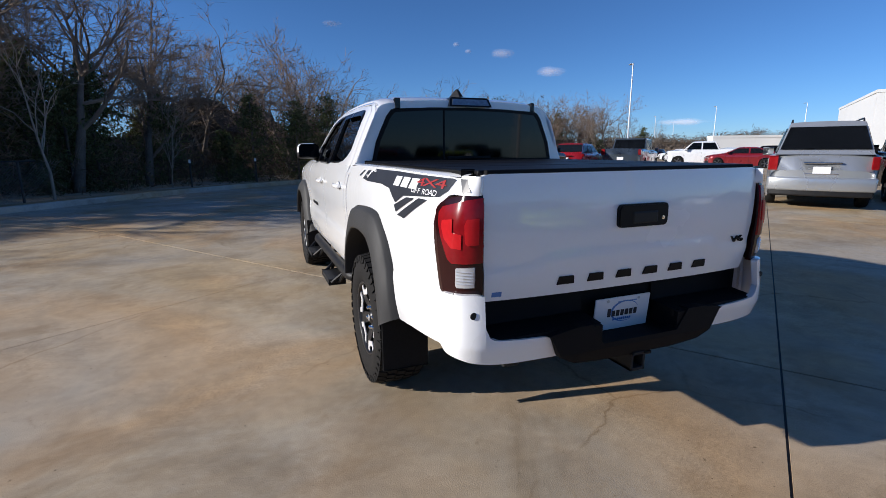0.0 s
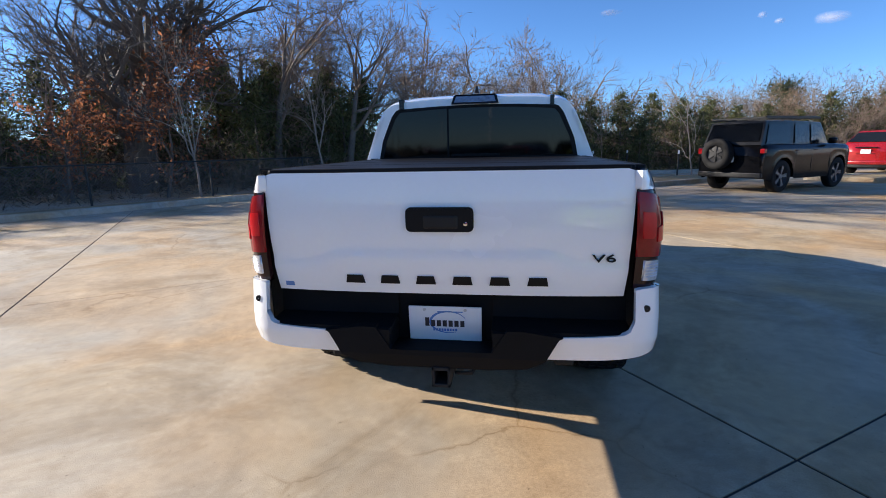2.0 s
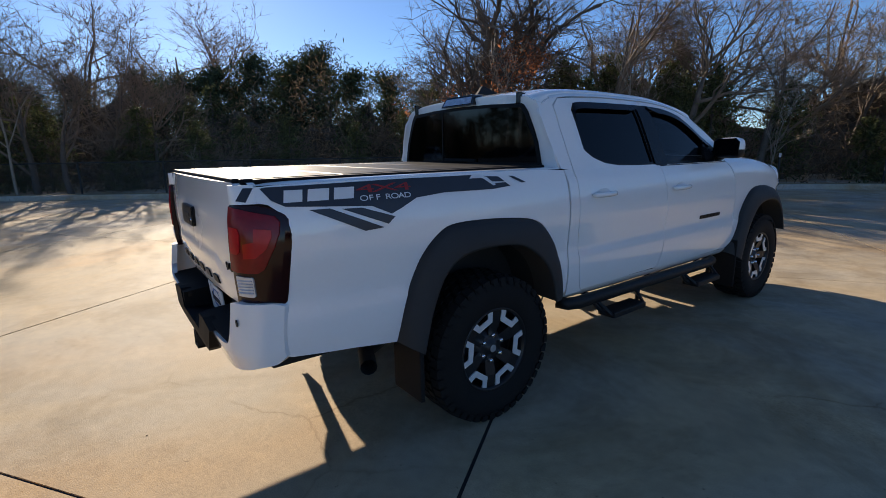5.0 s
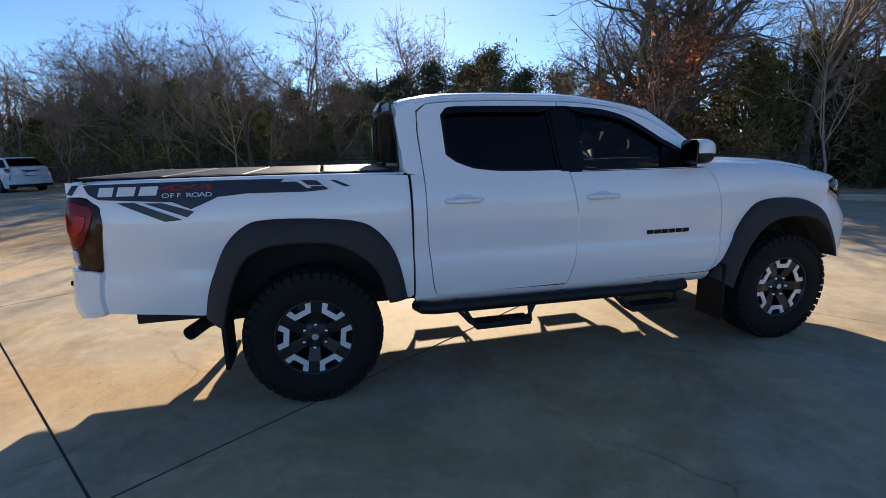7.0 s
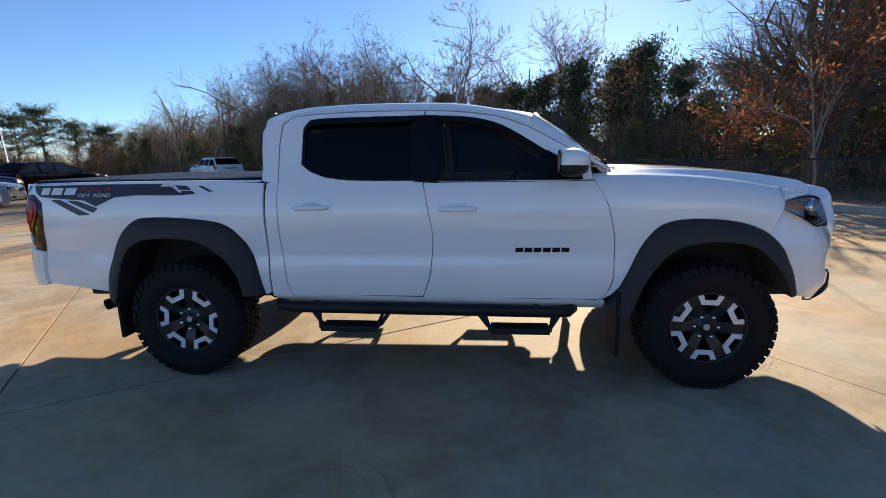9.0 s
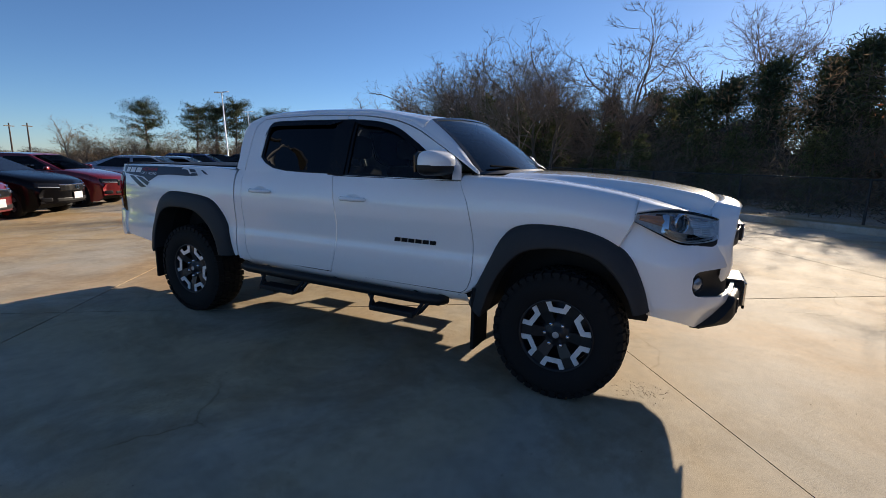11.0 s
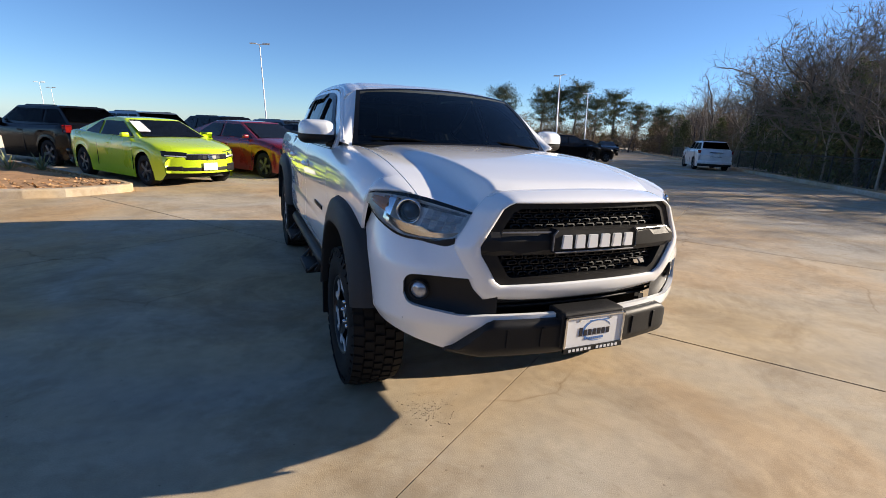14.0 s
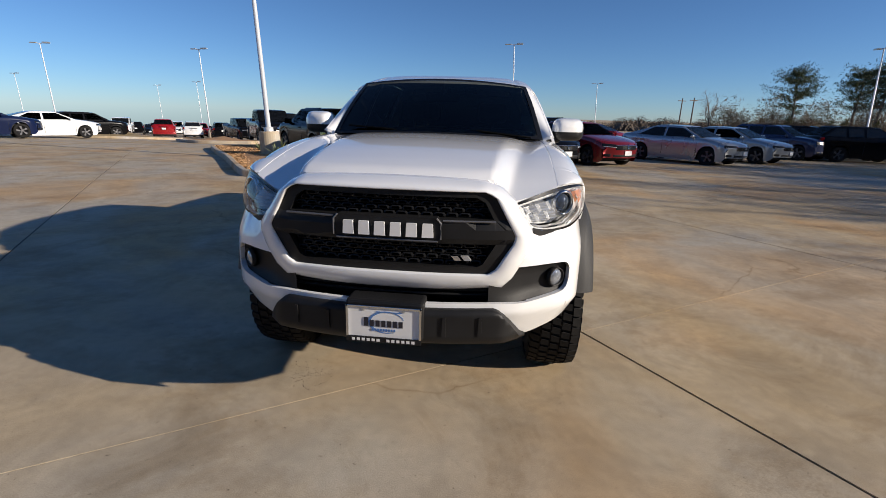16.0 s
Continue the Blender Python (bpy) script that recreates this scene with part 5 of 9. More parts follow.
# tailgate
def smooth01(t):
    t = max(0.0, min(1.0, t))
    return t * t * (3 - 2 * t)
def tg_y(x, z):
    return -1.168 + 0.030 * abs(x / 0.72) ** 3 + 0.045 * max(0, 1.02 - z) * (1 if z < 1.02 else 0) - 0.010 * smooth01((0.945 + 0.045 * smooth01((0.52 - abs(x)) / 0.10) - z) / 0.05) + 0.014 * ((z - 1.07) / 0.2) ** 2
tg = [(-0.700, 0.795), (0.700, 0.795), (0.708, 0.90), (0.716, 1.10), (0.722, 1.245), (0.715, 1.272), (0.69, 1.280), (-0.69, 1.280), (-0.715, 1.272), (-0.722, 1.245), (-0.716, 1.10), (-0.708, 0.90)]
hh = [(-0.118, 1.055), (0.121, 1.055), (0.129, 1.068), (0.129, 1.132), (0.121, 1.144), (-0.118, 1.144), (-0.126, 1.132), (-0.126, 1.068)]
tail = part("tailgate", sheet(tg, [hh], lambda a, q: (a, tg_y(a, q), q), 0.022, (0, 0.04, 0)), PAINT, truck, "white tailgate with pressed crease", smooth=True)
b = bmesh.new()
def plate_outline(x0, x1, z0, z1, r):
    return [(cx + r * math.cos(a), cz + r * math.sin(a)) for cx, cz, a0 in ((x1 - r, z1 - r, 0), (x0 + r, z1 - r, 90), (x0 + r, z0 + r, 180), (x1 - r, z0 + r, 270)) for a in (radians(a0 + 18 * k) for k in range(6))]
prism(b, plate_outline(-0.129, 0.132, 1.053, 1.147, 0.020), lambda a, q, dd: (a, -1.180 + dd, q), 0.05)
prism(b, plate_outline(-0.124, 0.127, 1.058, 1.142, 0.017), lambda a, q, dd: (a, -1.183 + dd, q), 0.004)
hb = part("tailgate_handle", b, BADGE, tail, "satin black tailgate handle")
b = bmesh.new()
box(b, -0.062, 0.075, -1.186, -1.165, 1.065, 1.118, 0.008)
part("handle_grip", b, BLACK, hb)
b = bmesh.new()
lathe(b, [(0, 0.009), (-0.004, 0.008), (-0.0045, 0.001)], 14, "y", (0.102, -1.182, 1.085))
part("handle_lock", b, CHROME, hb)
for k in range(6):
    b = bmesh.new()
    x = -0.352 + k * 0.1455
    prism(b, [(x - 0.040, 0.838), (x + 0.040, 0.838), (x + 0.033, 0.872), (x - 0.033, 0.872)], lambda a, q, dd: (a, tg_y(a, q) - 0.006 + dd, q), 0.008)
    part("badge_bar", b, BADGE, tail, "gloss black badge bar")
for ch, x in (("V", 0.596), ("6", 0.642)):
    text("badge_letter", ch, 0.042, Matrix.Translation((x, tg_y(x, 0.95) - 0.003, 0.948)) @ Matrix.Rotation(radians(90), 4, "X"), BADGE, tail, 0.006, 1.9)
b = bmesh.new()
prism(b, [(-0.67, 0.812), (-0.63, 0.812), (-0.63, 0.832), (-0.67, 0.832)], lambda a, q, dd: (a, tg_y(a, q) - 0.001 + dd, q), 0.002)
part("dealer_sticker", b, BLUEINK, tail)

# tonneau cover, in three folded leaves
for y0, y1 in ((-1.10, -0.712), (-0.695, -0.312), (-0.295, 0.088), (0.105, 0.50)):
    b = bmesh.new()
    box(b, -0.722, 0.722, y0, y1, 1.277, 1.303, 0.009)
    for v in b.verts:
        v.co.z -= 0.010 * (v.co.x / 0.72) ** 2
        v.co.z += 0.006 * (1 if abs(v.co.y - (y0 + y1) / 2) < 0.10 else 0)
    part("tonneau_leaf", b, COVER, truck, "black folding bed cover leaf")
for s in (-1, 1):
    b = bmesh.new()
    box(b, s * 0.722, s * 0.765, -1.06, 0.50, 1.264, 1.291, 0.006)
    part("tonneau_rail", b, LEDGE, truck)
b = bmesh.new()
box(b, -0.70, 0.70, -1.125, -1.098, 1.272, 1.294, 0.006)
part("tonneau_seal", b, LEDGE, truck)

# tail lamps
for s in (-1, 1):
    fl = (lambda q: q) if s > 0 else flip
    TW = smooth_line([(0.722, -1.150), (0.770, -1.138), (0.806, -1.105), (0.828, -1.05), (0.842, -0.99), (0.850, -0.94)], 60)
    def tlp(u, q, off=0.0):
        k = u * 50.5
        i = min(58, int(k))
        x, y = TW[i] * (1 - (k - i)) + TW[i + 1] * (k - i)
        dz = 0.010 * math.sin(math.pi * (q - 0.83) / 0.38)
        return (x + off * min(1, u * 2) + dz * 0.5 - TUCK(q) * min(1, u * 2) * (1 if q > 1.0 else 0), y - off * (1 - u) - dz + 0.12 * max(0, q - 1.16) * (1 - u), q)
    shape = [(0.0, 0.838), (0.04, 0.832), (0.45, 0.822), (0.72, 0.824), (0.77, 0.834), (0.81, 0.87), (0.90, 0.98), (0.975, 1.09), (0.985, 1.145), (0.96, 1.165), (0.90, 1.178), (0.6, 1.197), (0.25, 1.207), (0.0, 1.207)]
    base = part("tail_lamp", fl(sheet(shape, [], lambda a, q: tlp(a, q), 0.05, (0.0, 0.03, 0))), DKLENS, truck, "red tail lamp with clear reversing lens", smooth=True)
    def bedcorner(u, v):
        q = 1.205 + 0.068 * v
        x1, x2 = side(-1.10, q) - 0.010, side(-1.07, q) + 0.0008
        return ((1 - u) ** 2 * 0.733 + 2 * u * (1 - u) * x1 + u * u * x2, (1 - u) ** 2 * -1.150 + 2 * u * (1 - u) * -1.146 + u * u * -1.07, q)
    part("bed_corner", fl(patch(bedcorner, 14, 5, (-0.02, 0.02, 0))), PAINT, truck, smooth=True)
    part("brake_lens", fl(sheet([(0.012, 0.962), (0.52, 0.955), (0.62, 0.968), (0.80, 1.05), (0.88, 1.10), (0.90, 1.138), (0.82, 1.160), (0.3, 1.190), (0.012, 1.198)], [], lambda a, q: tlp(a, q, 0.006), 0.05, (-0.006, 0.006, 0))), REDLENS, base, smooth=True)
    # lens elements in a brighter red that imitates sunlight passing through
    part("brake_element", fl(sheet([(0.08, 1.030), (0.24, 1.027), (0.28, 1.035), (0.30, 1.10), (0.27, 1.122), (0.08, 1.126)], [], lambda a, q: tlp(a, q, 0.010), 0.05, (-0.003, 0.003, 0))), REDSUNLIT, base, smooth=True)
    part("brake_element", fl(sheet([(0.34, 1.012), (0.52, 1.014), (0.68, 1.044), (0.76, 1.086), (0.76, 1.112), (0.52, 1.120), (0.50, 1.072), (0.34, 1.066)], [], lambda a, q: tlp(a, q, 0.010), 0.05, (-0.003, 0.003, 0))), REDSUNLIT, base, smooth=True)
    part("reversing_lens", fl(sheet([(0.14, 0.868), (0.42, 0.864), (0.44, 0.870), (0.44, 0.936), (0.42, 0.941), (0.14, 0.946)], [], lambda a, q: tlp(a, q, 0.007), 0.04, (-0.006, 0.006, 0))), CLEARLENS, base, "clear ribbed reversing lens", smooth=True)
    b = bmesh.new()
    for k in range(5):
        q = 0.882 + k * 0.0115
        tube(b, [Vector(tlp(u, q, 0.009)) for u in np.linspace(0.16, 0.42, 8)], 0.0025, 5)
    if s < 0:
        flip(b)
    part("lens_ribs", b, CLEARLENS, base)

# rear bumper: painted ends and dark step
for s in (-1, 1):
    fl = (lambda q: q) if s > 0 else flip
    BW = smooth_line([(0.40, -1.205), (0.60, -1.208), (0.72, -1.200), (0.792, -1.170), (0.830, -1.125), (0.843, -1.07), (0.849, -1.022)], 80)
    BS = np.concatenate([[0], np.cumsum(np.linalg.norm(np.diff(BW, axis=0), axis=1))])
    def bw(a, q):
        x, y = np.interp(a, BS, BW[:, 0]), np.interp(a, BS, BW[:, 1])
        k = 0.5 * max(0, 0.64 - q) + 0.10 * max(0, q - 0.72)
        return (x - k * max(0, (a - 0.2)) * 0.8, y + k * 0.6 + 0.035 * max(0, q - 0.70) * 2, q)
    L = BS[-1]
    lo = curve((0.0, 0.548), (0.20, 0.556), (0.37, 0.574), (0.46, 0.590), (L - 0.06, 0.592), (L, 0.625))
    b = bmesh.new()
    for a0, a1, n, hi, k in ((0.0, 0.33, 20, curve((0.0, 0.560), (0.045, 0.648), (0.20, 0.660), (0.30, 0.672), (0.32, 0.690), (0.33, 0.72)), 8), (0.33, L - 0.01, 24, curve((0.33, 0.838), (0.36, 0.842), (L - 0.06, 0.836), (L - 0.01, 0.82)), 20)):
        g = []
        for i in range(n + 1):
            a = a0 + (a1 - a0) * i / n
            g.append([b.verts.new(bw(a, lo(a) + (hi(a) - lo(a)) * j / k)) for j in range(k + 1)])
        for i in range(n):
            for j in range(k):
                b.faces.new((g[i][j], g[i + 1][j], g[i + 1][j + 1], g[i][j + 1]))
    border = [e for e in b.edges if e.is_boundary]
    for e in border:
        e.smooth = False
    r = bmesh.ops.extrude_edge_only(b, edges=border)
    for v in r["geom"]:
        if isinstance(v, bmesh.types.BMVert):
            v.co += Vector((-0.02 if v.co.y > -1.12 else 0, 0.03, 0))
    end = part("bumper_end", fl(b), PAINT, truck, smooth=True)
    sx, sy, sz = bw(0.375, 0.768)
    b = bmesh.new()
    lathe(b, [(0.0, 0.014), (-0.003, 0.013), (-0.004, 0.001)], 16, "y", (s * sx, sy - 0.001, sz))
    part("parking_sensor", b, BLACK, end)
# dark step pad, with a lowered middle
for s in (-1, 1):
    part("bumper_step", patch(lambda u, v: (s * (0.20 + 0.525 * u), -1.196 + 0.13 * v, 0.668 + 0.012 * v), 10, 5, (0, 0, -0.03)), LEDGE, truck, "black plastic step pad of the rear bumper", smooth=True)
    part("step_riser", patch(lambda u, v: (s * (0.20 + 0.525 * u), -1.068 + 0.02 * v, 0.676 + 0.125 * v), 6, 3), LEDGE, truck)
part("plate_surround", patch(lambda u, v: ((u - 0.5) * 0.46, -1.062 + 0.02 * v, 0.56 + 0.24 * v), 4, 3), LEDGE, truck)
mid = [(-0.47, 0.655), (-0.455, 0.648), (-0.405, 0.555), (-0.34, 0.520), (-0.2, 0.507), (0.2, 0.507), (0.34, 0.520), (0.405, 0.555), (0.455, 0.648), (0.47, 0.655), (0.33, 0.676), (0.26, 0.676), (0.20, 0.585), (-0.20, 0.585), (-0.26, 0.676), (-0.33, 0.676)]
part("bumper_middle", sheet(mid, [], lambda a, q: (a, -1.222 + 0.25 * max(0, 0.56 - q), q), 0.05, (0, 0.05, 0)), LEDGE, truck, "black plastic bumper centre", smooth=False)
b = bmesh.new()
box(b, -0.22, 0.22, -1.215, -1.07, 0.535, 0.575, 0.008)
part("plate_recess", b, LEDGE, truck)
for s in (-1, 1):
    b = bmesh.new()
    prism(b, [(-1.216, 0.560), (-1.216, 0.664), (-1.06, 0.676), (-1.06, 0.560)], lambda a, q, dd: (s * (0.205 + dd), a, q), 0.05)
    box(b, s * 0.23, s * 0.70, -1.19, -1.06, 0.600, 0.635)
    part("step_bracket", b, LEDGE, truck)
b = bmesh.new()
outer = 0.038
for x0, x1, z0, z1 in ((-outer, outer, 0.497, 0.512), (-outer, outer, 0.426, 0.441), (-outer, -outer + 0.012, 0.426, 0.512), (outer - 0.012, outer, 0.426, 0.512)):
    box(b, x0, x1, -1.215, -0.95, z0, z1, 0.003)
hit = part("hitch_receiver", b, UNDER, truck, "black steel hitch receiver")
b = bmesh.new()
tube(b, [(0.05, -1.15, 0.46), (0.12, -1.16, 0.47), (0.135, -1.10, 0.47), (0.06, -1.08, 0.46)], 0.008, 6)
part("chain_loop", b, UNDER, hit)

# cabin: seats, dashboard, wheel
def seat(x, y):
    b = bmesh.new()
    box(b, x - 0.25, x + 0.25, y - 0.02, y + 0.48, 0.66, 0.86, 0.05)
    box(b, x - 0.25, x + 0.25, y - 0.16, y - 0.02, 0.84, 1.33, 0.05, Matrix.Translation((0, y, 0.84)) @ Matrix.Rotation(radians(10), 4, "X") @ Matrix.Translation((0, -y, -0.84)))
    box(b, x - 0.13, x + 0.13, y - 0.20, y - 0.11, 1.37, 1.55, 0.04)
    tube(b, [(x, y - 0.12, 1.30), (x, y - 0.15, 1.40)], 0.012, 6)
    part("seat", b, SEAT, truck, "grey fabric seat", smooth=False)
for x in (-0.36, 0.36):
    seat(x, 1.60)
    seat(x, 0.80)
b = bmesh.new()
box(b, -0.72, 0.72, 2.20, 2.66, 0.85, 1.215, 0.06)
box(b, -0.11, 0.11, 1.5, 2.3, 0.7, 0.92, 0.03)
part("dashboard", b, DASH, truck)
b = bmesh.new()
lathe(b, [(0.0, 0.185), (0.012, 0.197), (0.0, 0.205), (-0.012, 0.197), (0.0, 0.185)], 28, "y")
box(b, -0.06, 0.06, -0.01, 0.03, -0.06, 0.06, 0.01)
box(b, -0.19, 0.19, 0.0, 0.015, -0.02, 0.02, 0.004)
for v in b.verts:
    v.co = Vector((-0.37, 2.12, 1.13)) + Matrix.Rotation(radians(-25), 3, "X") @ v.co
part("steering_wheel", b, DASH, truck, smooth=True)
b = bmesh.new()
box(b, -0.70, 0.70, 0.62, 2.64, 0.60, 0.64)
part("cabin_floor", b, DASH, truck)
b = bmesh.new()
box(b, -0.13, 0.13, 2.30, 2.33, 1.52, 1.59, 0.02)
tube(b, [(0, 2.32, 1.58), (0, 2.30, 1.65)], 0.01, 6)
part("rear_view_mirror", b, BLACK, truck)


# wheels
def make_wheel():
    w = empty("wheel")
    b = bmesh.new()
    prof = [(-0.115, 0.215), (-0.132, 0.24), (-0.136, 0.30), (-0.128, 0.345), (-0.112, 0.370), (-0.05, 0.376), (0.05, 0.376), (0.112, 0.370), (0.128, 0.345), (0.136, 0.30), (0.132, 0.24), (0.115, 0.215)]
    lathe(b, prof, 64)
    ty = part("tyre", b, RUBBER, w, "black all-terrain tyre", smooth=True)
    b = bmesh.new()
    rnd = random.Random(3)
    n = 44
    for row, (x0, x1) in enumerate(((-0.128, -0.082), (-0.074, -0.030), (-0.022, 0.022), (0.030, 0.074), (0.082, 0.128))):
        for k in range(n):
            t0 = 2 * math.pi * (k + 0.5 * (row % 2)) / n
            dt = 2 * math.pi / n * (0.76 if row in (0, 4) else 0.66)
            edge = row in (0, 4)
            vs = []
            for r in (0.366, 0.388 if not edge else 0.386):
                for x, t in ((x0, t0), (x1, t0 + 0.018), (x1, t0 + dt + 0.018), (x0, t0 + dt)):
                    rr = r - (0.010 if edge and abs(x) > 0.1 else 0)
                    vs.append(b.verts.new((x, math.cos(t) * rr, math.sin(t) * rr)))
            b.faces.new(vs[4:8])
            for i in range(4):
                b.faces.new((vs[i], vs[(i + 1) % 4], vs[4 + (i + 1) % 4], vs[4 + i]))
            if edge:
                sg = 1 if row == 4 else -1
                r0, r1 = (0.335, 0.372) if k % 2 else (0.346, 0.372)
                q = []
                for xx, r in ((sg * 0.137, r0), (sg * 0.129, r1 + 0.006)):
                    for t in (t0 + 0.01, t0 + dt * 0.9):
                        q.append(b.verts.new((xx, math.cos(t) * r, math.sin(t) * r)))
                b.faces.new((q[0], q[1], q[3], q[2]))
                in0 = [b.verts.new((sg * 0.126, math.cos(t) * r0, math.sin(t) * r0)) for t in (t0 + 0.01, t0 + dt * 0.9)]
                b.faces.new((q[1], q[0], in0[0], in0[1]))
    bmesh.ops.recalc_face_normals(b, faces=b.faces[:])
    tagged(part("tread", b, RUBBER, ty), kind="stuff")
    b = bmesh.new()
    lathe(b, [(0.112, 0.222), (0.122, 0.218), (0.118, 0.208), (0.085, 0.203), (0.03, 0.198), (-0.11, 0.205)], 56)
    rim = part("rim", b, DARKALLOY, w, "dark alloy rim with machined faces", smooth=True)
    b = bmesh.new()
    lathe(b, [(0.020, 0.198), (0.040, 0.10), (0.075, 0.085), (0.082, 0.060), (0.085, 0.038), (0.095, 0.034), (0.097, 0.001)], 36)
    part("hub", b, DARKALLOY, rim, smooth=True)
    for k in range(6):
        c = math.pi / 3 * k + math.pi / 6
        b = bmesh.new()
        def pol(a, r, x):
            return (x, math.sin(c + a) * r, math.cos(c + a) * r)
        # a broad dark spoke
        vs = [b.verts.new(pol(a, r, x)) for a, r, x in ((-0.40, 0.07, 0.078), (0.40, 0.07, 0.078), (0.24, 0.15, 0.098), (0.23, 0.210, 0.102), (-0.23, 0.210, 0.102), (-0.24, 0.15, 0.098))]
        lo = [b.verts.new(pol(a, r, x)) for a, r, x in ((-0.40, 0.07, 0.04), (0.40, 0.07, 0.04), (0.24, 0.15, 0.05), (0.23, 0.210, 0.05), (-0.23, 0.210, 0.05), (-0.24, 0.15, 0.05))]
        b.faces.new(vs)
        for i in range(6):
            b.faces.new((vs[(i + 1) % 6], vs[i], lo[i], lo[(i + 1) % 6]))
        part("spoke", b, DARKALLOY, rim)
        # machined bracket round the window between two spokes
        b = bmesh.new()
        c += math.pi / 6
        line = [(-0.375, 0.219), (-0.325, 0.147), (0.325, 0.147), (0.375, 0.219)]
        inner = [(-0.225, 0.219), (-0.180, 0.172), (0.180, 0.172), (0.225, 0.219)]
        for i in range(3):
            q = [line[i], line[i + 1], inner[i + 1], inner[i]]
            f = [b.verts.new(pol(a, r, 0.108)) for a, r in q]
            g = [b.verts.new(pol(a, r, 0.102)) for a, r in q]
            b.faces.new(f)
            for j in range(4):
                b.faces.new((f[(j + 1) % 4], f[j], g[j], g[(j + 1) % 4]))
        # bright lip of the rim across the spoke's end
        for i in range(6):
            t0, t1 = 0.35 + 0.347 * i / 6, 0.35 + 0.347 * (i + 1) / 6
            f = [b.verts.new(pol(a, r, 0.109)) for a, r in ((t0, 0.210), (t1, 0.210), (t1, 0.219), (t0, 0.219))]
            b.faces.new(f)
        c -= math.pi / 6
        bmesh.ops.recalc_face_normals(b, faces=b.faces[:])
        part("machined_face", b, ALLOY, rim, "bright machined spoke edge")
        b = bmesh.new()
        lathe(b, [(0.07, 0.013), (0.098, 0.012), (0.102, 0.006), (0.102, 0.001)], 8, "x", (0, math.sin(c) * 0.068, math.cos(c) * 0.068))
        part("lug_nut", b, CHROME, rim, smooth=True)
    b = bmesh.new()
    lathe(b, [(0.10, 0.020), (0.103, 0.018), (0.104, 0.001)], 16)
    part("cap_mark", b, STEEL, rim)
    b = bmesh.new()
    lathe(b, [(0.0, 0.16), (0.012, 0.16), (0.012, 0.06)], 30)
    part("brake_disc", b, STEEL, w, smooth=True)
    return w


wheel = make_wheel()
wheel.parent = truck
wheel.matrix_basis = pose(0.795, 0, 0.385, 24, 0, 0)
for x, y, tz, a in ((0.795, 3.236, 0, -2), (-0.795, 0, 180, 17), (-0.795, 3.236, 180, 44)):
    copy_thing(wheel, pose(x, y, 0.385, a, 0, tz))

# ---- woods along the kerb ----
def limb(V, F, p, d, length, r0, r1, segs, sides, rnd, wander, lift):
    """A tapering crooked limb; returns its points and directions."""
    pts, dirs = [p.copy()], [d.copy()]
    ring0 = None
    a = d.orthogonal().normalized()
    for k in range(segs + 1):
        r = r0 + (r1 - r0) * k / segs
        b_ = d.cross(a).normalized()
        a = b_.cross(d).normalized()
        base = len(V)
        for q in range(sides):
            t = 2 * math.pi * q / sides
            V.append(p + a * (math.cos(t) * r) + b_ * (math.sin(t) * r))
        if ring0 is not None:
            for q in range(sides):
                F.append((ring0 + q, ring0 + (q + 1) % sides, base + (q + 1) % sides, base + q))
        ring0 = base
        if k < segs:
            d = (d + Vector((rnd.gauss(0, wander), rnd.gauss(0, wander), rnd.gauss(0, wander) + lift))).normalized()
            p = p + d * (length / segs)
            pts.append(p.copy())
            dirs.append(d.copy())
    return pts, dirs


def grow(V, F, p, d, length, r, level, rnd, spread, kids, lift, last):
    sides = (7, 5, 4, 3, 3, 3)[level]
    segs = (7, 6, 4, 2, 1, 1)[level]
    if level >= last:
        # a twig: a slim three-sided spike
        a = d.orthogonal().normalized()
        b_ = d.cross(a)
        o = len(V)
        V += [p + a * r, p - a * r * 0.5 + b_ * r * 0.87, p - a * r * 0.5 - b_ * r * 0.87, p + (d + Vector((rnd.gauss(0, 0.2), rnd.gauss(0, 0.2), rnd.gauss(0, 0.2) + lift))) * length]
        F += [(o, o + 1, o + 3), (o + 1, o + 2, o + 3), (o + 2, o, o + 3)]
        return
    pts, dirs = limb(V, F, p, d, length, r, r * (0.14 if level == 0 else 0.35), segs, sides, rnd, 0.13 + 0.075 * level, lift)
    for k in range(kids[level]):
        t = rnd.uniform(0.30 if level else 0.28, 1.0)
        i = min(segs, int(t * segs + 0.5))
        az = rnd.uniform(0, 2 * math.pi)
        s = dirs[i].orthogonal().normalized()
        s.rotate(Matrix.Rotation(az, 3, dirs[i]))
        ang = rnd.uniform(0.45, 1.0) * spread
        nd = (dirs[i] * math.cos(ang) + s * math.sin(ang)).normalized()
        if nd.z < -0.15:
            nd.z = abs(nd.z) * 0.4
        rr = r * (1 - 0.6 * t) * rnd.uniform(0.42, 0.62)
        grow(V, F, pts[i], nd.normalized(), length * rnd.uniform(0.46, 0.74) * (1 - 0.25 * t), max(rr, 0.007), level + 1, rnd, spread, kids, lift, last)


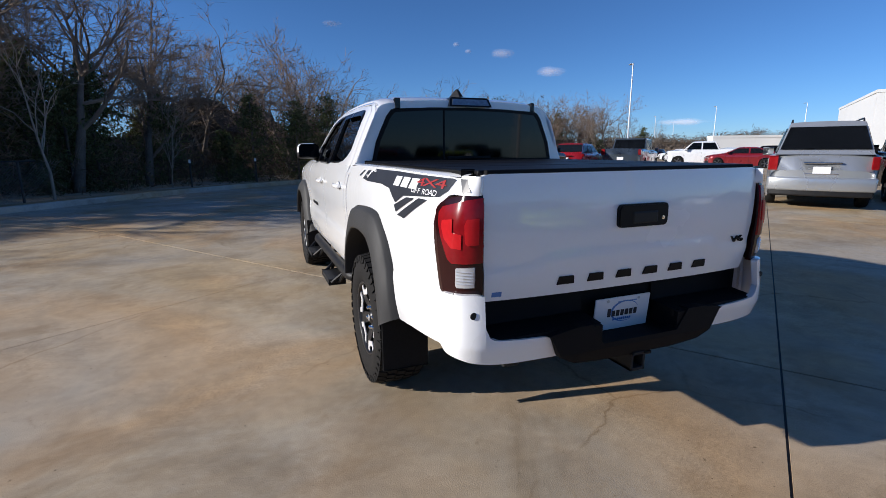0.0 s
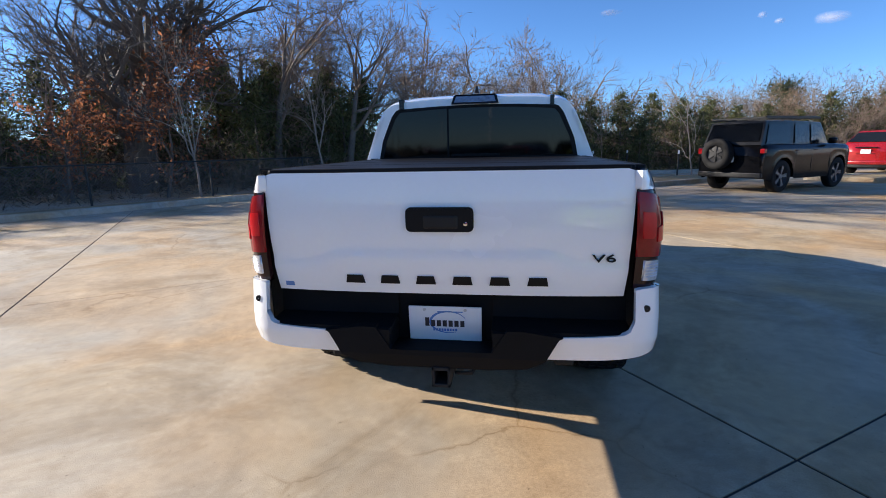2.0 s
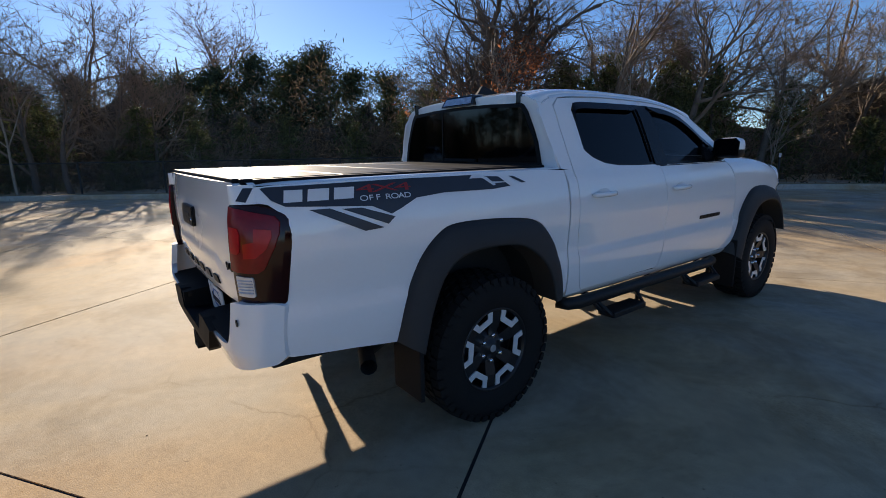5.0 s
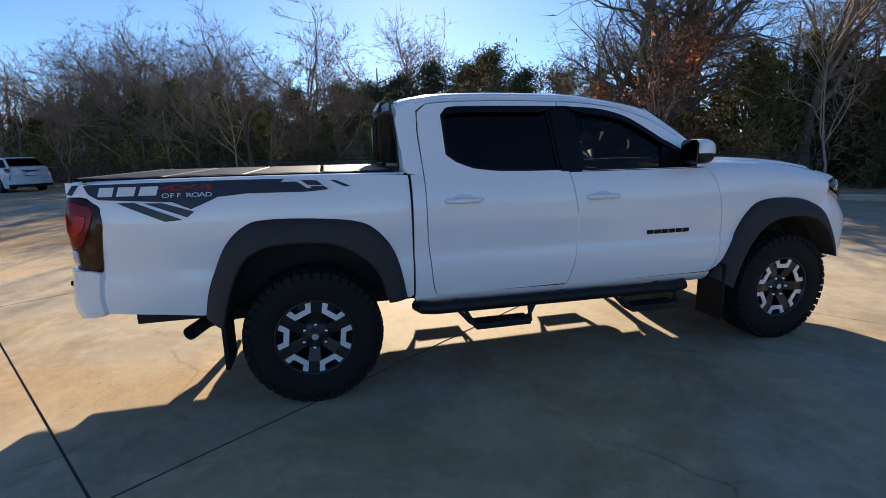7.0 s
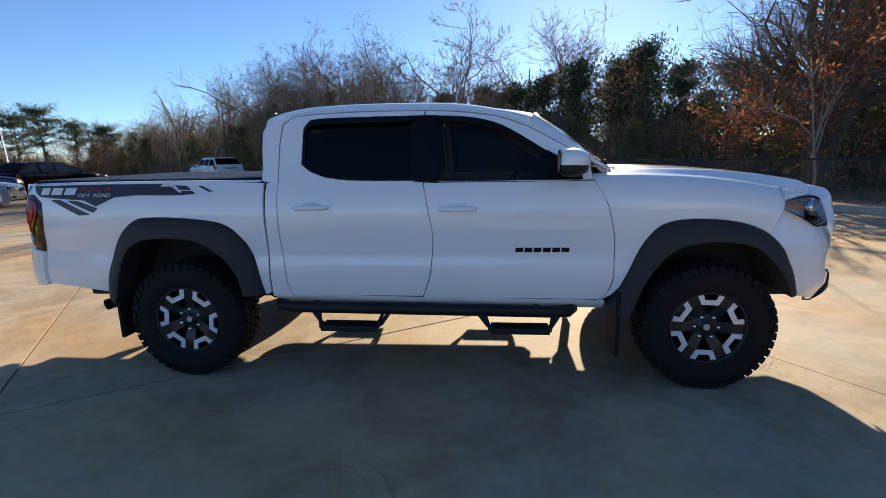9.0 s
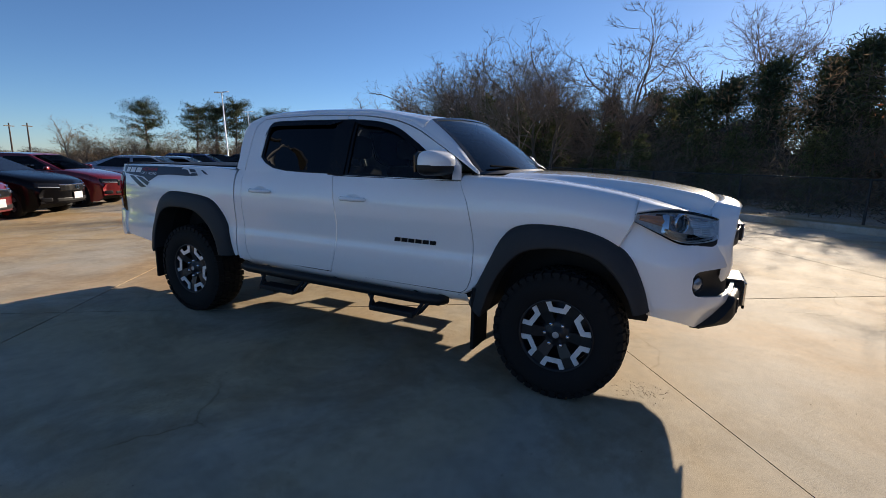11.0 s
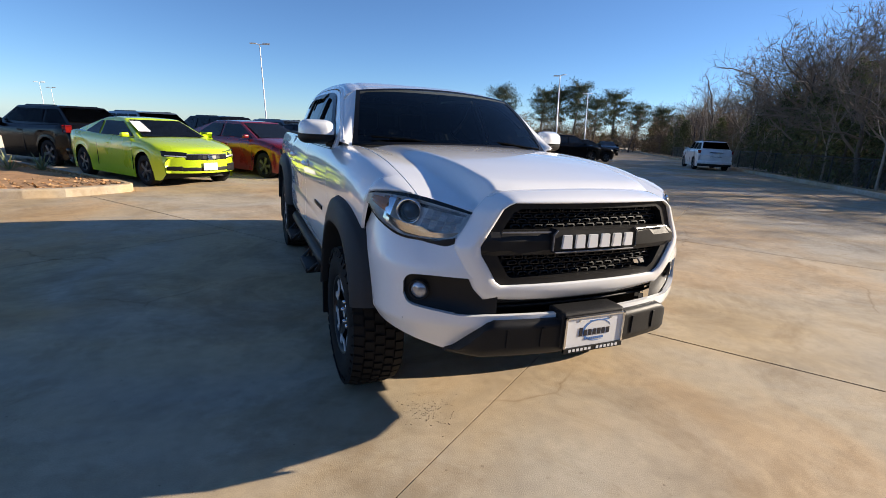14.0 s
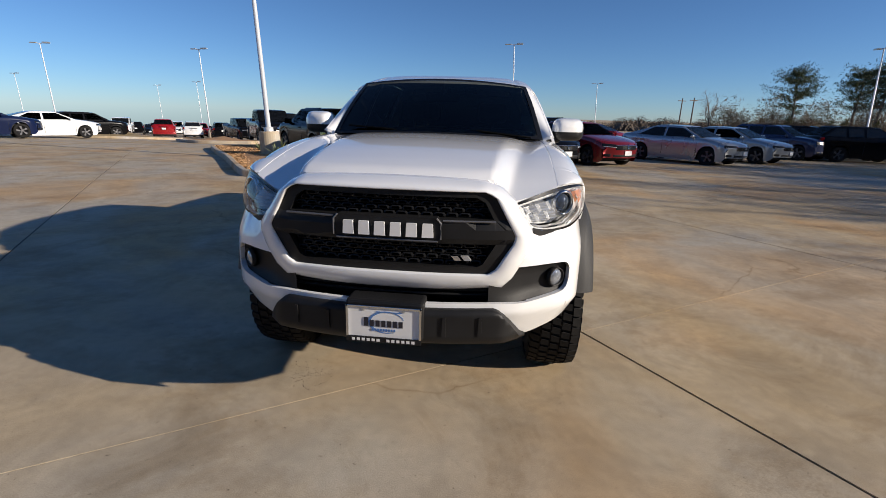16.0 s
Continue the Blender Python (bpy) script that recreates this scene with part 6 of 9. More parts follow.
def bare_tree(name, seed, h, r, kids=(8, 6, 5, 4), spread=0.95, lift=0.05, material=BARK, trunk_share=0.62, lean=0.0, stems=1):
    rnd = random.Random(seed)
    t = empty(name)
    V, F = [], []
    for s in range(stems):
        a = 2 * math.pi * s / max(1, stems) + rnd.uniform(-0.4, 0.4)
        tilt = lean if stems == 1 else 0.32 + rnd.uniform(-0.08, 0.12)
        d = Vector((math.cos(a) * tilt, math.sin(a) * tilt, 1)).normalized()
        grow(V, F, Vector((0, 0, -0.3)), d, h * trunk_share, r * (1 if stems == 1 else 0.7), 0, rnd, spread, kids, lift, len(kids))
    k = 8 * 7 * 0 + (8 * 7)
    # the trunk is the first limb of all
    tf = [f for f in F if max(f) < k]
    flat("trunk", V[:k], tf, material, t, True)
    cv, cf = V[k:], [tuple(q - k for q in f) for f in F if min(f) >= k]
    tagged(flat("crown", cv, cf, TWIG if material is BARK and stems == 1 else material, t), kind="stuff")
    return t


def leaf_cloud(points, size, rnd, n, flatness=0.6, slim=0.30):
    V, F = [], []
    for _ in range(n):
        c, w = points[rnd.randrange(len(points))]
        p = Vector(c) + Vector((rnd.gauss(0, w), rnd.gauss(0, w), rnd.gauss(0, w * flatness)))
        a = Vector((rnd.gauss(0, 1), rnd.gauss(0, 1), rnd.gauss(0, 1))).normalized()
        b_ = a.orthogonal().normalized()
        b_.rotate(Matrix.Rotation(rnd.uniform(0, 6.28), 3, a))
        s = size * rnd.uniform(0.5, 1.3)
        o = len(V)
        V += [p - a * s, p + b_ * s * slim + a * s * 0.1, p + a * s, p - b_ * s * slim + a * s * 0.1]
        F.append((o, o + 1, o + 2, o + 3))
    return V, F


def cedar(name, seed, h, w, n=3600, material=CEDAR, size=0.125):
    """A dense dark evergreen: stem, whorls of boughs and many small sprays."""
    rnd = random.Random(seed)
    t = empty(name)
    b_ = bmesh.new()
    tube(b_, [(0, 0, -0.3), (0.03, 0.02, h * 0.4), (0, 0, h * 0.95)], [0.13, 0.08, 0.02], 7)
    part("trunk", b_, BARK, t, smooth=True)
    pts = []
    for k in range(int(h * 16)):
        z = h * (0.04 + 0.94 * rnd.random() ** 0.9)
        env = w * (1 - (z / h) ** 1.4) ** 0.75 * rnd.uniform(0.55, 1.12)
        a = rnd.uniform(0, 2 * math.pi)
        for q in (0.35, 0.6, 0.8, 1.0):
            pts.append(((math.cos(a) * env * q, math.sin(a) * env * q, z + 0.25 * env * q * 0.5), 0.13 + 0.12 * env * 0.5))
    V, F = leaf_cloud(pts, size, rnd, n, 0.8, 0.30)
    tagged(flat("crown", V, F, material, t), kind="stuff")
    return t


def pine(name, seed, h, wide, low, n, clump, flatness):
    """A pine: bare lower stem, spreading boughs in a rounded crown, needles in tufts along their outer half."""
    rnd = random.Random(seed)
    t = empty(name)
    V, F = [], []
    pts, dirs = limb(V, F, Vector((0, 0, -0.3)), Vector((0, 0, 1)), h, 0.22, 0.05, 8, 7, rnd, 0.03, 0.05)
    clumps = []
    for k in range(48):
        f = low + (0.98 - low) * rnd.random() ** 0.85
        i = min(7, int(f * 8))
        p = pts[i].lerp(pts[i + 1], f * 8 - i)
        a = rnd.uniform(0, 2 * math.pi)
        d = Vector((math.cos(a), math.sin(a), rnd.uniform(0.0, 0.45))).normalized()
        q = (f - low) / (1 - low)
        L = wide * max(0.12, 1 - abs(2 * q - 0.9) ** 2.4 * 0.5) * rnd.uniform(0.5, 1.08)
        bp, _ = limb(V, F, p, d, L, 0.055, 0.012, 4, 4, rnd, 0.13, 0.06)
        for e, c in enumerate(bp[1:]):
            clumps.append((tuple(c), clump * (0.8 + 0.12 * e)))
    flat("trunk", V, F, BARK, t, True)
    V, F = leaf_cloud(clumps, 0.20, rnd, n, flatness, 0.17)
    tagged(flat("crown", V, F, PINE, t), kind="stuff")
    return t


rnd = random.Random(11)
kinds = {
    "thin": [bare_tree("bare_tree", 21, 8.5, 0.17, (9, 6, 7), 1.05), bare_tree("bare_tree", 22, 9.5, 0.20, (10, 6, 7), 1.0)],
    "bare": [bare_tree("bare_tree", 1, 9.5, 0.16, (8, 6, 5, 5), 1.05, 0.06, BARK, 0.55), bare_tree("bare_tree", 2, 8.5, 0.14, (9, 6, 5, 5), 1.15, 0.05, BARK, 0.52), bare_tree("bare_tree", 3, 10.5, 0.18, (8, 7, 5, 5), 1.0, 0.06, BARK, 0.55), bare_tree("bare_tree", 4, 7.5, 0.115, (8, 6, 5, 5), 0.85, 0.08, BARK, 0.58)],
    "slim": [bare_tree("slender_bare_tree", 8, 5.5, 0.055, (9, 5, 4), 0.75, 0.08, PALEBARK, 0.8), bare_tree("slender_bare_tree", 9, 4.6, 0.045, (10, 5, 4), 0.9, 0.06, PALEBARK, 0.8)],
    "cedar": [cedar("cedar_tree", 5, 5.2, 1.7), cedar("cedar_tree", 6, 6.5, 2.2), cedar("cedar_tree", 7, 4.0, 1.6, 3000)],
    "pine": [pine("pine_tree", 12, 9.0, 2.7, 0.16, 9500, 0.42, 0.8), pine("pine_tree", 13, 9.5, 3.0, 0.20, 10000, 0.44, 0.8)],
    "tall_pine": [pine("pine_tree", 14, 10.0, 4.0, 0.42, 8000, 0.36, 0.5), pine("pine_tree", 15, 10.5, 3.6, 0.46, 8000, 0.38, 0.5)],
}
LABELS = {"thin": "leafless grey-brown tree deep in the woods", "bare": "leafless grey-brown tree at the edge of the woods", "slim": "slender pale leafless sapling", "cedar": "dense dark green cedar among bare trees", "pine": "full round-crowned dark green pine", "tall_pine": "tall pine with spreading boughs and clumped needles"}
for k, lst in kinds.items():
    for t in lst:
        tagged(t, LABELS[k], "tree", "trees of the wood edge")
used = set()


def plant(kind, x, y, s=1.0, z=None, pick=None):
    lst = kinds[kind]
    src = lst[rnd.randrange(len(lst)) if pick is None else pick]
    zz = gz(y) + 0.0 if z is None else z
    m = Matrix.Translation((x, y, zz)) @ Matrix.Rotation(rnd.uniform(0, 6.28), 4, "Z")
    if src not in used:
        used.add(src)
        src.matrix_basis = m @ Matrix.Scale(s, 4)
        return src
    o = copy_thing(src, m)
    o.scale = (s, s, s * rnd.uniform(0.92, 1.1))
    return o


# the wood edge, from far behind to the bend ahead: rows at growing depth
dist = np.concatenate([[0], np.cumsum([math.dist(a, b_) for a, b_ in zip(KERB, KERB[1:])])])
def along(s, d):
    x, y = np.interp(s, dist, [p[0] for p in KERB]), np.interp(s, dist, [p[1] for p in KERB])
    x2, y2 = np.interp(s + 0.5, dist, [p[0] for p in KERB]), np.interp(s + 0.5, dist, [p[1] for p in KERB])
    tx, ty = x2 - x, y2 - y
    ln = math.hypot(tx, ty) or 1
    return x - ty / ln * d, y + tx / ln * d
END = dist[-1] - 3
TALL = {src: max(v.co.z for c in src.children for v in c.data.vertices) for lst in kinds.values() for src in lst}
# height of the woods' skyline by bearing from the middle of the lot, at 23 m
SKYLINE = [(40, 3.4), (62, 3.8), (78, 4.4), (85, 7.2), (92, 8.0), (98, 7.8), (105, 8.0), (111, 9.0), (116, 9.4), (138, 9.0), (150, 7.4), (163, 7.6), (170, 6.2), (180, 6.4), (188, 7.4), (191, 6.9), (197, 8.2), (203, 8.3), (210, 7.8), (214, 7.4), (219, 6.8), (224, 6.2), (250, 5.0)]
def skyline(x, y):
    return np.interp(math.degrees(math.atan2(y - 2, x)) % 360, [q[0] for q in SKYLINE], [q[1] for q in SKYLINE]) * math.hypot(x, y - 2) / 23 if math.hypot(x, y) < 24 else min(np.interp(math.degrees(math.atan2(y - 2, x)) % 360, [q[0] for q in SKYLINE], [q[1] for q in SKYLINE]) * math.hypot(x, y - 2) / 23, float(np.interp(math.hypot(x, y), [24, 32, 45, 60], [11.0, 10.8, 10.0, 9.5])))
def row(kind, start, d0, d1, gap0, gap1, s0, s1, dz, until=None):
    """Trees along the kerb, s0 to s1 of the skyline's height."""
    s = start
    while s < (until or END):
        d = rnd.uniform(d0, d1)
        x, y = along(s, d)
        pick = rnd.randrange(len(kinds[kind]))
        size = skyline(x, y) * rnd.uniform(s0, s1) / TALL[kinds[kind][pick]]
        bearing = math.degrees(math.atan2(y - 2, x)) % 360
        if 156 < bearing < 188:
            size *= 0.60
        if 128 < bearing < 192 and kind in ("bare", "thin") and rnd.random() < (0.72 if bearing > 148 else 0.5):
            s += rnd.uniform(gap0, gap1)
            continue
        # room for the big spreading tree
        if math.dist((x, y), BIG) < 3.0 or (math.dist((x, y), BIG) < 6.5 and math.hypot(x, y - 2) < math.hypot(BIG[0], BIG[1] - 2) + 1):
            s += rnd.uniform(gap0, gap1)
            continue
        plant(kind, x, y, max(0.3, size), gz(y) + dz, pick)
        s += rnd.uniform(gap0, gap1)
NEAR = 72.0
BIG = (-12.9, 12.4)
row("cedar", 20, 3.2, 5.0, 5.0, 9.0, 0.36, 0.62, -0.5)
row("bare", NEAR, 4.0, 6.0, 3.4, 5.2, 0.75, 1.0, -0.5)
row("bare", NEAR, 6.5, 9.5, 2.8, 4.4, 0.85, 1.10, -0.6)
row("bare", NEAR, 10, 14, 2.8, 4.2, 0.85, 1.08, -0.6)
row("thin", NEAR, 15, 20, 2.0, 3.2, 0.85, 1.05, -0.4)
for d_ in (4.5, 8, 12, 17):
    row("thin", 10, d_, d_ + 2.5, 2.6, 4.2, 0.75, 1.05, -0.5, NEAR)
row("cedar", NEAR - 10, 6.5, 9, 5.0, 8.5, 0.45, 0.66, -0.6)
row("cedar", NEAR - 10, 11, 15, 4.2, 7.4, 0.50, 0.68, -0.6)
row("slim", 50, 2.0, 3.4, 7.0, 13.0, 0.6, 0.85, -0.3)
# single bare trees that stand above the rest
for x, y, h, k in ((-6.9, 16.8, 8.8, 2), (-9.6, 16.4, 9.2, 1), (-5.2, 19.4, 8.4, 0), (-22.6, 4.2, 8.6, 2), (-26.0, -9.6, 8.6, 0), (-28.5, -12.0, 8.6, 1), (-21.3, -1.0, 8.9, 3), (-21.6, 2.6, 8.4, 1), (-20.4, -4.8, 7.9, 0), (-24.4, -8.2, 7.9, 2), (-9.2, 19.6, 9.0, 0), (-12.0, 19.0, 9.6, 1), (0.6, 22.8, 7.0, 3), (-17.4, 15.6, 9.0, 2)):
    if x < -18 and abs(y) < 6:
        x, y, h = 3.5 + (x - 3.5) * 1.75, y * 1.75, 1.4 + (h - 1.4) * 1.75
    plant("bare", x, y, h / TALL[kinds["bare"][k]], gz(y) - 0.4, k)

for x, y, h in ((-8.6, 18.6, 6.8), (-10.6, 18.4, 7.6), (-7.4, 20.4, 6.6), (-12.8, 17.6, 7.4), (-9.6, 21.4, 8.2), (-14.6, 17.0, 6.6), (-4.6, 20.6, 5.2), (-23.5, -4.4, 6.4), (-21.8, -2.6, 5.2), (-14.8, 7.2, 4.2), (-16.6, 5.2, 4.4), (-17.8, 8.2, 5.0), (-18.8, 4.0, 5.0), (-17.4, 2.0, 4.4), (-20.0, 0.4, 5.4), (-20.8, 6.2, 5.6), (-22.4, 2.8, 5.8), (-19.6, 10.0, 5.6), (-16.2, 10.4, 4.8), (-25, 4.2, 7.6), (-24.2, 10.4, 8.6), (-21.2, -4.4, 6.4), (-22.4, -6.6, 7.2), (-23.8, -8.6, 7.0), (-26.0, -11.5, 7.0), (-14.8, 14.6, 7.4), (-12.4, 16.4, 7.6), (-10.4, 17.0, 7.2), (-16.6, 12.6, 7.0), (-8.4, 18.8, 7.0), (-6.6, 18.6, 6.0), (-13.6, 18.4, 8.0), (-9.8, 14.9, 5.6), (-7.0, 17.0, 5.4), (-1.2, 21.0, 5.4), (0.8, 21.8, 5.8), (2.4, 22.6, 6.0), (4.0, 23.0, 5.8), (5.6, 23.4, 5.8), (7.2, 23.8, 5.6), (8.8, 24.4, 5.6), (10.4, 25.0, 5.4), (12.0, 25.6, 5.2), (13.8, 26.4, 5.0), (16.0, 27.4, 4.8), (3.2, 21.8, 4.2), (6.4, 22.6, 4.2), (9.6, 23.6, 4.0), (12.6, 24.6, 3.8)):
    plant("cedar", x, y, (0.80 if x > -17 and y > 11 else 0.72) * h / TALL[kinds["cedar"][1]], gz(y) - 0.4, 1)

# brush that closes the view between the trunks
r2 = random.Random(21)
pts = []
s = 5.0
while s < END:
    for d, top, k in ((3.4, 1.0, 2), (4.6, 2.0, 4), (6.2, 3.0, 5), (8.0, 4.2, 6), (10.5, 5.4, 6)):
        x, y = along(s + r2.uniform(-0.6, 0.6), d + r2.uniform(-0.8, 0.8))
        for q in range(k):
            low = 0.72 if 146 < math.degrees(math.atan2(y - 2, x)) % 360 < 190 and d < 9 else 1.0
            pts.append(((x, y, gz(y) - 0.8 + low * r2.random() ** 1.05 * min(top * 1.35, 0.80 * skyline(x, y) + 0.6)), 0.42))
    s += 0.8
near = [q for q in pts if q[0][1] > -22 and q[0][0] < 14]
rest = [q for q in pts if not (q[0][1] > -22 and q[0][0] < 14)]
V, F = leaf_cloud(near, 0.15, r2, 110000, 0.85, 0.125)
V2, F2 = leaf_cloud(rest, 0.20, r2, 30000, 0.85, 0.12)
o = len(V)
tagged(flat("brush", V + V2, F + [tuple(q + o for q in f) for f in F2], BRUSH), "dark tangled brush under the trees", kind="stuff")
# a dark sheet paints the shade deeper in, uneven in height and depth
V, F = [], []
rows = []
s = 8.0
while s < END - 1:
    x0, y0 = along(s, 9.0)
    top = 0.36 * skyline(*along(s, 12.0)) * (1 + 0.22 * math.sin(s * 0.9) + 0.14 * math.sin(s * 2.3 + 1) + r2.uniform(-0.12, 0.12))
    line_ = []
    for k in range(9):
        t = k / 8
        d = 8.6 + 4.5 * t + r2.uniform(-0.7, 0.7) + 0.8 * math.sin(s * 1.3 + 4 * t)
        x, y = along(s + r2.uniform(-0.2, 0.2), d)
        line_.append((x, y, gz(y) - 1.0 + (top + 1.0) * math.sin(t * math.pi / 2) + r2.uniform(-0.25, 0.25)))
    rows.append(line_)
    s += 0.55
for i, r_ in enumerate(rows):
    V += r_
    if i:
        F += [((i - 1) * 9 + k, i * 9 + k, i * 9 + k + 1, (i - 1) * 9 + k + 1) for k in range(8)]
tagged(flat("thicket", V, F, THICKET), "dark sheet standing in for shaded thicket behind the wood edge", kind="stuff")
# fine twigs through the brush
V, F = [], []
for k in range(6500):
    x, y = along(r2.uniform(45, END), r2.uniform(2.4, 10))
    p = Vector((x, y, gz(y) - 0.7 + r2.uniform(0, 2.6)))
    d = Vector((r2.gauss(0, 0.6), r2.gauss(0, 0.6), 1)).normalized()
    limb(V, F, p, d, r2.uniform(0.6, 2.0), r2.uniform(0.004, 0.009), 0.001, 4, 3, r2, 0.34, 0.06)
tagged(flat("twig_thicket", V, F, TWIG), "thicket of bare brown twigs", kind="stuff")

# the big spreading tree with many stems and its rusty neighbour
big = bare_tree("big_spreading_tree", 31, 11.5, 0.62, (8, 7, 5, 5), 1.0, 0.02, BARK, 0.66, 0, 4)
big.matrix_world = pose(BIG[0], BIG[1], gz(BIG[1]) - 0.5, 0, 0, 40)
tagged(big, "large leafless tree with several spreading stems", "tree")

# a leaning bare trunk beside it and a small oak that kept its rusty leaves
lean = bare_tree("leaning_bare_tree", 47, 8.0, 0.17, (6, 5, 4, 4), 0.9, 0.10, BARK, 0.62, 0.45)
lean.matrix_world = pose(-13.9, 9.8, gz(10) - 0.4, 0, 0, 50)
tagged(lean, "bare tree with a leaning crooked trunk", "tree")
def rusty(name, seed, h, n):
    r = random.Random(seed)
    t = empty(name)
    V, F = [], []
    grow(V, F, Vector((0, 0, -0.2)), Vector((0, 0, 1)), h * 0.7, 0.07, 0, r, 1.0, (9, 6, 4), 0.04, 3)
    flat("trunk", V, F, BARK, t)
    pts = [(tuple(V[q]), 0.14) for q in range(60, len(V), 3) if V[q].z > 0.5]
    V2, F2 = leaf_cloud(pts, 0.07, r, n, 0.9, 0.45)
    tagged(flat("crown", V2, F2, RUST, t), kind="stuff")
    return tagged(t, "small oak holding dry rust-brown leaves", "tree")
oak = rusty("rusty_oak_tree", 51, 5.2, 2600)
oak.matrix_world = pose(-10.6, 10.6, gz(10) - 0.2)
oak2 = rusty("rusty_oak_tree", 52, 4.2, 1500)
oak2.matrix_world = pose(-12.6, 9.2, gz(9) - 0.3)
for x, y, h, k in ((-20.6, -0.9, 6.9, 3), (-20.4, -3.0, 6.3, 0), (-21.8, 1.2, 6.0, 1), (-21.2, -5.2, 6.0, 2), (-19.4, -2.0, 5.6, 1), (-19.9, 0.6, 5.8, 2)):
    plant("bare", x, y, h / TALL[kinds["bare"][k]], gz(y) - 0.4, k)
for x, y, s_ in ((-8.9, 9.9, 0.8), (-18.6, -3.4, 1.0), (-21.5, -6.8, 0.9), (-6.3, 12.9, 0.85)):
    plant("slim", x, y, s_, gz(y), 0)
# pines behind, towards the sun, and the far stand at the end of the lot
for az, D, h in ((155.6, 33, 9.4), (152.6, 34, 8.7), (158.2, 34, 8.5), (163.4, 33, 8.0), (167.0, 34, 8.1), (170.6, 33, 7.3), (148.4, 36, 8.2), (174.6, 33, 6.8), (178.6, 34, 6.6), (160.8, 38, 8.2), (165.2, 39, 8.0), (145.0, 38, 7.6), (172.6, 38, 7.2), (182.5, 36, 6.6)):
    x, y = 2.2 + D * math.cos(radians(az)), -1.9 + D * math.sin(radians(az))
    k = rnd.randrange(2)
    plant("pine", x, y, h / TALL[kinds["pine"][k]], gz(y) - 0.5, k)
for az, D, s_ in ((-118.9, 90, 1.0), (-123.3, 88, 0.92), (-125.0, 84, 0.98), (-127.0, 85, 0.95), (-129.2, 80, 0.82), (-131.2, 84, 0.9), (-133.6, 86, 0.75), (-136.2, 88, 0.72)):
    x, y = D * math.cos(radians(az)), 6 + D * math.sin(radians(az))
    plant("tall_pine", x, y, s_, gz(y))
# cedars added for their dark colour, standing in for low scrub in shade
for k in range(16):
    az = -115.6 - k * 1.05
    D = 84 + 5 * (k % 3)
    x, y = D * math.cos(radians(az)), 6 + D * math.sin(radians(az))
    plant("cedar", x, y, (0.55 + 0.03 * (k % 4)) if k > 2 else 0.40, gz(y) - 0.6, 1)
for az, D, s_ in ((63.4, 46, 0.62), (57.8, 44, 0.45), (56.5, 46, 0.42), (60, 40, 0.40)):
    x, y = D * math.cos(radians(az)), -3 + D * math.sin(radians(az))
    plant("pine" if s_ > 0.5 else "cedar", x, y, s_ if s_ > 0.5 else s_ * 1.8, gz(y) - 0.2)
r3 = random.Random(77)
for k in range(44):
    az, D = r3.uniform(-142, -112), r3.uniform(78, 104)
    x, y = D * math.cos(radians(az)), 6 + D * math.sin(radians(az))
    plant("thin", x, y, r3.uniform(0.55, 0.85), gz(y))

# scrub that fills the foot of the far pines
pts = []
for k in range(900):
    az, D = r3.uniform(-146, -112), r3.uniform(76, 106)
    x, y = D * math.cos(radians(az)), 6 + D * math.sin(radians(az))
    pts.append(((x, y, gz(y) + r3.random() * (4.0 + 1.6 * math.sin(az * 1.7))), 0.8))
V, F = leaf_cloud(pts, 0.26, r3, 52000, 0.7, 0.11)
tagged(flat("far_scrub", V, F, BRUSH), "dark scrub under the far pines", kind="stuff")
# far woods round the horizon
FARWOOD = mat("far_winter_woods", (0.105, 0.080, 0.058), 0.95, var=0.45, scale=0.15, fine=1.5, island=0.5, world_space=True)
def far_stand(az0, az1, D, height, fuzz):
    """A wooded ridge: rounded crowns side by side with a ragged edge, in two ranks."""
    V, F = [], []
    for rank in range(2):
        d = D + rank * 16
        n = int(radians(az1 - az0) * d / 0.45)
        crowns = [(r3.uniform(0, n), r3.uniform(5, 13), r3.uniform(0.35, 1.0)) for _ in range(n // 7)]
        tops = []
        for i in range(n + 1):
            h = 0.30 + 0.08 * math.sin(i * 0.05) + 0.05 * math.sin(i * 0.013)
            for c, w, k in crowns:
                if abs(i - c) < w:
                    h = max(h, (0.42 + 0.50 * k) * (1 - ((i - c) / w) ** 2) ** 0.5)
            tops.append(0.80 * height * (0.72 + 0.28 * rank) * (h + r3.uniform(-0.10, 0.06)))
        o = len(V)
        for i, h in enumerate(tops):
            az = radians(az0 + (az1 - az0) * i / n)
            for j in range(6):
                t = j / 5
                dd = d + 6 * t * t + r3.uniform(-0.8, 0.8)
                x, y = dd * math.cos(az), 2 + dd * math.sin(az)
                V.append(Vector((x, y, gz(y, x) - 0.3 + (h + 0.3) * math.sin(t * math.pi / 2) + (r3.uniform(-0.2, 0.2) if j < 5 else 0))))
        for i in range(n):
            F += [(o + i * 6 + j, o + (i + 1) * 6 + j, o + (i + 1) * 6 + j + 1, o + i * 6 + j + 1) for j in range(5)]
        pts = [(tuple(V[o + i * 6 + j] + Vector((0, 0, 0.25 * (j - 3)))), 0.55) for i in range(n + 1) for j in (3, 4, 5, 5)]
        v, f = leaf_cloud(pts, 0.42, r3, fuzz, 0.9, 0.09)
        o = len(V)
        V += v
        F += [tuple(q + o for q in g) for g in f]
    return V, F
V, F = far_stand(-152, -103, 165, 5.8, 17000)
V2, F2 = far_stand(8, 68, 105, 6.4, 26000)
V3, F3 = far_stand(-104, -40, 165, 3.0, 15000)
for v, f in ((V2, F2), (V3, F3)):
    o = len(V)
    V += v
    F += [tuple(q + o for q in g) for g in f]
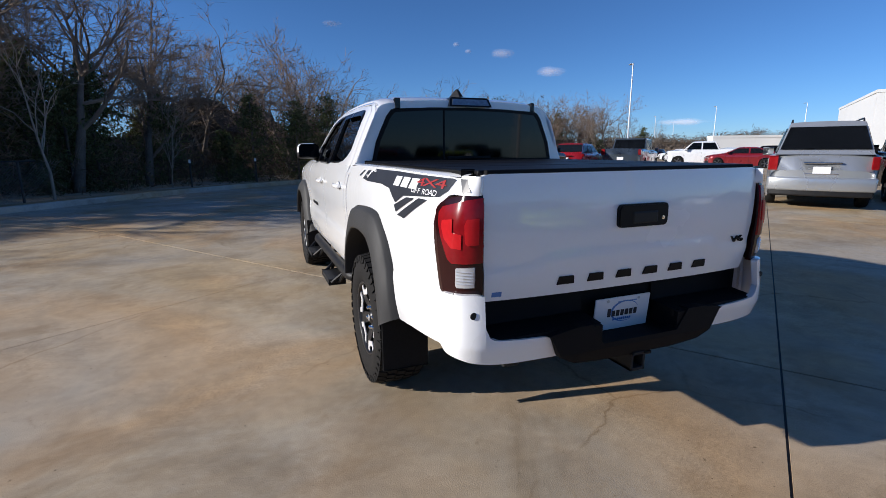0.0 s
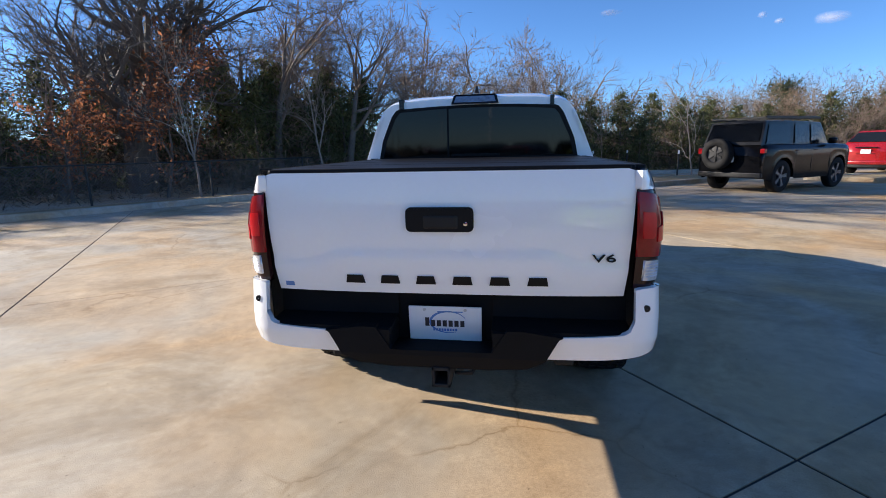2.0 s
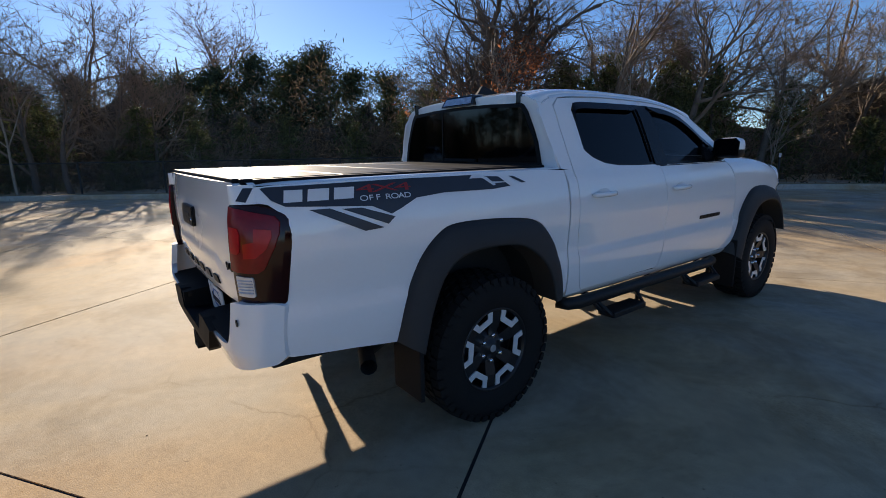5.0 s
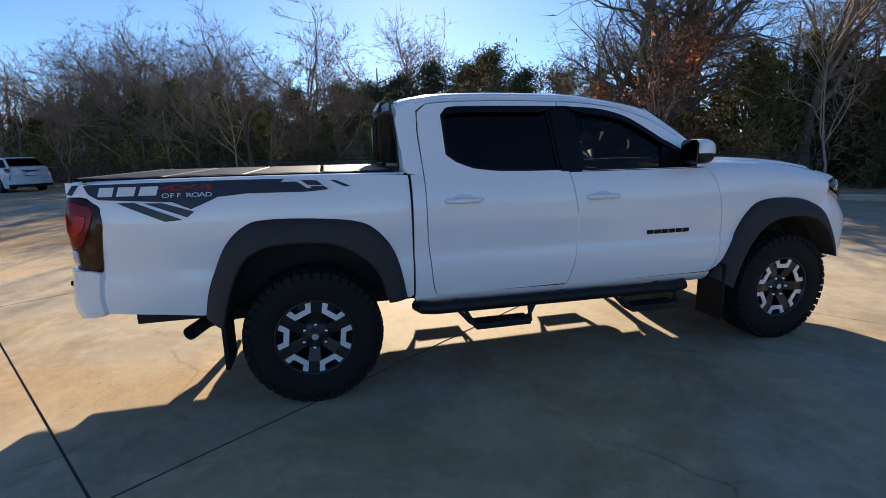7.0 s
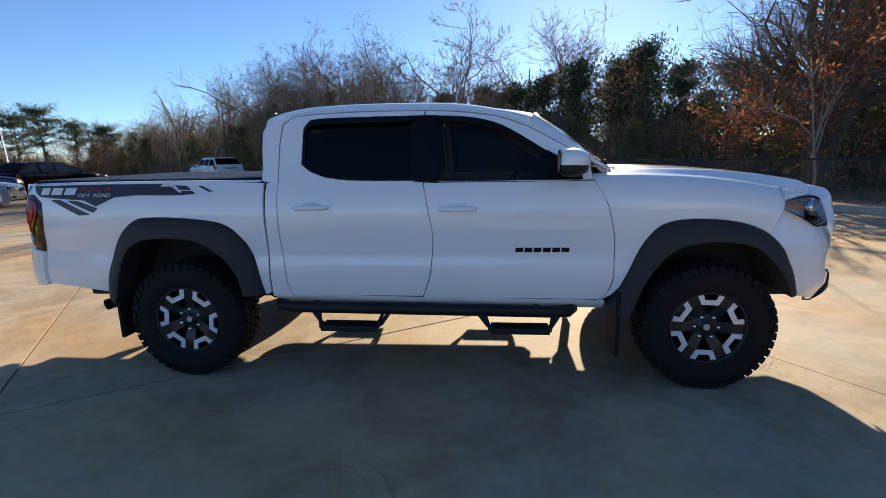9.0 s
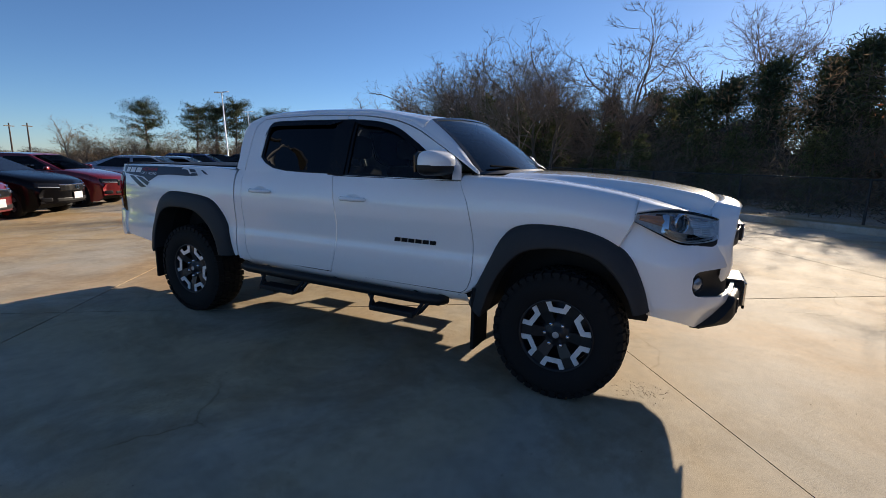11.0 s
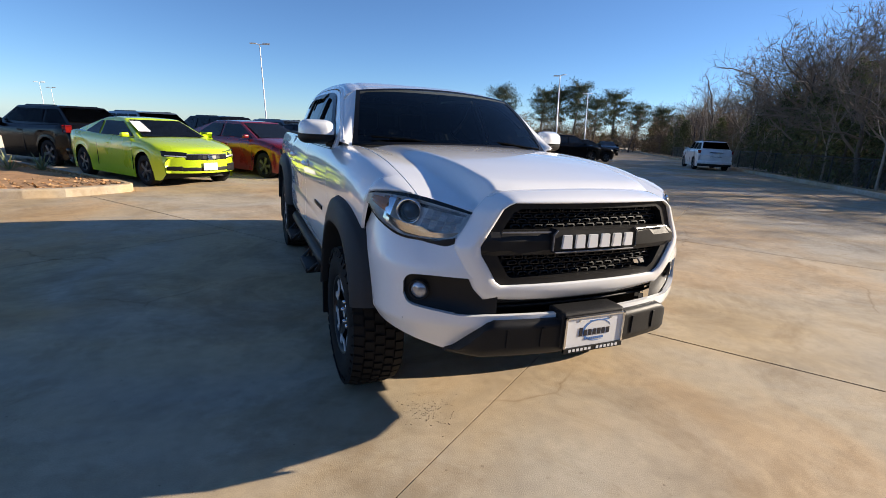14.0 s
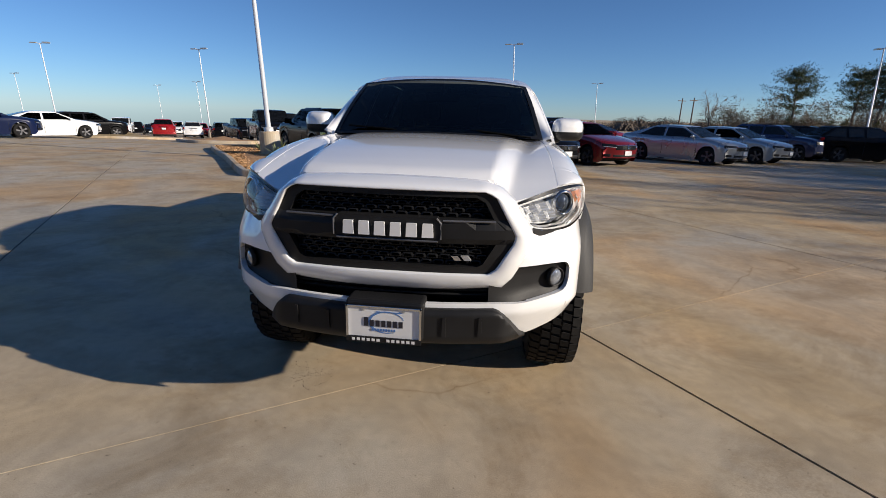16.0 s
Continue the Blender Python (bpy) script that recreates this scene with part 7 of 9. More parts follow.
tagged(flat("far_woods", V, F, FARWOOD), "brown winter woods on the horizon", kind="stuff")

# ---- parked vehicles ----
def paint(name, col, metal=0.3):
    return mat(name, col, 0.28, metal, var=0.06, scale=2, coat=1.0, rvar=0.05)
P_LIME = paint("lime_paint", (0.52, 0.70, 0.015), 0.0)
P_RED = paint("burgundy_paint", (0.22, 0.010, 0.014))
P_BLACK = mat("black_paint", (0.004, 0.004, 0.005), 0.22, 0.0, var=0.06, scale=2, coat=0.08, spec=0.14, rvar=0.05)
P_SILVER = paint("silver_paint", (0.42, 0.44, 0.46), 0.6)
P_GREY = paint("grey_blue_paint", (0.060, 0.078, 0.100), 0.4)
P_WHITE = paint("white_paint", (0.74, 0.75, 0.76), 0.0)
P_BLUE = paint("navy_paint", (0.02, 0.03, 0.085))
P_NAVY = mat("dark_navy_paint", (0.006, 0.012, 0.045), 0.25, 0.0, var=0.06, scale=2, coat=0.1, spec=0.2, rvar=0.05)
P_BRED = paint("bright_red_paint", (0.30, 0.008, 0.010), 0.1)

# length, width, wheelbase, front overhang, wheel radius, lower-body top line, greenhouse, clearance
SPEC = {
    "sedan": dict(L=4.88, W=1.86, wb=2.83, fo=0.93, r=0.335, clear=0.17, top=[(2.44, 0.66), (2.42, 0.745), (2.34, 0.800), (2.1, 0.862), (1.6, 0.945), (1.1, 1.005), (0.0, 1.005), (-1.2, 1.03), (-1.9, 1.06), (-2.25, 1.05), (-2.40, 0.98), (-2.44, 0.85)], gh=[(1.18, 0.99), (0.28, 1.400), (-0.80, 1.405), (-2.02, 1.06)], H=1.45),
    "coupe": dict(L=4.49, W=1.80, wb=2.70, fo=0.90, r=0.325, clear=0.16, top=[(2.24, 0.63), (2.22, 0.71), (2.15, 0.770), (1.95, 0.830), (1.45, 0.920), (1.0, 0.975), (0.0, 0.985), (-1.0, 1.01), (-1.75, 1.04), (-2.05, 1.03), (-2.20, 0.95), (-2.24, 0.80)], gh=[(1.05, 0.965), (0.18, 1.340), (-0.62, 1.345), (-1.86, 1.04)], H=1.39),
    "suv": dict(L=4.60, W=1.86, wb=2.66, fo=0.92, r=0.36, clear=0.21, top=[(2.30, 0.78), (2.27, 0.90), (2.18, 0.965), (1.95, 1.02), (1.4, 1.085), (1.0, 1.11), (0.0, 1.10), (-1.5, 1.14), (-2.1, 1.16), (-2.24, 1.10), (-2.30, 0.85)], gh=[(1.12, 1.09), (0.30, 1.59), (-1.50, 1.61), (-2.12, 1.15)], H=1.69),
    "wagon": dict(L=5.25, W=2.02, wb=3.03, fo=0.98, r=0.40, clear=0.24, top=[(2.62, 0.80), (2.55, 1.02), (2.3, 1.12), (1.7, 1.17), (1.25, 1.20), (0.0, 1.20), (-1.8, 1.22), (-2.45, 1.22), (-2.56, 1.10), (-2.62, 0.85)], gh=[(1.45, 1.19), (0.85, 1.86), (-2.15, 1.90), (-2.52, 1.21)], H=1.96),
    "box": dict(L=4.45, W=1.88, wb=2.69, fo=0.88, r=0.42, clear=0.34, top=[(2.22, 0.90), (2.16, 1.10), (1.95, 1.19), (1.4, 1.22), (1.0, 1.24), (0.0, 1.24), (-1.6, 1.25), (-2.12, 1.25), (-2.19, 1.18), (-2.22, 0.95)], gh=[(0.95, 1.23), (0.55, 1.80), (-1.95, 1.83), (-2.17, 1.24)], H=1.90),
    "pickup": dict(L=5.75, W=2.02, wb=3.60, fo=0.95, r=0.41, clear=0.33, top=[(2.87, 0.85), (2.80, 1.10), (2.6, 1.18), (2.0, 1.22), (1.55, 1.25), (0.0, 1.26), (-0.85, 1.27), (-0.9, 1.33), (-2.7, 1.35), (-2.84, 1.34), (-2.87, 1.05)], gh=[(1.62, 1.24), (0.95, 1.85), (-0.55, 1.88), (-0.88, 1.27)], H=1.91),
}


def car_wheel(r):
    w = empty("wheel")
    b = bmesh.new()
    k = r / 0.335
    lathe(b, [(-0.10, 0.22 * k), (-0.108, r - 0.03), (-0.085, r), (0.085, r), (0.108, r - 0.03), (0.10, 0.225 * k)], 28)
    part("tyre", b, RUBBER, w, smooth=True)
    b = bmesh.new()
    lathe(b, [(0.10, 0.228 * k), (0.09, 0.215 * k), (0.02, 0.20 * k), (0.02, 0.001)], 28)
    rim = part("rim", b, DARKALLOY, w, smooth=True)
    b = bmesh.new()
    for q in range(5):
        t = 2 * math.pi * q / 5
        for dt in (-0.11, 0.11):
            vs = []
            for rr, ww in ((0.045 * k, 0.016), (0.215 * k, 0.022)):
                for sgn in (-1, 1):
                    a = t + dt * (rr / (0.215 * k))
                    vs.append((0.088, math.cos(a) * rr - sgn * math.sin(a) * ww, math.sin(a) * rr + sgn * math.cos(a) * ww))
            f = [b.verts.new(v) for v in (vs[0], vs[1], vs[3], vs[2])]
            g = [b.verts.new((0.05, v.co.y, v.co.z)) for v in f]
            b.faces.new(f)
            for i in range(4):
                b.faces.new((f[(i + 1) % 4], f[i], g[i], g[(i + 1) % 4]))
    lathe(b, [(0.03, 0.06 * k), (0.092, 0.055 * k), (0.095, 0.001)], 14)
    part("spokes", b, GREYALLOY, rim)
    return w


def make_car(kind, colour, label, extras=()):
    S = SPEC[kind]
    L, W, wb, fo, r, H = S["L"] / 2, S["W"] / 2, S["wb"], S["fo"], S["r"], S["H"]
    top = curve(*sorted(S["top"]))
    name = {"sedan": "sedan_car", "coupe": "coupe_car", "suv": "suv_car", "wagon": "large_suv", "box": "off_road_suv", "pickup": "parked_pickup"}[kind]
    c = empty(name)
    tagged(c, label, "car" if kind != "pickup" else "pickup truck", "parked vehicles")
    fy, ry = L - fo, L - fo - wb
    def wide(y):
        e = max(0, (abs(y) - (L - 0.62)) / 0.62)
        return W * (1 - (0.13 if kind in ("sedan", "coupe") else 0.08) * e ** 2.2)
    def bow(b):
        """Round the nose and the tail in plan."""
        for v in b.verts:
            y, k = v.co.y, min(1.0, abs(v.co.x) / W) ** 2.3
            if y > L - 0.9:
                v.co.y -= (0.46 if kind in ("sedan", "coupe") else 0.28) * min(1, (y - L + 0.9) / 0.9) ** 1.7 * k
            elif y < -L + 0.7:
                v.co.y += (0.16 if not kind == "box" else 0.06) * min(1, (-y - L + 0.7) / 0.7) * k
        return b
    boxy = kind in ("box", "wagon", "pickup")
    zs_, ys_ = [q[1] for q in S["top"][:5]], [q[0] for q in S["top"][:5]]
    def nose(b):
        """Lean a front piece back with the nose, then round it in plan."""
        for v in b.verts:
            v.co.y += float(np.interp(v.co.z, zs_, ys_)) - ys_[0]
        return bow(b)
    def across(b):
        """Cut the long edges so that a strip can follow the bowed nose."""
        bmesh.ops.subdivide_edges(b, edges=[e for e in b.edges if abs(e.verts[0].co.x - e.verts[1].co.x) > 0.1], cuts=4)
    def arch(y):
        z = S["clear"]
        for a in (fy, ry):
            d = abs(y - a)
            R = r + 0.065
            if d < R:
                z = max(z, r + math.sqrt(R * R - d * d))
        return z
    ys = sorted({*np.round(np.linspace(-L, L, 60), 3), *[round(a + q * (r + 0.065), 3) for a in (fy, ry) for q in (-1.0, -0.97, -0.85, -0.65, -0.4, 0, 0.4, 0.65, 0.85, 0.97, 1.0)]})
    def body(sgn, b):
        rows = []
        for y in ys:
            zt, zb, w = top(y), arch(y), wide(y)
            zb = min(zb, zt - 0.06)
            e = max(0, (abs(y) - (L - 0.25)) / 0.25)
            zb = max(zb, S["clear"] + 0.16 * e * e) if zb <= S["clear"] + 0.01 else zb
            sh = max(zb + 0.04, zt - 0.14)
            row = []
            for t in (0, 0.25, 0.5, 0.75, 1.0):
                z = zb + (sh - zb) * t
                belly = 0.035 * (1 - min(1, max(0, (z - 0.2) / 0.35))) + (0.010 if 0.45 < t < 0.6 else 0.0)
                row.append((w - belly, z))
            for t in (0.5, 1.0):
                row.append((w - 0.075 * t * t - 0.02 * t, sh + (zt - sh) * (1 - (1 - t) ** 2)))
            row.append((w * 0.55, zt + 0.022))
            row.append((0, zt + 0.032))
            rows.append([b.verts.new((sgn * x, y, z)) for x, z in row])
        for i in range(len(rows) - 1):
            for j in range(len(rows[0]) - 1):
                q = (rows[i][j], rows[i + 1][j], rows[i + 1][j + 1], rows[i][j + 1])
                b.faces.new(q if sgn > 0 else q[::-1])
        return rows
    b = bmesh.new()
    ra, rb = body(1, b), body(-1, b)
    for k, order in ((0, 1), (-1, -1)):
        grid_ = []
        for j in range(7):
            w, z = ra[k][j].co.x, ra[k][j].co.z
            line_ = []
            for f in (1, 0.9, 0.775, 0.55, 0.3, 0, -0.3, -0.55, -0.775, -0.9, -1):
                zz = z
                if j == 6:
                    x7, z7, z8 = ra[k][7].co.x, ra[k][7].co.z, ra[k][8].co.z
                    a = abs(f) * w
                    zz = z7 + (z - z7) * (a - x7) / (w - x7) if a > x7 else z8 + (z7 - z8) * a / x7
                line_.append(b.verts.new((f * w, ra[k][j].co.y, zz)))
            grid_.append(line_)
        for j in range(6):
            for i in range(10):
                q = (grid_[j][i], grid_[j + 1][i], grid_[j + 1][i + 1], grid_[j][i + 1])
                b.faces.new(q if order < 0 else q[::-1])
    bmesh.ops.remove_doubles(b, verts=b.verts[:], dist=0.0005)
    part("body", bow(b), colour, c, smooth=True)
    b = bmesh.new()
    box(b, -W + 0.16, W - 0.16, -L + 0.45, L - 0.50, S["clear"] + 0.02, 0.62)
    part("underbody", b, UNDER, c)
    # greenhouse in the body's colour; glass panes set just outside it
    (y0, z0), (y1, z1), (y2, z2), (y3, z3) = S["gh"]
    inb, tum = (0.095, 0.30 if kind == "wagon" else 0.28 if not boxy else 0.17)
    wb0, wt = W - inb, W - tum
    def green(y, z, off=0.0):
        """half width of the greenhouse"""
        t = (z - z0) / (z1 - z0)
        e = 0.06 * max(0, (abs(y - (y1 + y2) / 2) / ((y0 - y3) / 2))) ** 2
        return wb0 + (wt - wb0) * t - e + off
    def line(t, a, bb):
        return (a[0] + (bb[0] - a[0]) * t, a[1] + (bb[1] - a[1]) * t)
    b = bmesh.new()
    prof = [line(k / 5, (y0, z0), (y1, z1)) for k in range(5)] + [(y1 + (y2 - y1) * k / 6, z1 + (z2 - z1) * k / 6 + 0.018 * math.sin(math.pi * k / 6)) for k in range(7)] + [line(k / 5, (y2, z2), (y3, z3)) for k in range(1, 6)]
    rows = []
    for y, z in prof:
        w = green(y, z)
        crown = 0.03 * min(1, (z - z0) / (z1 - z0))
        rows.append([b.verts.new((x, y, zz)) for x, zz in ((-wb0 * 1.0 if False else -w, z), (-w * 0.94, z + crown * 0.55), (-w * 0.6, z + crown), (0, z + crown * 1.25), (w * 0.6, z + crown), (w * 0.94, z + crown * 0.55), (w, z))])
    for i in range(len(rows) - 1):
        for j in range(6):
            b.faces.new((rows[i][j + 1], rows[i][j], rows[i + 1][j], rows[i + 1][j + 1]))
    n = len(prof)
    for sgn, col in ((-1, 0), (1, 6)):
        base = [b.verts.new((sgn * green(p[0], z0 - 0.03), p[0], z0 - 0.03)) for p in prof]
        for i in range(n - 1):
            q = (rows[i][col], base[i], base[i + 1], rows[i + 1][col])
            b.faces.new(q if sgn > 0 else q[::-1])
    part("roof", b, colour, c, smooth=False)
    def pane(nm, pts, mid=False):
        b = bmesh.new()
        b.faces.new([b.verts.new(p) for p in pts])
        bmesh.ops.solidify(b, geom=b.faces[:], thickness=0.004)
        o = part(nm, b, CARGLASS_D, c)
        return o
    def wpane(nm, A, B, lo, hi, out):
        pts = []
        for t, sg in ((lo, -1), (lo, 1), (hi, 1), (hi, -1)):
            y, z = line(t, A, B)
            pts.append((sg * (green(y, z) - (0.07 if out > 0 or kind not in ("suv", "wagon") else 0.035)), y + out, z + 0.028))
        pane(nm, pts if out > 0 else pts[::-1])
    wpane("windscreen", (y0, z0), (y1, z1), 0.04, 0.92, 0.012)
    wpane("rear_window", (y3, z3), (y2, z2), 0.12 if kind != "coupe" else 0.2, 0.90 if kind != "wagon" else 0.84, -0.012)
    def front_y(z):
        return y0 + (y1 - y0) * (z - z0) / (z1 - z0)
    def back_y(z):
        return y3 + (y2 - y3) * (z - z3) / (z2 - z3)
    zl, zh = max(z0, z3 if kind in ("suv", "wagon", "box", "pickup") else z0) + 0.03, min(z1, z2) - 0.045
    ym = y1 - 0.62 if kind not in ("coupe",) else y2 + 0.05
    segs = [(front_y(zl) - 0.16, front_y(zh) - 0.06, ym + 0.05, ym + 0.05)]
    if kind in ("suv", "wagon"):
        yq = back_y(zh) + 0.55
        segs += [(ym - 0.05, ym - 0.05, yq + 0.05, yq + 0.05), (yq - 0.06, yq - 0.06, back_y(zl) + 0.14, back_y(zh) + 0.10)]
    elif kind == "box":
        segs += [(ym - 0.05, ym - 0.05, ym - 0.75, ym - 0.70), (ym - 0.95, ym - 0.90, back_y(zl) + 0.16, back_y(zh) + 0.12)]
    else:
        segs += [(ym - 0.05, ym - 0.05, max(back_y(zl), y3 + 0.05) + (0.42 if kind in ("sedan", "coupe") else 0.08), back_y(zh) + 0.10)]
    for sg in (-1, 1):
        for a0, a1, b0, b1 in segs:
            pts = [(sg * (green(a0, zl) + 0.018), a0, zl), (sg * (green(b0, zl) + 0.018), b0, zl), (sg * (green(b1, zh) + 0.018), b1, zh), (sg * (green(a1, zh) + 0.018), a1, zh)]
            pane("side_window", pts if sg > 0 else pts[::-1])
        m = bmesh.new()
        if boxy:
            box(m, sg * (W - 0.02), sg * (W + 0.17), y0 - 0.32, y0 - 0.20, z0 + 0.0, z0 + 0.16, 0.035)
        else:
            box(m, sg * (W - 0.07), sg * (W + 0.10), y0 - 0.36, y0 - 0.26, z0 + 0.01, z0 + 0.115, 0.035, None, 3)
        part("mirror", m, colour, c, smooth=True)
        for yy in (ym, ym - 0.9) if kind != "coupe" else (ym + 0.35,):
            h = bmesh.new()
            box(h, sg * (W - 0.005), sg * (W + 0.02), yy - 0.02 + 0.1, yy + 0.20, z0 - 0.16, z0 - 0.13, 0.008)
            part("door_handle", h, colour, c)
        for yy in (ym, y0 - 0.12):
            h = bmesh.new()
            box(h, sg * (W - 0.01), sg * (W + 0.0015), yy - 0.004, yy + 0.004, S["clear"] + 0.16, z0 - 0.10)
            part("door_gap", h, UNDER, c)
        # lamps
        hz0 = top(L - 0.12)
        h = bmesh.new()
        hi_, lo_ = (0.035, 0.150) if kind in ("sedan", "coupe") else (0.04, 0.20)
        box(h, sg * (W * 0.46), sg * (W * 0.89), L - 0.40, L + 0.004, hz0 - lo_, hz0 - hi_, 0.02)
        across(h)
        for v in h.verts:
            v.co.z += 0.05 * max(0, abs(v.co.x) / W - 0.45)
        part("headlamp", nose(h), GLOSS, c, "headlamp in a dark housing")
        h = bmesh.new()
        box(h, sg * (W * 0.50), sg * (W * 0.86), L - 0.20, L + 0.007, hz0 - lo_ + 0.01, hz0 - lo_ + 0.03, 0.006)
        across(h)
        for v in h.verts:
            v.co.z += 0.05 * max(0, abs(v.co.x) / W - 0.45)
        part("lamp_strip", nose(h), CLEARLENS, c)
        tz = top(-L + 0.12)
        h = bmesh.new()
        if kind == "box":
            box(h, sg * (W * 0.84), sg * (W * 0.965), -L + 0.0, -L + 0.10, tz - 0.22, tz - 0.10, 0.02)
        elif boxy or kind == "suv":
            box(h, sg * (W * (0.86 if kind == 'suv' else 0.82)), sg * (W * 0.955), -L + 0.005, -L + 0.20, tz - (0.17 if kind == 'suv' else 0.30), tz - 0.02, 0.02)
        else:
            box(h, sg * (W * 0.45), sg * (W * 0.84), -L - 0.004, -L + 0.14, tz - 0.22, tz - 0.09, 0.025)
        part("tail_lamp", bow(h), CARLAMP, c, "red tail lamp")
        h = bmesh.new()
        box(h, sg * W * (0.56 if kind == "coupe" else 0.64), sg * W * 0.85, L - 0.14, L + 0.006, 0.31 + S["clear"] * 0.3, 0.42 + S["clear"] * 0.3, 0.03)
        across(h)
        part("fog_lamp_recess", bow(h), BLACK, c)
    gzt = top(L - 0.05)
    b = bmesh.new()
    box(b, -W * 0.52, W * 0.52, L - 0.05, L + 0.010, gzt - (0.19 if kind == 'sedan' else 0.155 if kind == 'coupe' else 0.30), gzt - 0.03, 0.03, None, 3)
    bmesh.ops.subdivide_edges(b, edges=[e for e in b.edges if abs(e.verts[0].co.x - e.verts[1].co.x) > 0.5], cuts=8)
    part("grille", nose(b), GLOSS, c, "black front grille")
    b = bmesh.new()
    tube(b, [(x, L + 0.012, gzt - 0.035) for x in np.linspace(-W * 0.5, W * 0.5, 9)], 0.010, 6)
    part("grille_strip", nose(b), CHROME, c, "chrome strip over the grille")
    b = bmesh.new()
    box(b, -W * 0.58, W * 0.58, L - 0.05, L + 0.005, 0.30 + S["clear"] * 0.35, 0.38 + S["clear"] * 0.4, 0.02)
    bmesh.ops.subdivide_edges(b, edges=[e for e in b.edges if abs(e.verts[0].co.x - e.verts[1].co.x) > 0.5], cuts=8)
    part("lower_grille", bow(b), BLACK, c)
    b = bmesh.new()
    box(b, -0.055, 0.055, L + 0.01, L + 0.02, gzt - 0.15, gzt - 0.06, 0.01)
    part("badge", nose(b), CHROME, c)
    b = bmesh.new()
    box(b, -0.155, 0.155, L + 0.008, L + 0.022, gzt - 0.36, gzt - 0.21)
    part("licence_plate", b, WHITEPL, c, "white plate")
    b = bmesh.new()
    pz = 0.95 if boxy or kind == "suv" else 0.75
    box(b, -0.155, 0.155, -L - 0.016, -L + 0.02, pz - 0.15, pz)
    part("licence_plate", b, WHITEPL, c, "white plate")
    b = bmesh.new()
    box(b, -W * 0.93, W * 0.93, -L - 0.02, -L + 0.16, S["clear"] + 0.06, S["clear"] + 0.20, 0.03)
    bmesh.ops.subdivide_edges(b, edges=[e for e in b.edges if abs(e.verts[0].co.x - e.verts[1].co.x) > 0.5], cuts=8)
    if kind in ("wagon", "suv"):
        k = bmesh.new()
        box(k, -W * 0.97, W * 0.97, -L - 0.055, -L + 0.18, S["clear"] + 0.17, S["clear"] + (0.48 if kind == "wagon" else 0.34), 0.05, None, 3)
        bmesh.ops.subdivide_edges(k, edges=[e for e in k.edges if abs(e.verts[0].co.x - e.verts[1].co.x) > 0.5], cuts=8)
        part("rear_bumper", bow(k), colour, c, smooth=True)
        k = bmesh.new()
        box(k, -0.34, 0.34, -L - 0.014, -L + 0.05, 1.01, 1.045, 0.012)
        box(k, -0.30, 0.30, -L - 0.006, -L + 0.05, 0.78, 0.80, 0.008)
        part("hatch_trim", k, CHROME if kind == "wagon" else GLOSS, c)
    part("rear_trim", bow(b), CHROME if kind == "pickup" else BLACK, c)
    for e in extras:
        e(c, S)
    w = WHEELS.get(r)
    for x, y, tz in ((W - 0.13, fy, 0), (W - 0.13, ry, 0), (-W + 0.13, fy, 180), (-W + 0.13, ry, 180)):
        if w is None:
            w = WHEELS[r] = car_wheel(r)
            w.parent = c
            w.matrix_basis = pose(x, y, r, 0, 0, tz)
        else:
            o = copy_thing(w, pose(x, y, r, 20 * x + 9 * y, 0, tz))
            o.parent = c
    return c


CARGLASS_D = mat("dark_car_glass", (0.010, 0.011, 0.012), 0.13, var=0.1, rvar=0.03)
WHEELS = {}
CARLAMP = mat("car_tail_lens", (0.22, 0.006, 0.008), 0.12, var=0.2, scale=8, coat=0.6)
def roof_rails(c, S):
    for sg in (-1, 1):
        b = bmesh.new()
        y1, y2, z = S["gh"][1][0] - 0.15, S["gh"][2][0] + 0.1, S["H"] - 0.02
        x = sg * (S["W"] / 2 - 0.38)
        z += 0.06 if S["H"] > 1.9 else -0.01
        tube(b, [(x, y1, z - 0.09), (x, y1 - 0.14, z - 0.025), (x, y2 + 0.14, z - 0.015), (x, y2, z - 0.08)], 0.018, 6)
        part("roof_rail", b, BLACK, c)
def roof_rack(c, S):
    y1, y2, z = S["gh"][1][0] - 0.05, S["gh"][2][0] - 0.02, S["H"] + 0.02
    w = S["W"] / 2 - 0.22
    b = bmesh.new()
    box(b, -w - 0.02, -w + 0.02, y2, y1, z - 0.02, z + 0.05, 0.01)
    rack = part("roof_rack", b, BLACK, c, "black steel roof rack")
    b = bmesh.new()
    box(b, w - 0.02, w + 0.02, y2, y1, z - 0.02, z + 0.05, 0.01)
    part("rack_rail", b, BLACK, rack)
    for k in range(6):
        b = bmesh.new()
        y = y2 + (y1 - y2) * k / 5
        box(b, -w, w, y - 0.02, y + 0.02, z, z + 0.03, 0.005)
        part("rack_bar", b, BLACK, rack)
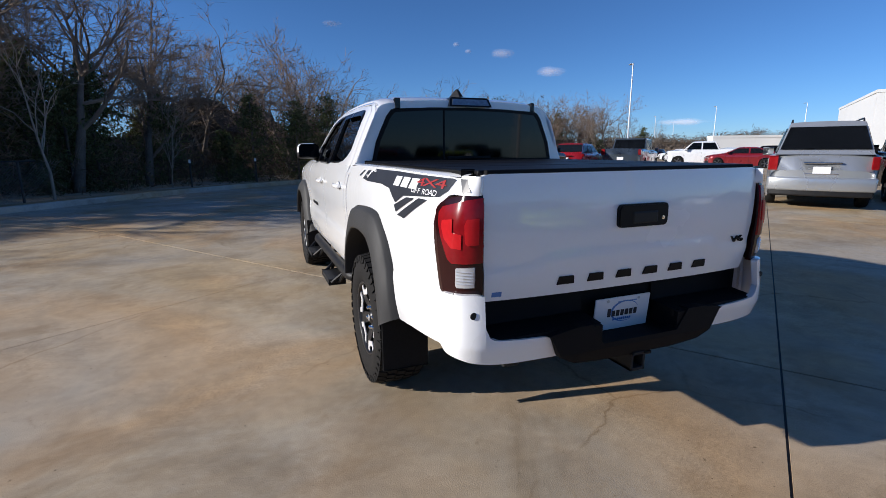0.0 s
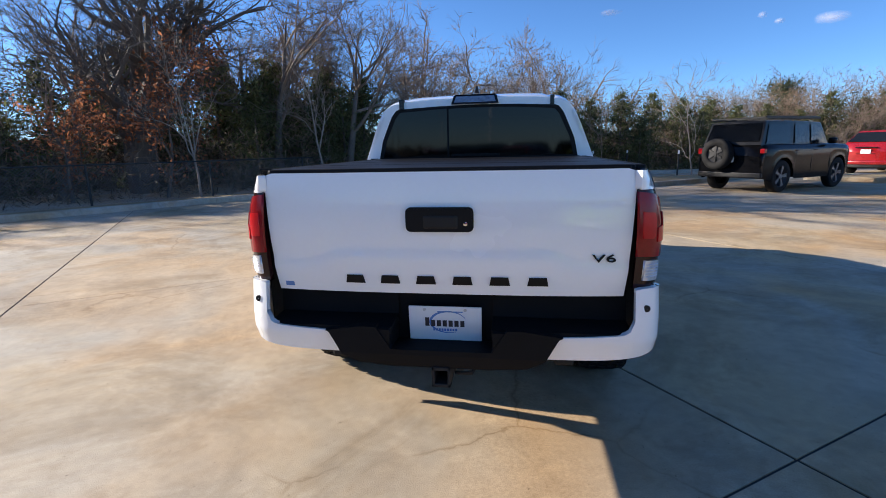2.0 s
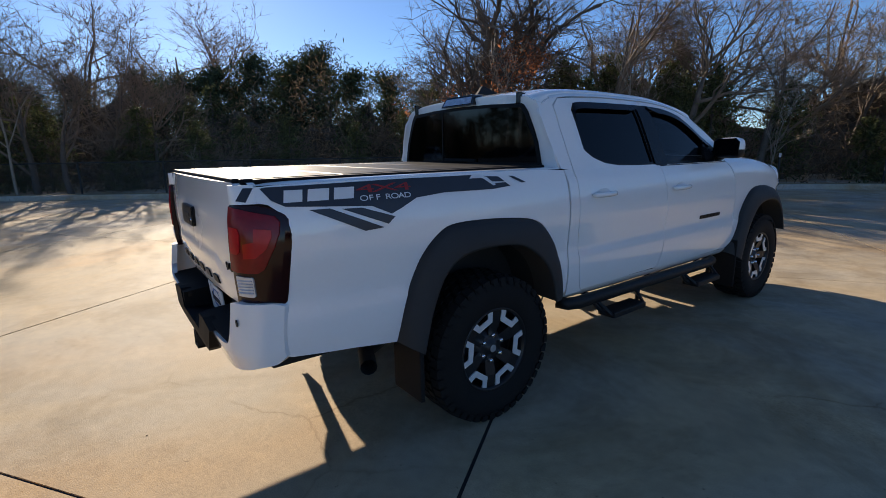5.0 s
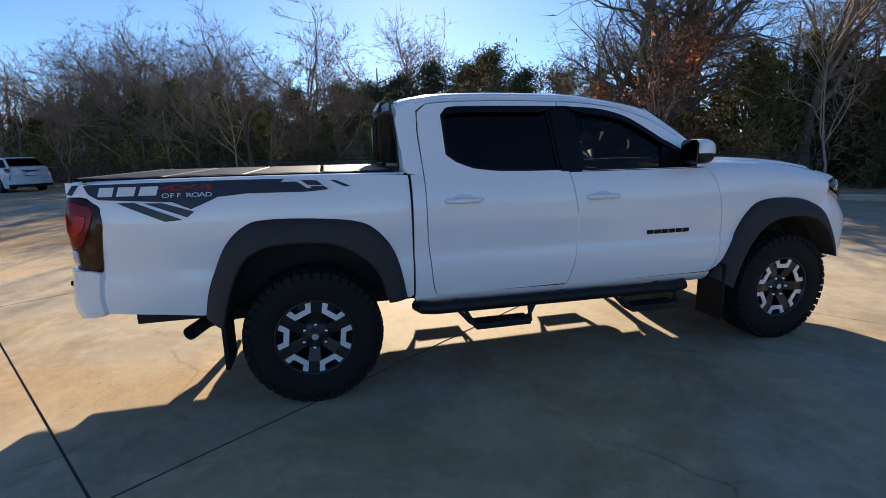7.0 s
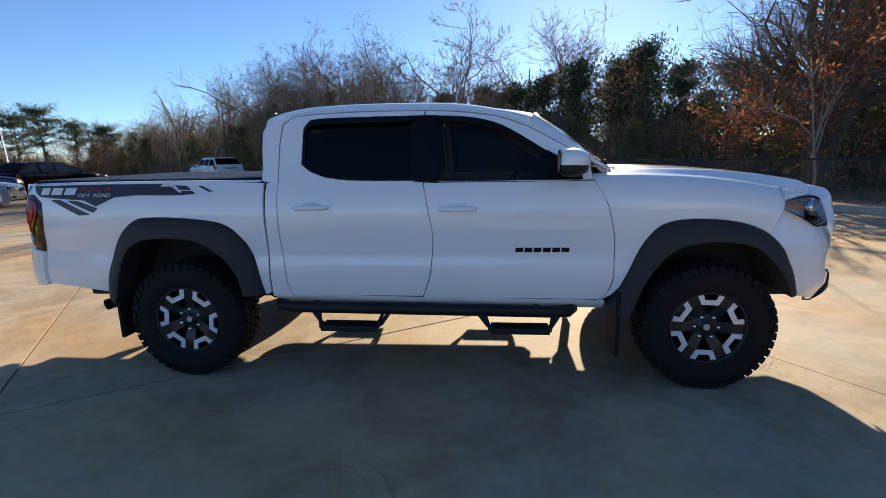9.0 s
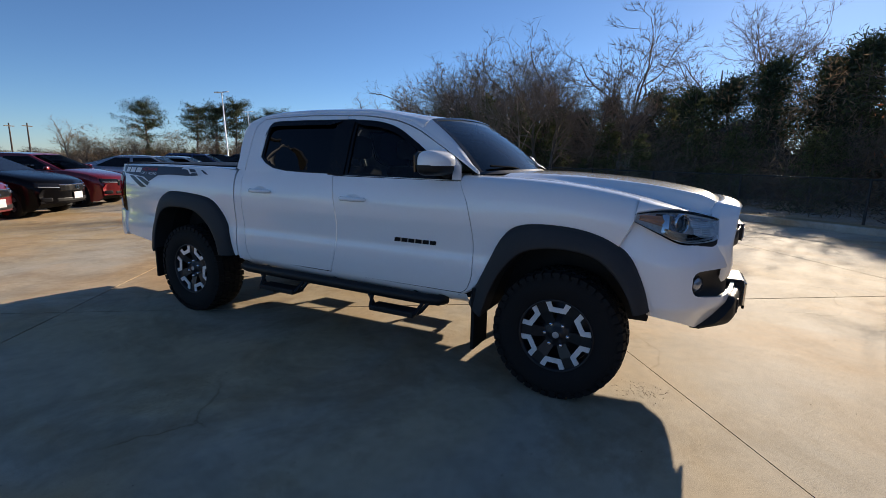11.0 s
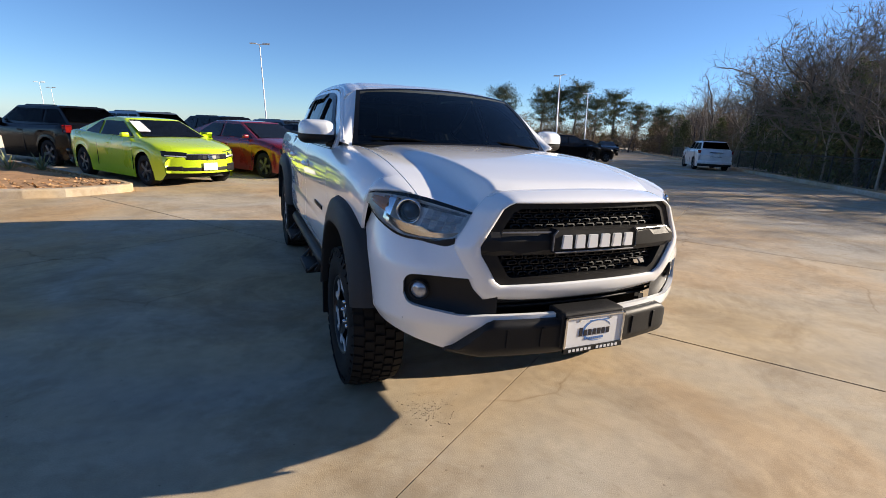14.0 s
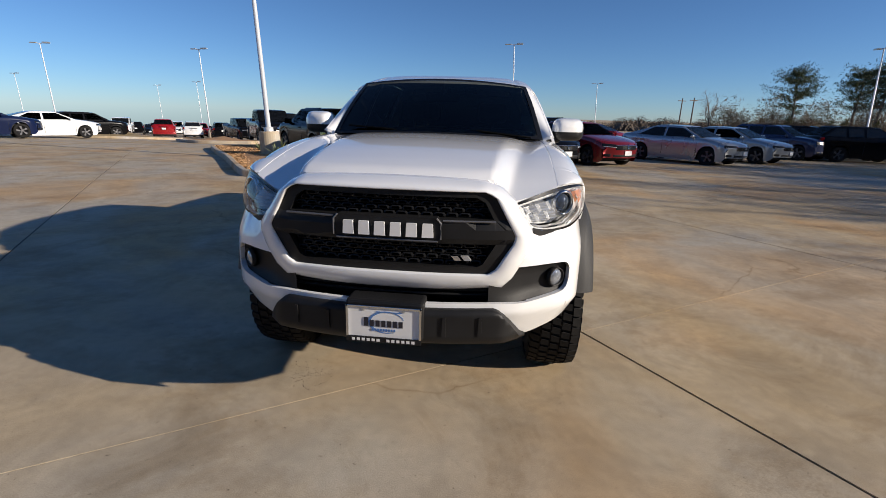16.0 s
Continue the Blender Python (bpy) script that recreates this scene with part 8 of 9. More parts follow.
def spare(c, S):
    b = bmesh.new()
    L = S["L"] / 2
    lathe(b, [(0.02, 0.20), (-0.02, 0.21), (-0.03, 0.38), (-0.06, 0.41), (-0.22, 0.41), (-0.26, 0.38), (-0.26, 0.24), (-0.22, 0.22)], 32, "y", (-0.22, -L, 1.02))
    sp = part("spare_wheel", b, RUBBER, c, "spare wheel on the rear door", smooth=True)
    b = bmesh.new()
    lathe(b, [(-0.23, 0.235), (-0.21, 0.20), (-0.215, 0.06), (-0.25, 0.05), (-0.25, 0.001)], 20, "y", (-0.22, -L, 1.02))
    for k in range(6):
        t = math.pi / 3 * k
        box(b, -0.03, 0.03, -0.235, -0.21, 0.05, 0.21, 0.004, Matrix.Translation((-0.22, -L, 1.02)) @ Matrix.Rotation(t, 4, "Y"))
    part("rim", b, DARKALLOY, sp)
def price_sheet(c, S):
    b = bmesh.new()
    (y0, z0), (y1, z1) = S["gh"][0], S["gh"][1]
    pts = []
    for x, t in ((0.42, 0.25), (0.68, 0.25), (0.62, 0.8), (0.40, 0.8)):
        pts.append(b.verts.new((x, y0 + (y1 - y0) * t + 0.03, z0 + (z1 - z0) * t + 0.045)))
    b.faces.new(pts)
    part("price_sheet", b, WHITEPL, c, "white price sheet behind the glass")


def at(c, x, y, heading):
    c.matrix_world = pose(x, y, gz(y, x), 0, 0, heading - 90)
    return c
def again(c, x, y, heading):
    return copy_thing(c, pose(x, y, gz(y, x), 0, 0, heading - 90))


ROW = 125.5
FX, FY = -2.18, -1.59   # step from one bay to the next
BX, BY = 3.25, -7.45
lime = at(make_car("coupe", P_LIME, "lime green coupe parked beside the mulch island", (price_sheet,)), BX, BY, ROW)
acc = at(make_car("sedan", P_RED, "burgundy sedan parked nose out in a row"), BX + FX - 0.15, BY + FY - 0.35, ROW)
acb = at(make_car("sedan", P_BLACK, "black sedan parked nose out in a row"), BX + 2 * FX, BY + 2 * FY - 0.3, ROW)
again(acc, BX + 3 * FX, BY + 3 * FY - 0.4, ROW)
acs = at(make_car("sedan", P_SILVER, "silver sedan parked nose out in a row"), -7.9, -14.9, ROW + 6)
again(acs, -10.6, -16.9, ROW + 6)
crv = at(make_car("suv", P_BLACK, "black compact SUV seen from behind", (roof_rails,)), 6.45, -12.25, ROW + 190)
svw = at(make_car("suv", P_GREY, "grey-blue SUV with roof rails", (roof_rails,)), 4.6, -13.9, ROW + 180)
again(crv, 2.3, -15.4, ROW + 180)
again(svw, 0.0, -17.2, ROW + 180)
again(crv, -2.2, -18.6, ROW + 180)
again(acc, -4.6, -20.2, ROW + 180)
blue = at(make_car("suv", P_BLUE, "navy blue SUV in the second row", (roof_rails,)), -14.4, -20.6, ROW + 6)
again(crv, -17.2, -22.6, ROW + 6)
again(crv, -17.6, -19.4, 176)
again(acb, -20.6, -21.6, 172)
again(acb, -35.8, -36.2, 60)
wsuv = at(make_car("suv", P_WHITE, "white SUV standing in the lane by the kerb", (roof_rails,)), -24.9, -15.2, 232)
pkb = at(make_car("pickup", P_BLACK, "black crew-cab pickup in the far rows"), 13.6, -22.6, ROW)
again(pkb, 14.8, -26.9, ROW)
again(pkb, 22.0, -34.7, ROW + 10)
again(crv, 28.5, -42.1, ROW + 180)
again(crv, 16.0, -28.0, ROW)
reds = at(make_car("suv", P_BRED, "red SUV seen from behind in the lot"), 15.2, 18.9, 36)
again(reds, 29.9, -35.3, ROW + 180)
again(wsuv, 31.5, -41.8, ROW + 180)
whs = at(make_car("sedan", P_WHITE, "white sedan in the far rows"), 24.6, -18.6, 236)
again(crv, 27.3, -24.2, 236)
at(make_car("sedan", P_NAVY, "navy blue sedan in the far rows"), 23.9, -14.2, 236)
again(wsuv, 31.0, -19.5, 236)
fj = at(make_car("box", P_BLACK, "black off-road SUV with roof rack and spare wheel", (roof_rack, spare)), 7.75, 12.35, 35)
expd = at(make_car("wagon", P_SILVER, "large silver SUV with roof rails seen from behind", (roof_rails,)), 12.35, 5.40, 33)
again(fj, 15.2, 4.4, 34)
pkg = at(make_car("pickup", P_GREY, "grey pickup parked across the lane"), 18.4, 18.4, 36)
pkw = at(make_car("pickup", P_WHITE, "white pickup in the far row"), 31.0, 24.0, 130)
again(whs, 36, 26, 130)
again(acc, 31.0, 21.0, 125)
again(reds, 24, 30, 40)
r5 = random.Random(9)
pool = [acb, crv, whs, reds, acs, pkb, svw, pkw, blue]
for k in range(26):
    az, D = -47 - k * 1.15, 66 + (k % 3) * 9 + r5.uniform(-2, 2)
    again(pool[r5.randrange(len(pool))], D * math.cos(radians(az)), 6 + D * math.sin(radians(az)), ROW + (0 if k % 2 else 180))
for k in range(12):
    az, D = 24 + k * 1.9, 58 + (k % 3) * 8 + r5.uniform(-2, 2)
    again(pool[r5.randrange(len(pool))], D * math.cos(radians(az)), -3 + D * math.sin(radians(az)), 36 + (0 if k % 2 else 90))

# ---- small clouds, far off ----
def cloud_material():
    """White vapour, thin at its rim and ragged by noise."""
    m = bpy.data.materials.new("cloud_vapour")
    m.use_nodes = True
    n, l = m.node_tree.nodes, m.node_tree.links
    b = n["Principled BSDF"]
    b.inputs["Base Color"].default_value = (0.85, 0.78, 0.80, 1)
    b.inputs["Roughness"].default_value = 1.0
    b.inputs["Specular IOR Level"].default_value = 0.0
    co = n.new("ShaderNodeTexCoord")
    ln = n.new("ShaderNodeVectorMath")
    ln.operation = "LENGTH"
    l.new(co.outputs["Object"], ln.inputs[0])
    t = n.new("ShaderNodeTexNoise")
    t.inputs["Scale"].default_value, t.inputs["Detail"].default_value = 1.6, 6
    l.new(n.new("ShaderNodeNewGeometry").outputs["Position"], t.inputs["Vector"])
    t.inputs["Scale"].default_value = 0.018
    ma = n.new("ShaderNodeMath")
    ma.operation = "MULTIPLY_ADD"
    ma.inputs[1].default_value = 1.5
    l.new(t.outputs["Fac"], ma.inputs[0])
    sb = n.new("ShaderNodeMath")
    sb.operation = "SUBTRACT"
    sb.inputs[0].default_value = 0.35
    l.new(ln.outputs["Value"], sb.inputs[1])
    l.new(sb.outputs[0], ma.inputs[2])
    mr = n.new("ShaderNodeMapRange")
    mr.inputs["From Min"].default_value, mr.inputs["From Max"].default_value = 0.15, 0.95
    mr.inputs["To Max"].default_value = 0.40
    l.new(ma.outputs[0], mr.inputs["Value"])
    l.new(mr.outputs[0], b.inputs["Alpha"])
    return m
CLOUD = cloud_material()
for az, el, w, h in ((61.3, 10.5, 2.3, 0.75), (55.5, 8.5, 2.8, 0.85), (66.4, 11.5, 0.8, 0.5), (65.0, 10.8, 0.8, 0.4), (80.2, 13.4, 1.8, 0.5), (41.8, 2.7, 4.6, 0.5)):
    D = 1500.0
    a, e = radians(az), radians(el)
    b = bmesh.new()
    g = [[b.verts.new((u, 0.12 * (u * u + v * v), v)) for v in np.linspace(-1, 1, 9)] for u in np.linspace(-1, 1, 13)]
    for i in range(12):
        for j in range(8):
            b.faces.new((g[i][j], g[i + 1][j], g[i + 1][j + 1], g[i][j + 1]))
    c = obj("cloud", b, CLOUD)
    c.matrix_world = pose(D * math.cos(e) * math.cos(a), D * math.cos(e) * math.sin(a), D * math.sin(e), 0, 0, az - 90) @ Matrix.Diagonal((D * radians(w) / 2 * 1.3, 30, D * radians(h) / 2 * 1.5, 1))
    c.visible_shadow = False
    tagged(c, "small wispy pinkish-white cloud", kind="structure")

# ---- islands, lamp posts, fence, buildings ----
MULCH = mat("wood_mulch", (0.40, 0.225, 0.105), 0.95, var=0.4, scale=6, fine=60, bump=0.012, world_space=True)
CHIP = mat("mulch_chips", (0.52, 0.31, 0.15), 0.95, var=0.4, scale=4, island=0.9)
GRASSY = mat("yucca_leaves", (0.20, 0.22, 0.10), 0.7, var=0.3, scale=3, island=0.4)
POLEMAT = mat("white_pole_paint", (0.62, 0.63, 0.64), 0.4, 0.2, var=0.08, scale=1)
# mesh grey lifted above the dark wire to imitate light from behind
MESH = mat("backlit_mesh", (0.22, 0.22, 0.22), 0.5, 0.5, var=0.2)
WIRE = mat("fence_wire", (0.035, 0.036, 0.036), 0.6, 0.3, var=0.2)


def island(name, line, fill, label, seed=1, chips=0):
    """A raised bed: kerb ring along a closed outline and a filled top."""
    loop = [tuple(p) for p in smooth_line(line + [line[0]], 90)][:-1]
    t = empty(name)
    tagged(t, label, kind="structure")
    def ring(d):
        out = []
        n = len(loop)
        for i, p in enumerate(loop):
            a, b_ = loop[i - 1], loop[(i + 1) % n]
            tx, ty = b_[0] - a[0], b_[1] - a[1]
            ln = math.hypot(tx, ty)
            out.append((p[0] - ty / ln * d, p[1] + tx / ln * d))
        return out
    prof = [(0, -0.03), (0, 0.115), (0.01, 0.137), (0.03, 0.148), (0.13, 0.150), (0.15, 0.142), (0.152, 0.05)]
    vs, fs, n = [], [], len(loop)
    for d, h in prof:
        vs += [(x, y, gz(y, x) + h) for x, y in ring(d)]
    for j in range(len(prof) - 1):
        for i in range(n):
            fs.append((j * n + i, j * n + (i + 1) % n, (j + 1) * n + (i + 1) % n, (j + 1) * n + i))
    flat("kerb_ring", vs, fs, KERBMAT, t)
    inner = ring(0.15)
    cx, cy = sum(p[0] for p in inner) / n, sum(p[1] for p in inner) / n
    vs = [(x, y, gz(y, x) + 0.12) for x, y in inner] + [(cx + (x - cx) * 0.5, cy + (y - cy) * 0.5, gz(y, x) + 0.17) for x, y in inner] + [(cx, cy, gz(cy) + 0.18)]
    fs = [(i, (i + 1) % n, n + (i + 1) % n, n + i) for i in range(n)] + [(n + i, n + (i + 1) % n, 2 * n) for i in range(n)]
    flat("bed", vs, fs, fill, t, True)
    if chips:
        r = random.Random(seed)
        V, F = [], []
        for _ in range(chips):
            i = r.randrange(n)
            q = r.random() ** 0.5
            x, y = cx + (inner[i][0] - cx) * q * 0.99 + r.gauss(0, 0.02), cy + (inner[i][1] - cy) * q * 0.99 + r.gauss(0, 0.02)
            z = gz(y, x) + 0.125 + 0.05 * (1 - q) + r.uniform(0, 0.012)
            a = r.uniform(0, 6.28)
            u = Vector((math.cos(a), math.sin(a), r.gauss(0, 0.35))) * r.uniform(0.02, 0.05)
            w = Vector((-math.sin(a), math.cos(a), r.gauss(0, 0.4))) * r.uniform(0.008, 0.016)
            p = Vector((x, y, z))
            o = len(V)
            V += [p - u - w, p + u - w, p + u + w, p - u + w]
            F.append((o, o + 1, o + 2, o + 3))
        tagged(flat("chips", V, F, CHIP, t), kind="stuff")
    return t


# counter-clockwise outlines
island("mulch_island", [(4.10, -4.10), (3.35, -4.75), (3.45, -5.35), (5.6, -8.6), (8.6, -13.0), (9.4, -13.2), (10.6, -12.2), (10.4, -11.2), (7.6, -7.4), (5.55, -4.45), (4.95, -3.95)], MULCH, "kerbed island filled with brown wood mulch", 5, 20000)
island("grass_island", [(2.75, 13.75), (2.85, 13.25), (3.6, 12.85), (4.6, 12.95), (8.2, 15.7), (8.5, 16.6), (7.8, 17.2), (6.6, 16.9)], DRYGRASS, "kerbed island of dry grass")
island("far_island", [(10.6, 15.4), (10.3, 14.8), (14.4, 10.6), (15.0, 10.6), (18.4, 13.2), (17.9, 14.2), (14.0, 16.2)], DRYGRASS, "kerbed island of dry grass")
island("far_island", [(12.5, -17.2), (12.0, -17.8), (13.6, -21), (16.5, -19.0), (16.6, -18.0), (14.6, -16.6)], MULCH, "kerbed island filled with brown wood mulch")

island("far_island", [(22.4, -25.0), (23.4, -28.4), (27.5, -31.2), (31.5, -29.6), (33.0, -26.0), (29.0, -22.4), (25.0, -22.6)], DRYGRASS, "kerbed island of dry grass")


def lamp_post(h, heads=2, base_h=0.75, plinth=True, r=0.075):
    t = empty("lamp_post")
    tagged(t, "tall white steel lamp post on a concrete plinth" if plinth else "tall white steel lamp post", "lamp post", "lot lamp posts")
    if plinth:
        b = bmesh.new()
        lathe(b, [(-0.2, 0.32), (base_h - 0.02, 0.30), (base_h, 0.28), (base_h, 0.001)], 28, "z")
        part("plinth", b, KERBMAT, t, "round concrete plinth", smooth=False)
    b = bmesh.new()
    lathe(b, [(base_h, 0.14), (base_h + 0.12, 0.14), (base_h + 0.13, r + 0.01), (base_h + 0.14, r), (h, r * 0.62)], 16, "z")
    part("pole", b, POLEMAT, t, smooth=True)
    for k in range(heads):
        s = 1 if k == 0 else -1
        b = bmesh.new()
        tube(b, [(0, 0, h - 0.06), (s * 0.25, 0, h - 0.02), (s * 0.34, 0, h)], 0.03, 8)
        part("arm", b, POLEMAT, t)
        b = bmesh.new()
        box(b, s * 0.30, s * 0.92, -0.16, 0.16, h - 0.015, h + 0.06, 0.025)
        part("lamp_head", b, STEEL, t)
    return t


p0 = lamp_post(8.2)
LEAN = Matrix.Rotation(radians(2.8), 4, "Y")
p0.matrix_world = pose(6.55, -8.25, gz(-8.25) + 0.10) @ LEAN @ pose(0, 0, 0, 0, 0, 20)
for az, D, tz in ((-45.6, 70, 20), (-43.2, 135, 0), (-58.4, 62, 0), (-53.9, 150, 30), (-57.5, 125, 10), (-63.8, 160, 0), (-73.6, 130, 30), (-74.4, 150, 0), (-124.7, 56, 90), (-128.2, 76, 90), (-100.9, 88, 0)):
    x, y = 0.05 + D * math.cos(radians(az)), 6.1 + D * math.sin(radians(az))
    copy_thing(p0, pose(x, y, gz(y, x)) @ LEAN @ pose(0, 0, 0, 0, 0, tz) @ Matrix.Diagonal((1, 1, (8.2 + gz(y) - gz(y, x)) / 8.2, 1)))
copy_thing(p0, pose(-2.07, -56.55, gz(-56.55)) @ LEAN @ Matrix.Diagonal((1.15, 1.15, 1.29, 1)))
p1 = lamp_post(8.2, 1)
p1.matrix_world = pose(29.0, 30.2, gz(30.2) + 0.2, 0, 0, 60)
for az, D, tz in ((44.5, 118, 60), (42.7, 150, 60), (38.9, 98, 60), (31.5, 100, 60)):
    x, y = -1.5 + D * math.cos(radians(az)), -2.7 + D * math.sin(radians(az))
    copy_thing(p1, pose(x, y, gz(y, x) + 0.5, 0, 0, tz))


def utility_pole(x, y, h):
    t = empty("utility_pole")
    tagged(t, "weathered wooden utility pole", "utility pole", "utility poles")
    b = bmesh.new()
    lathe(b, [(-0.3, 0.17), (h, 0.11), (h, 0.001)], 10, "z")
    part("pole", b, BARK, t)
    b = bmesh.new()
    box(b, -1.1, 1.1, -0.06, 0.06, h - 0.6, h - 0.45)
    part("crossarm", b, BARK, t)
    t.matrix_world = pose(x, y, gz(y, x), 0, 0, 30)
for az, D, h in ((-109.2, 118, 7.6), (-110.3, 112, 7.4), (-75.5, 120, 6.5)):
    utility_pole(D * math.cos(radians(az)), 6.1 + D * math.sin(radians(az)), h)

# chain-link fence behind the kerb
fence = empty("chain_link_fence")
tagged(fence, "black chain-link fence along the wood edge", "fence")
S0 = float(np.interp(-34, [p[1] for p in KERB], dist))
S1 = float(np.interp(12.4, [p[1] for p in KERB], dist))
FH, FD = 1.05, 0.85
s = S0
while s < S1:
    x, y = along(s, FD)
    b = bmesh.new()
    tube(b, [(x, y, gz(y, x) - 0.1), (x, y, gz(y, x) + 0.1 + FH)], 0.028, 8)
    part("post", b, WIRE, fence)
    s += 2.9
b = bmesh.new()
tube(b, [(*along(q, FD), gz(along(q, FD)[1]) + 0.08 + FH) for q in np.arange(S0, S1, 0.8)], 0.020, 6)
part("top_rail", b, WIRE, fence)
V, F = [], []
def wire(s0, z0, s1, z1):
    o = len(V)
    for q, z in ((s0, z0), (s1, z1)):
        x, y = along(q, FD)
        for k in range(3):
            t = 2.09 * k
            V.append((x + 0.0028 * math.cos(t), y, gz(y, x) + 0.10 + z + 0.0028 * math.sin(t)))
    for k in range(3):
        F.append((o + k, o + (k + 1) % 3, o + 3 + (k + 1) % 3, o + 3 + k))
step = 0.075
q = S0
while q < S1 - FH:
    wire(q, 0, q + FH, FH)
    wire(q + FH, 0, q, FH)
    q += step
tagged(flat("mesh_wire", V, F, MESH, fence, label="wire mesh in a grey paled for backlight"), kind="stuff")

# yucca clumps on the mulch
r6 = random.Random(4)
for x, y, n in ((5.35, -7.35, 34), (5.85, -7.15, 26), (7.6, -9.6, 26), (7.2, -10.4, 20)):
    V, F = [], []
    for k in range(n):
        a, e, L = r6.uniform(0, 6.28), r6.uniform(0.35, 1.3), r6.uniform(0.32, 0.58)
        d = Vector((math.cos(a) * math.cos(e), math.sin(a) * math.cos(e), math.sin(e)))
        w = Vector((-math.sin(a), math.cos(a), 0)) * 0.014
        p = Vector((x, y, gz(y, x) + 0.14))
        o = len(V)
        q = p + d * L * 0.6
        tip = p + d * L + Vector((0, 0, -0.06))
        V += [p - w, p + w, q + w, q - w, tip]
        F += [(o, o + 1, o + 2, o + 3), (o + 3, o + 2, o + 4)]
    pl = flat("yucca_plant", V, F, GRASSY)
    tagged(pl, "small spiky green yucca clump in the mulch", "plant", "yucca clumps")

# thin marker posts by the verge
for x, y in ((3.9, 20.9), (5.6, 21.6), (-1.2, 18.6), (-3.4, 16.5), (6.3, 16.3), (7.3, 16.6)):
    b = bmesh.new()
    tube(b, [(x, y, gz(y, x)), (x, y, gz(y, x) + 1.0)], 0.03, 8)
    o = obj("marker_post", b, WIRE)
    tagged(o, "thin dark marker post with white cap", "post", "marker posts")
    b = bmesh.new()
    tube(b, [(x, y, gz(y, x) + 0.94), (x, y, gz(y, x) + 1.06)], 0.036, 8)
    part("cap", b, WHITEPL, o)
for x, y, s_ in ((4.6, 22.4, 0.75), (6.9, 16.6, 0.8)):
    plant("slim", x, y, s_, gz(y, x) + 0.1, 1)

# white buildings beyond the lot
def building(x, y, w, d, h, turn, label):
    t = empty("commercial_building")
    tagged(t, label, "building")
    b = bmesh.new()
    box(b, -w / 2, w / 2, -d / 2, d / 2, -0.5, h)
    part("wall", b, P_WALL, t)
    b = bmesh.new()
    for x0, x1, y0, y1 in ((-w / 2 - 0.1, w / 2 + 0.1, -d / 2 - 0.1, -d / 2 + 0.3), (-w / 2 - 0.1, w / 2 + 0.1, d / 2 - 0.3, d / 2 + 0.1), (-w / 2 - 0.1, -w / 2 + 0.3, -d / 2 + 0.3, d / 2 - 0.3), (w / 2 - 0.3, w / 2 + 0.1, -d / 2 + 0.3, d / 2 - 0.3)):
        box(b, x0, x1, y0, y1, h, h + 0.35)
    part("parapet", b, P_WALL, t)
    t.matrix_world = pose(x, y, gz(y, x), 0, 0, turn)
P_WALL = mat("pale_wall_panels", (0.66, 0.66, 0.64), 0.7, var=0.06, scale=0.3, fine=4)
building(92, 36, 34, 20, 8.2, 35, "large plain white commercial building beyond the lot")
building(74, 52, 11, 3, 3.2, -35, "low white trailer building beyond the lot")

# ---- slabs, nearest ones as pieces, the rest in one mesh ----
def slab_mesh(c):
    m, k = [], 4
    vs, fs = [], []
    for a in range(k + 1):
        for b_ in range(k + 1):
            s, t = a / k, b_ / k
            x = (c[0][0] * (1 - s) + c[1][0] * s) * (1 - t) + (c[3][0] * (1 - s) + c[2][0] * s) * t
            y = (c[0][1] * (1 - s) + c[1][1] * s) * (1 - t) + (c[3][1] * (1 - s) + c[2][1] * s) * t
            vs.append((x, y, gz(y, x)))
    for a in range(k):
        for b_ in range(k):
            fs.append((a * 5 + b_, (a + 1) * 5 + b_, (a + 1) * 5 + b_ + 1, a * 5 + b_ + 1))
    rim = [0, 5, 10, 15, 20, 21, 22, 23, 24, 19, 14, 9, 4, 3, 2, 1]
    base = len(vs)
    vs += [(vs[r][0], vs[r][1], vs[r][2] - 0.028) for r in rim]
    for q in range(16):
        fs.append((rim[q], base + q, base + (q + 1) % 16, rim[(q + 1) % 16]))
    return vs, fs


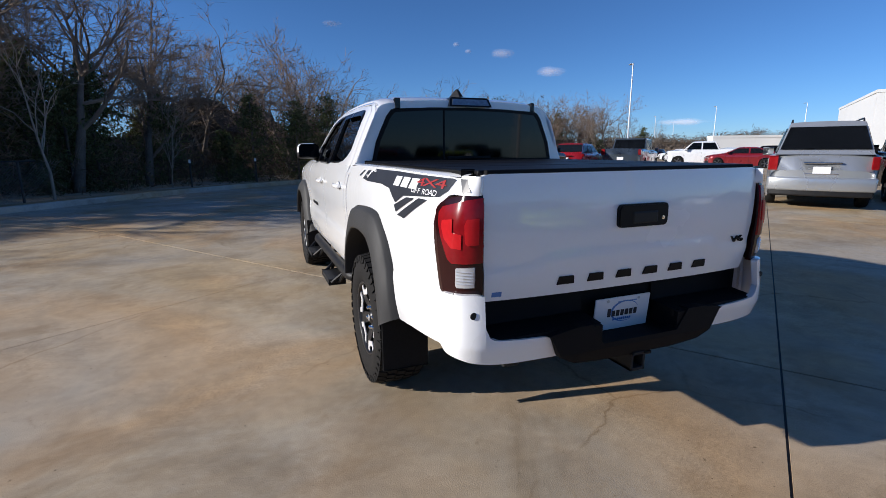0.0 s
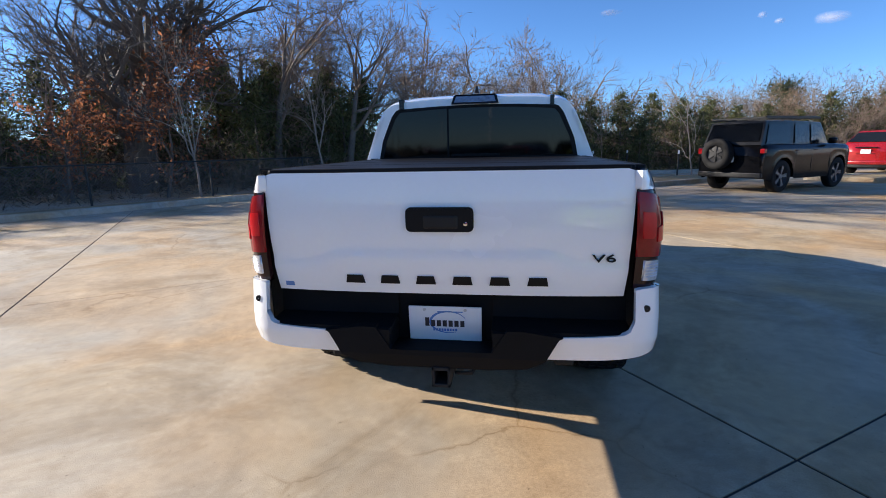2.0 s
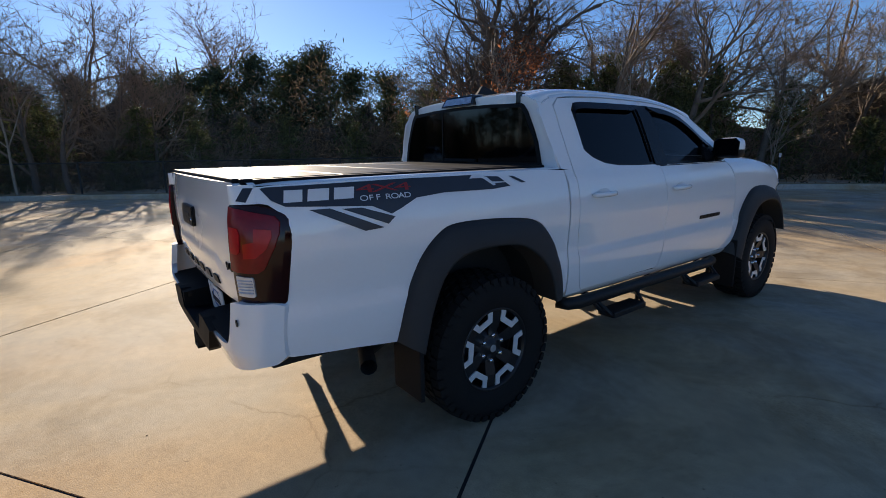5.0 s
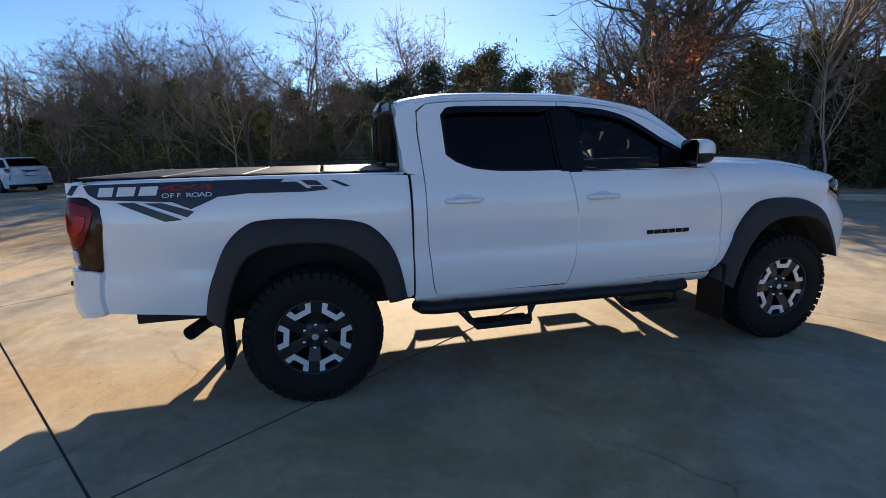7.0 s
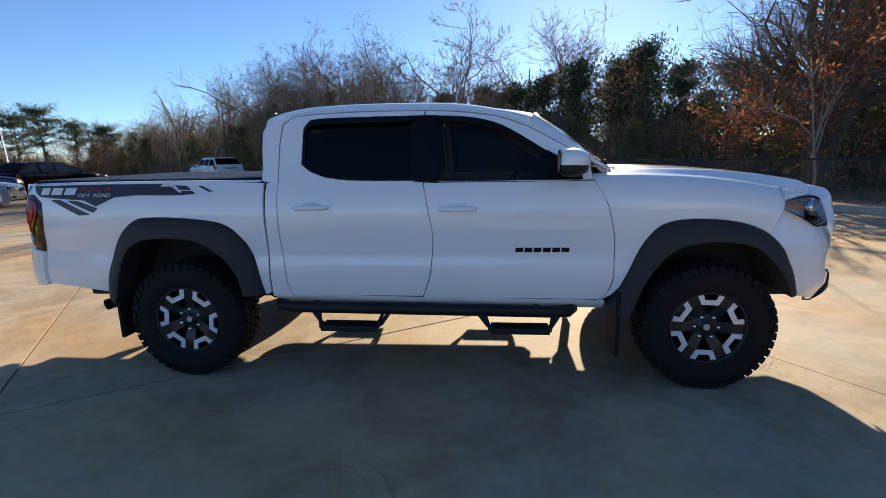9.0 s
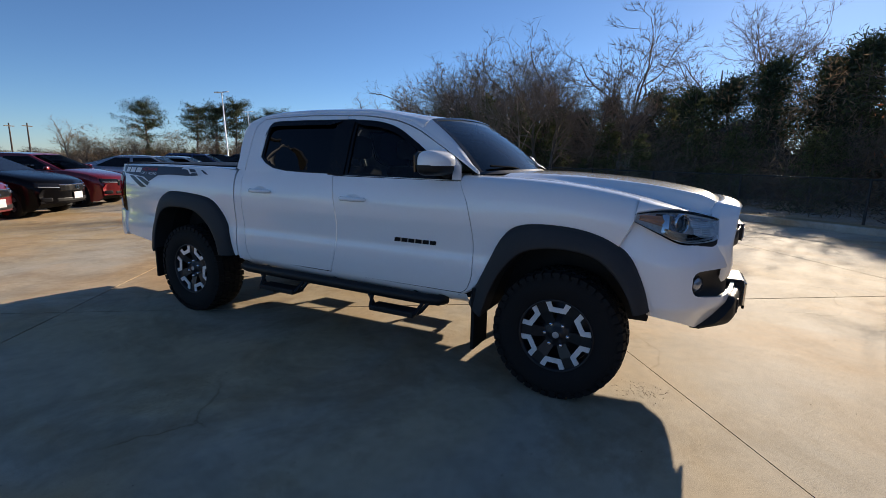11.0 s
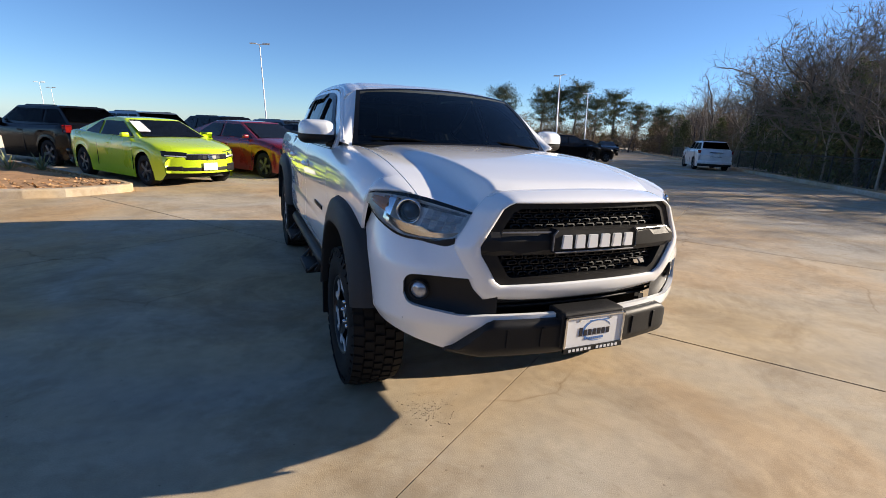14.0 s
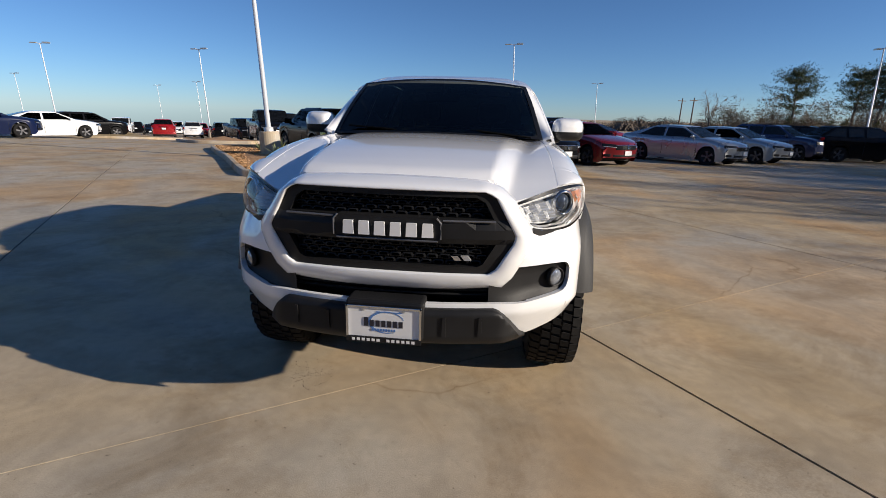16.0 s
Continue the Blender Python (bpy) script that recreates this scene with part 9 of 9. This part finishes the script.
rest_v, rest_f = [], []
for k, (d, i, j) in enumerate(slabs):
    vs, fs = slab_mesh(slab_corners(i, j))
    if k < 260:
        flat("slab", vs, fs, CONCRETE, lot)
    elif d < 75:
        o = len(rest_v)
        rest_v += vs
        rest_f += [tuple(q + o for q in f) for f in fs]
tagged(flat("far_slabs", rest_v, rest_f, CONCRETE, lot), kind="stuff")

# joint fillings: black sealant in the wide ones, pale grit in the saw cuts
def filling(name, lines, half, material):
    V, F = [], []
    for (u0, v0), (u1, v1) in lines:
        n = 70
        for k in range(n + 1):
            u, v = u0 + (u1 - u0) * k / n, v0 + (v1 - v0) * k / n
            for q in (-half, half):
                uu, vv = (u + q, v) if u0 == u1 else (u, v + q)
                x, y = uu * UX - vv * UY, uu * UY + vv * UX
                V.append((x, y, gz(y, x) - 0.006))
            if k:
                o = len(V)
                F.append((o - 4, o - 3, o - 1, o - 2))
    tagged(flat(name, V, F, material, lot), kind="stuff")
ends_u, ends_v = (U0 - 13 * DU, U0 + 14 * DU), (V0 - 12 * DV, V0 + 13 * DV)
filling("joint_sealant", [((U0 + i * DU, ends_v[0]), (U0 + i * DU, ends_v[1])) for i in range(-12, 14)] + [((ends_u[0], V0 + j * DV + 1e-4), (ends_u[1], V0 + j * DV + 1e-4)) for j in range(-12, 13, 2)], 0.014, SEALANT)
filling("joint_grit", [((ends_u[0], V0 + j * DV), (ends_u[1], V0 + j * DV)) for j in range(-11, 13, 2)], 0.010, GRIT)
# crumbs, small stones and bits of leaf on the concrete
r9 = random.Random(33)
V, F = [], []
spots = [(0.56 + r9.gauss(0, 0.07), 3.72 + r9.gauss(0, 0.07), r9.uniform(0.002, 0.0045)) for _ in range(150)]
spots += [(r9.uniform(-7, 7), r9.uniform(-6, 11), r9.uniform(0.002, 0.006)) for _ in range(300)]
for x, y, s_ in spots:
    o, a = len(V), r9.uniform(0, 6.28)
    for k in range(3):
        V.append((x + math.cos(a + 2.1 * k) * s_ * r9.uniform(0.7, 1.6), y + math.sin(a + 2.1 * k) * s_, gz(y, x) + 0.0005))
    V.append((x, y, gz(y, x) + s_ * r9.uniform(0.4, 0.9)))
    F += [(o, o + 1, o + 3), (o + 1, o + 2, o + 3), (o + 2, o, o + 3)]
tagged(flat("crumbs", V, F, CRUMB, lot), kind="stuff")
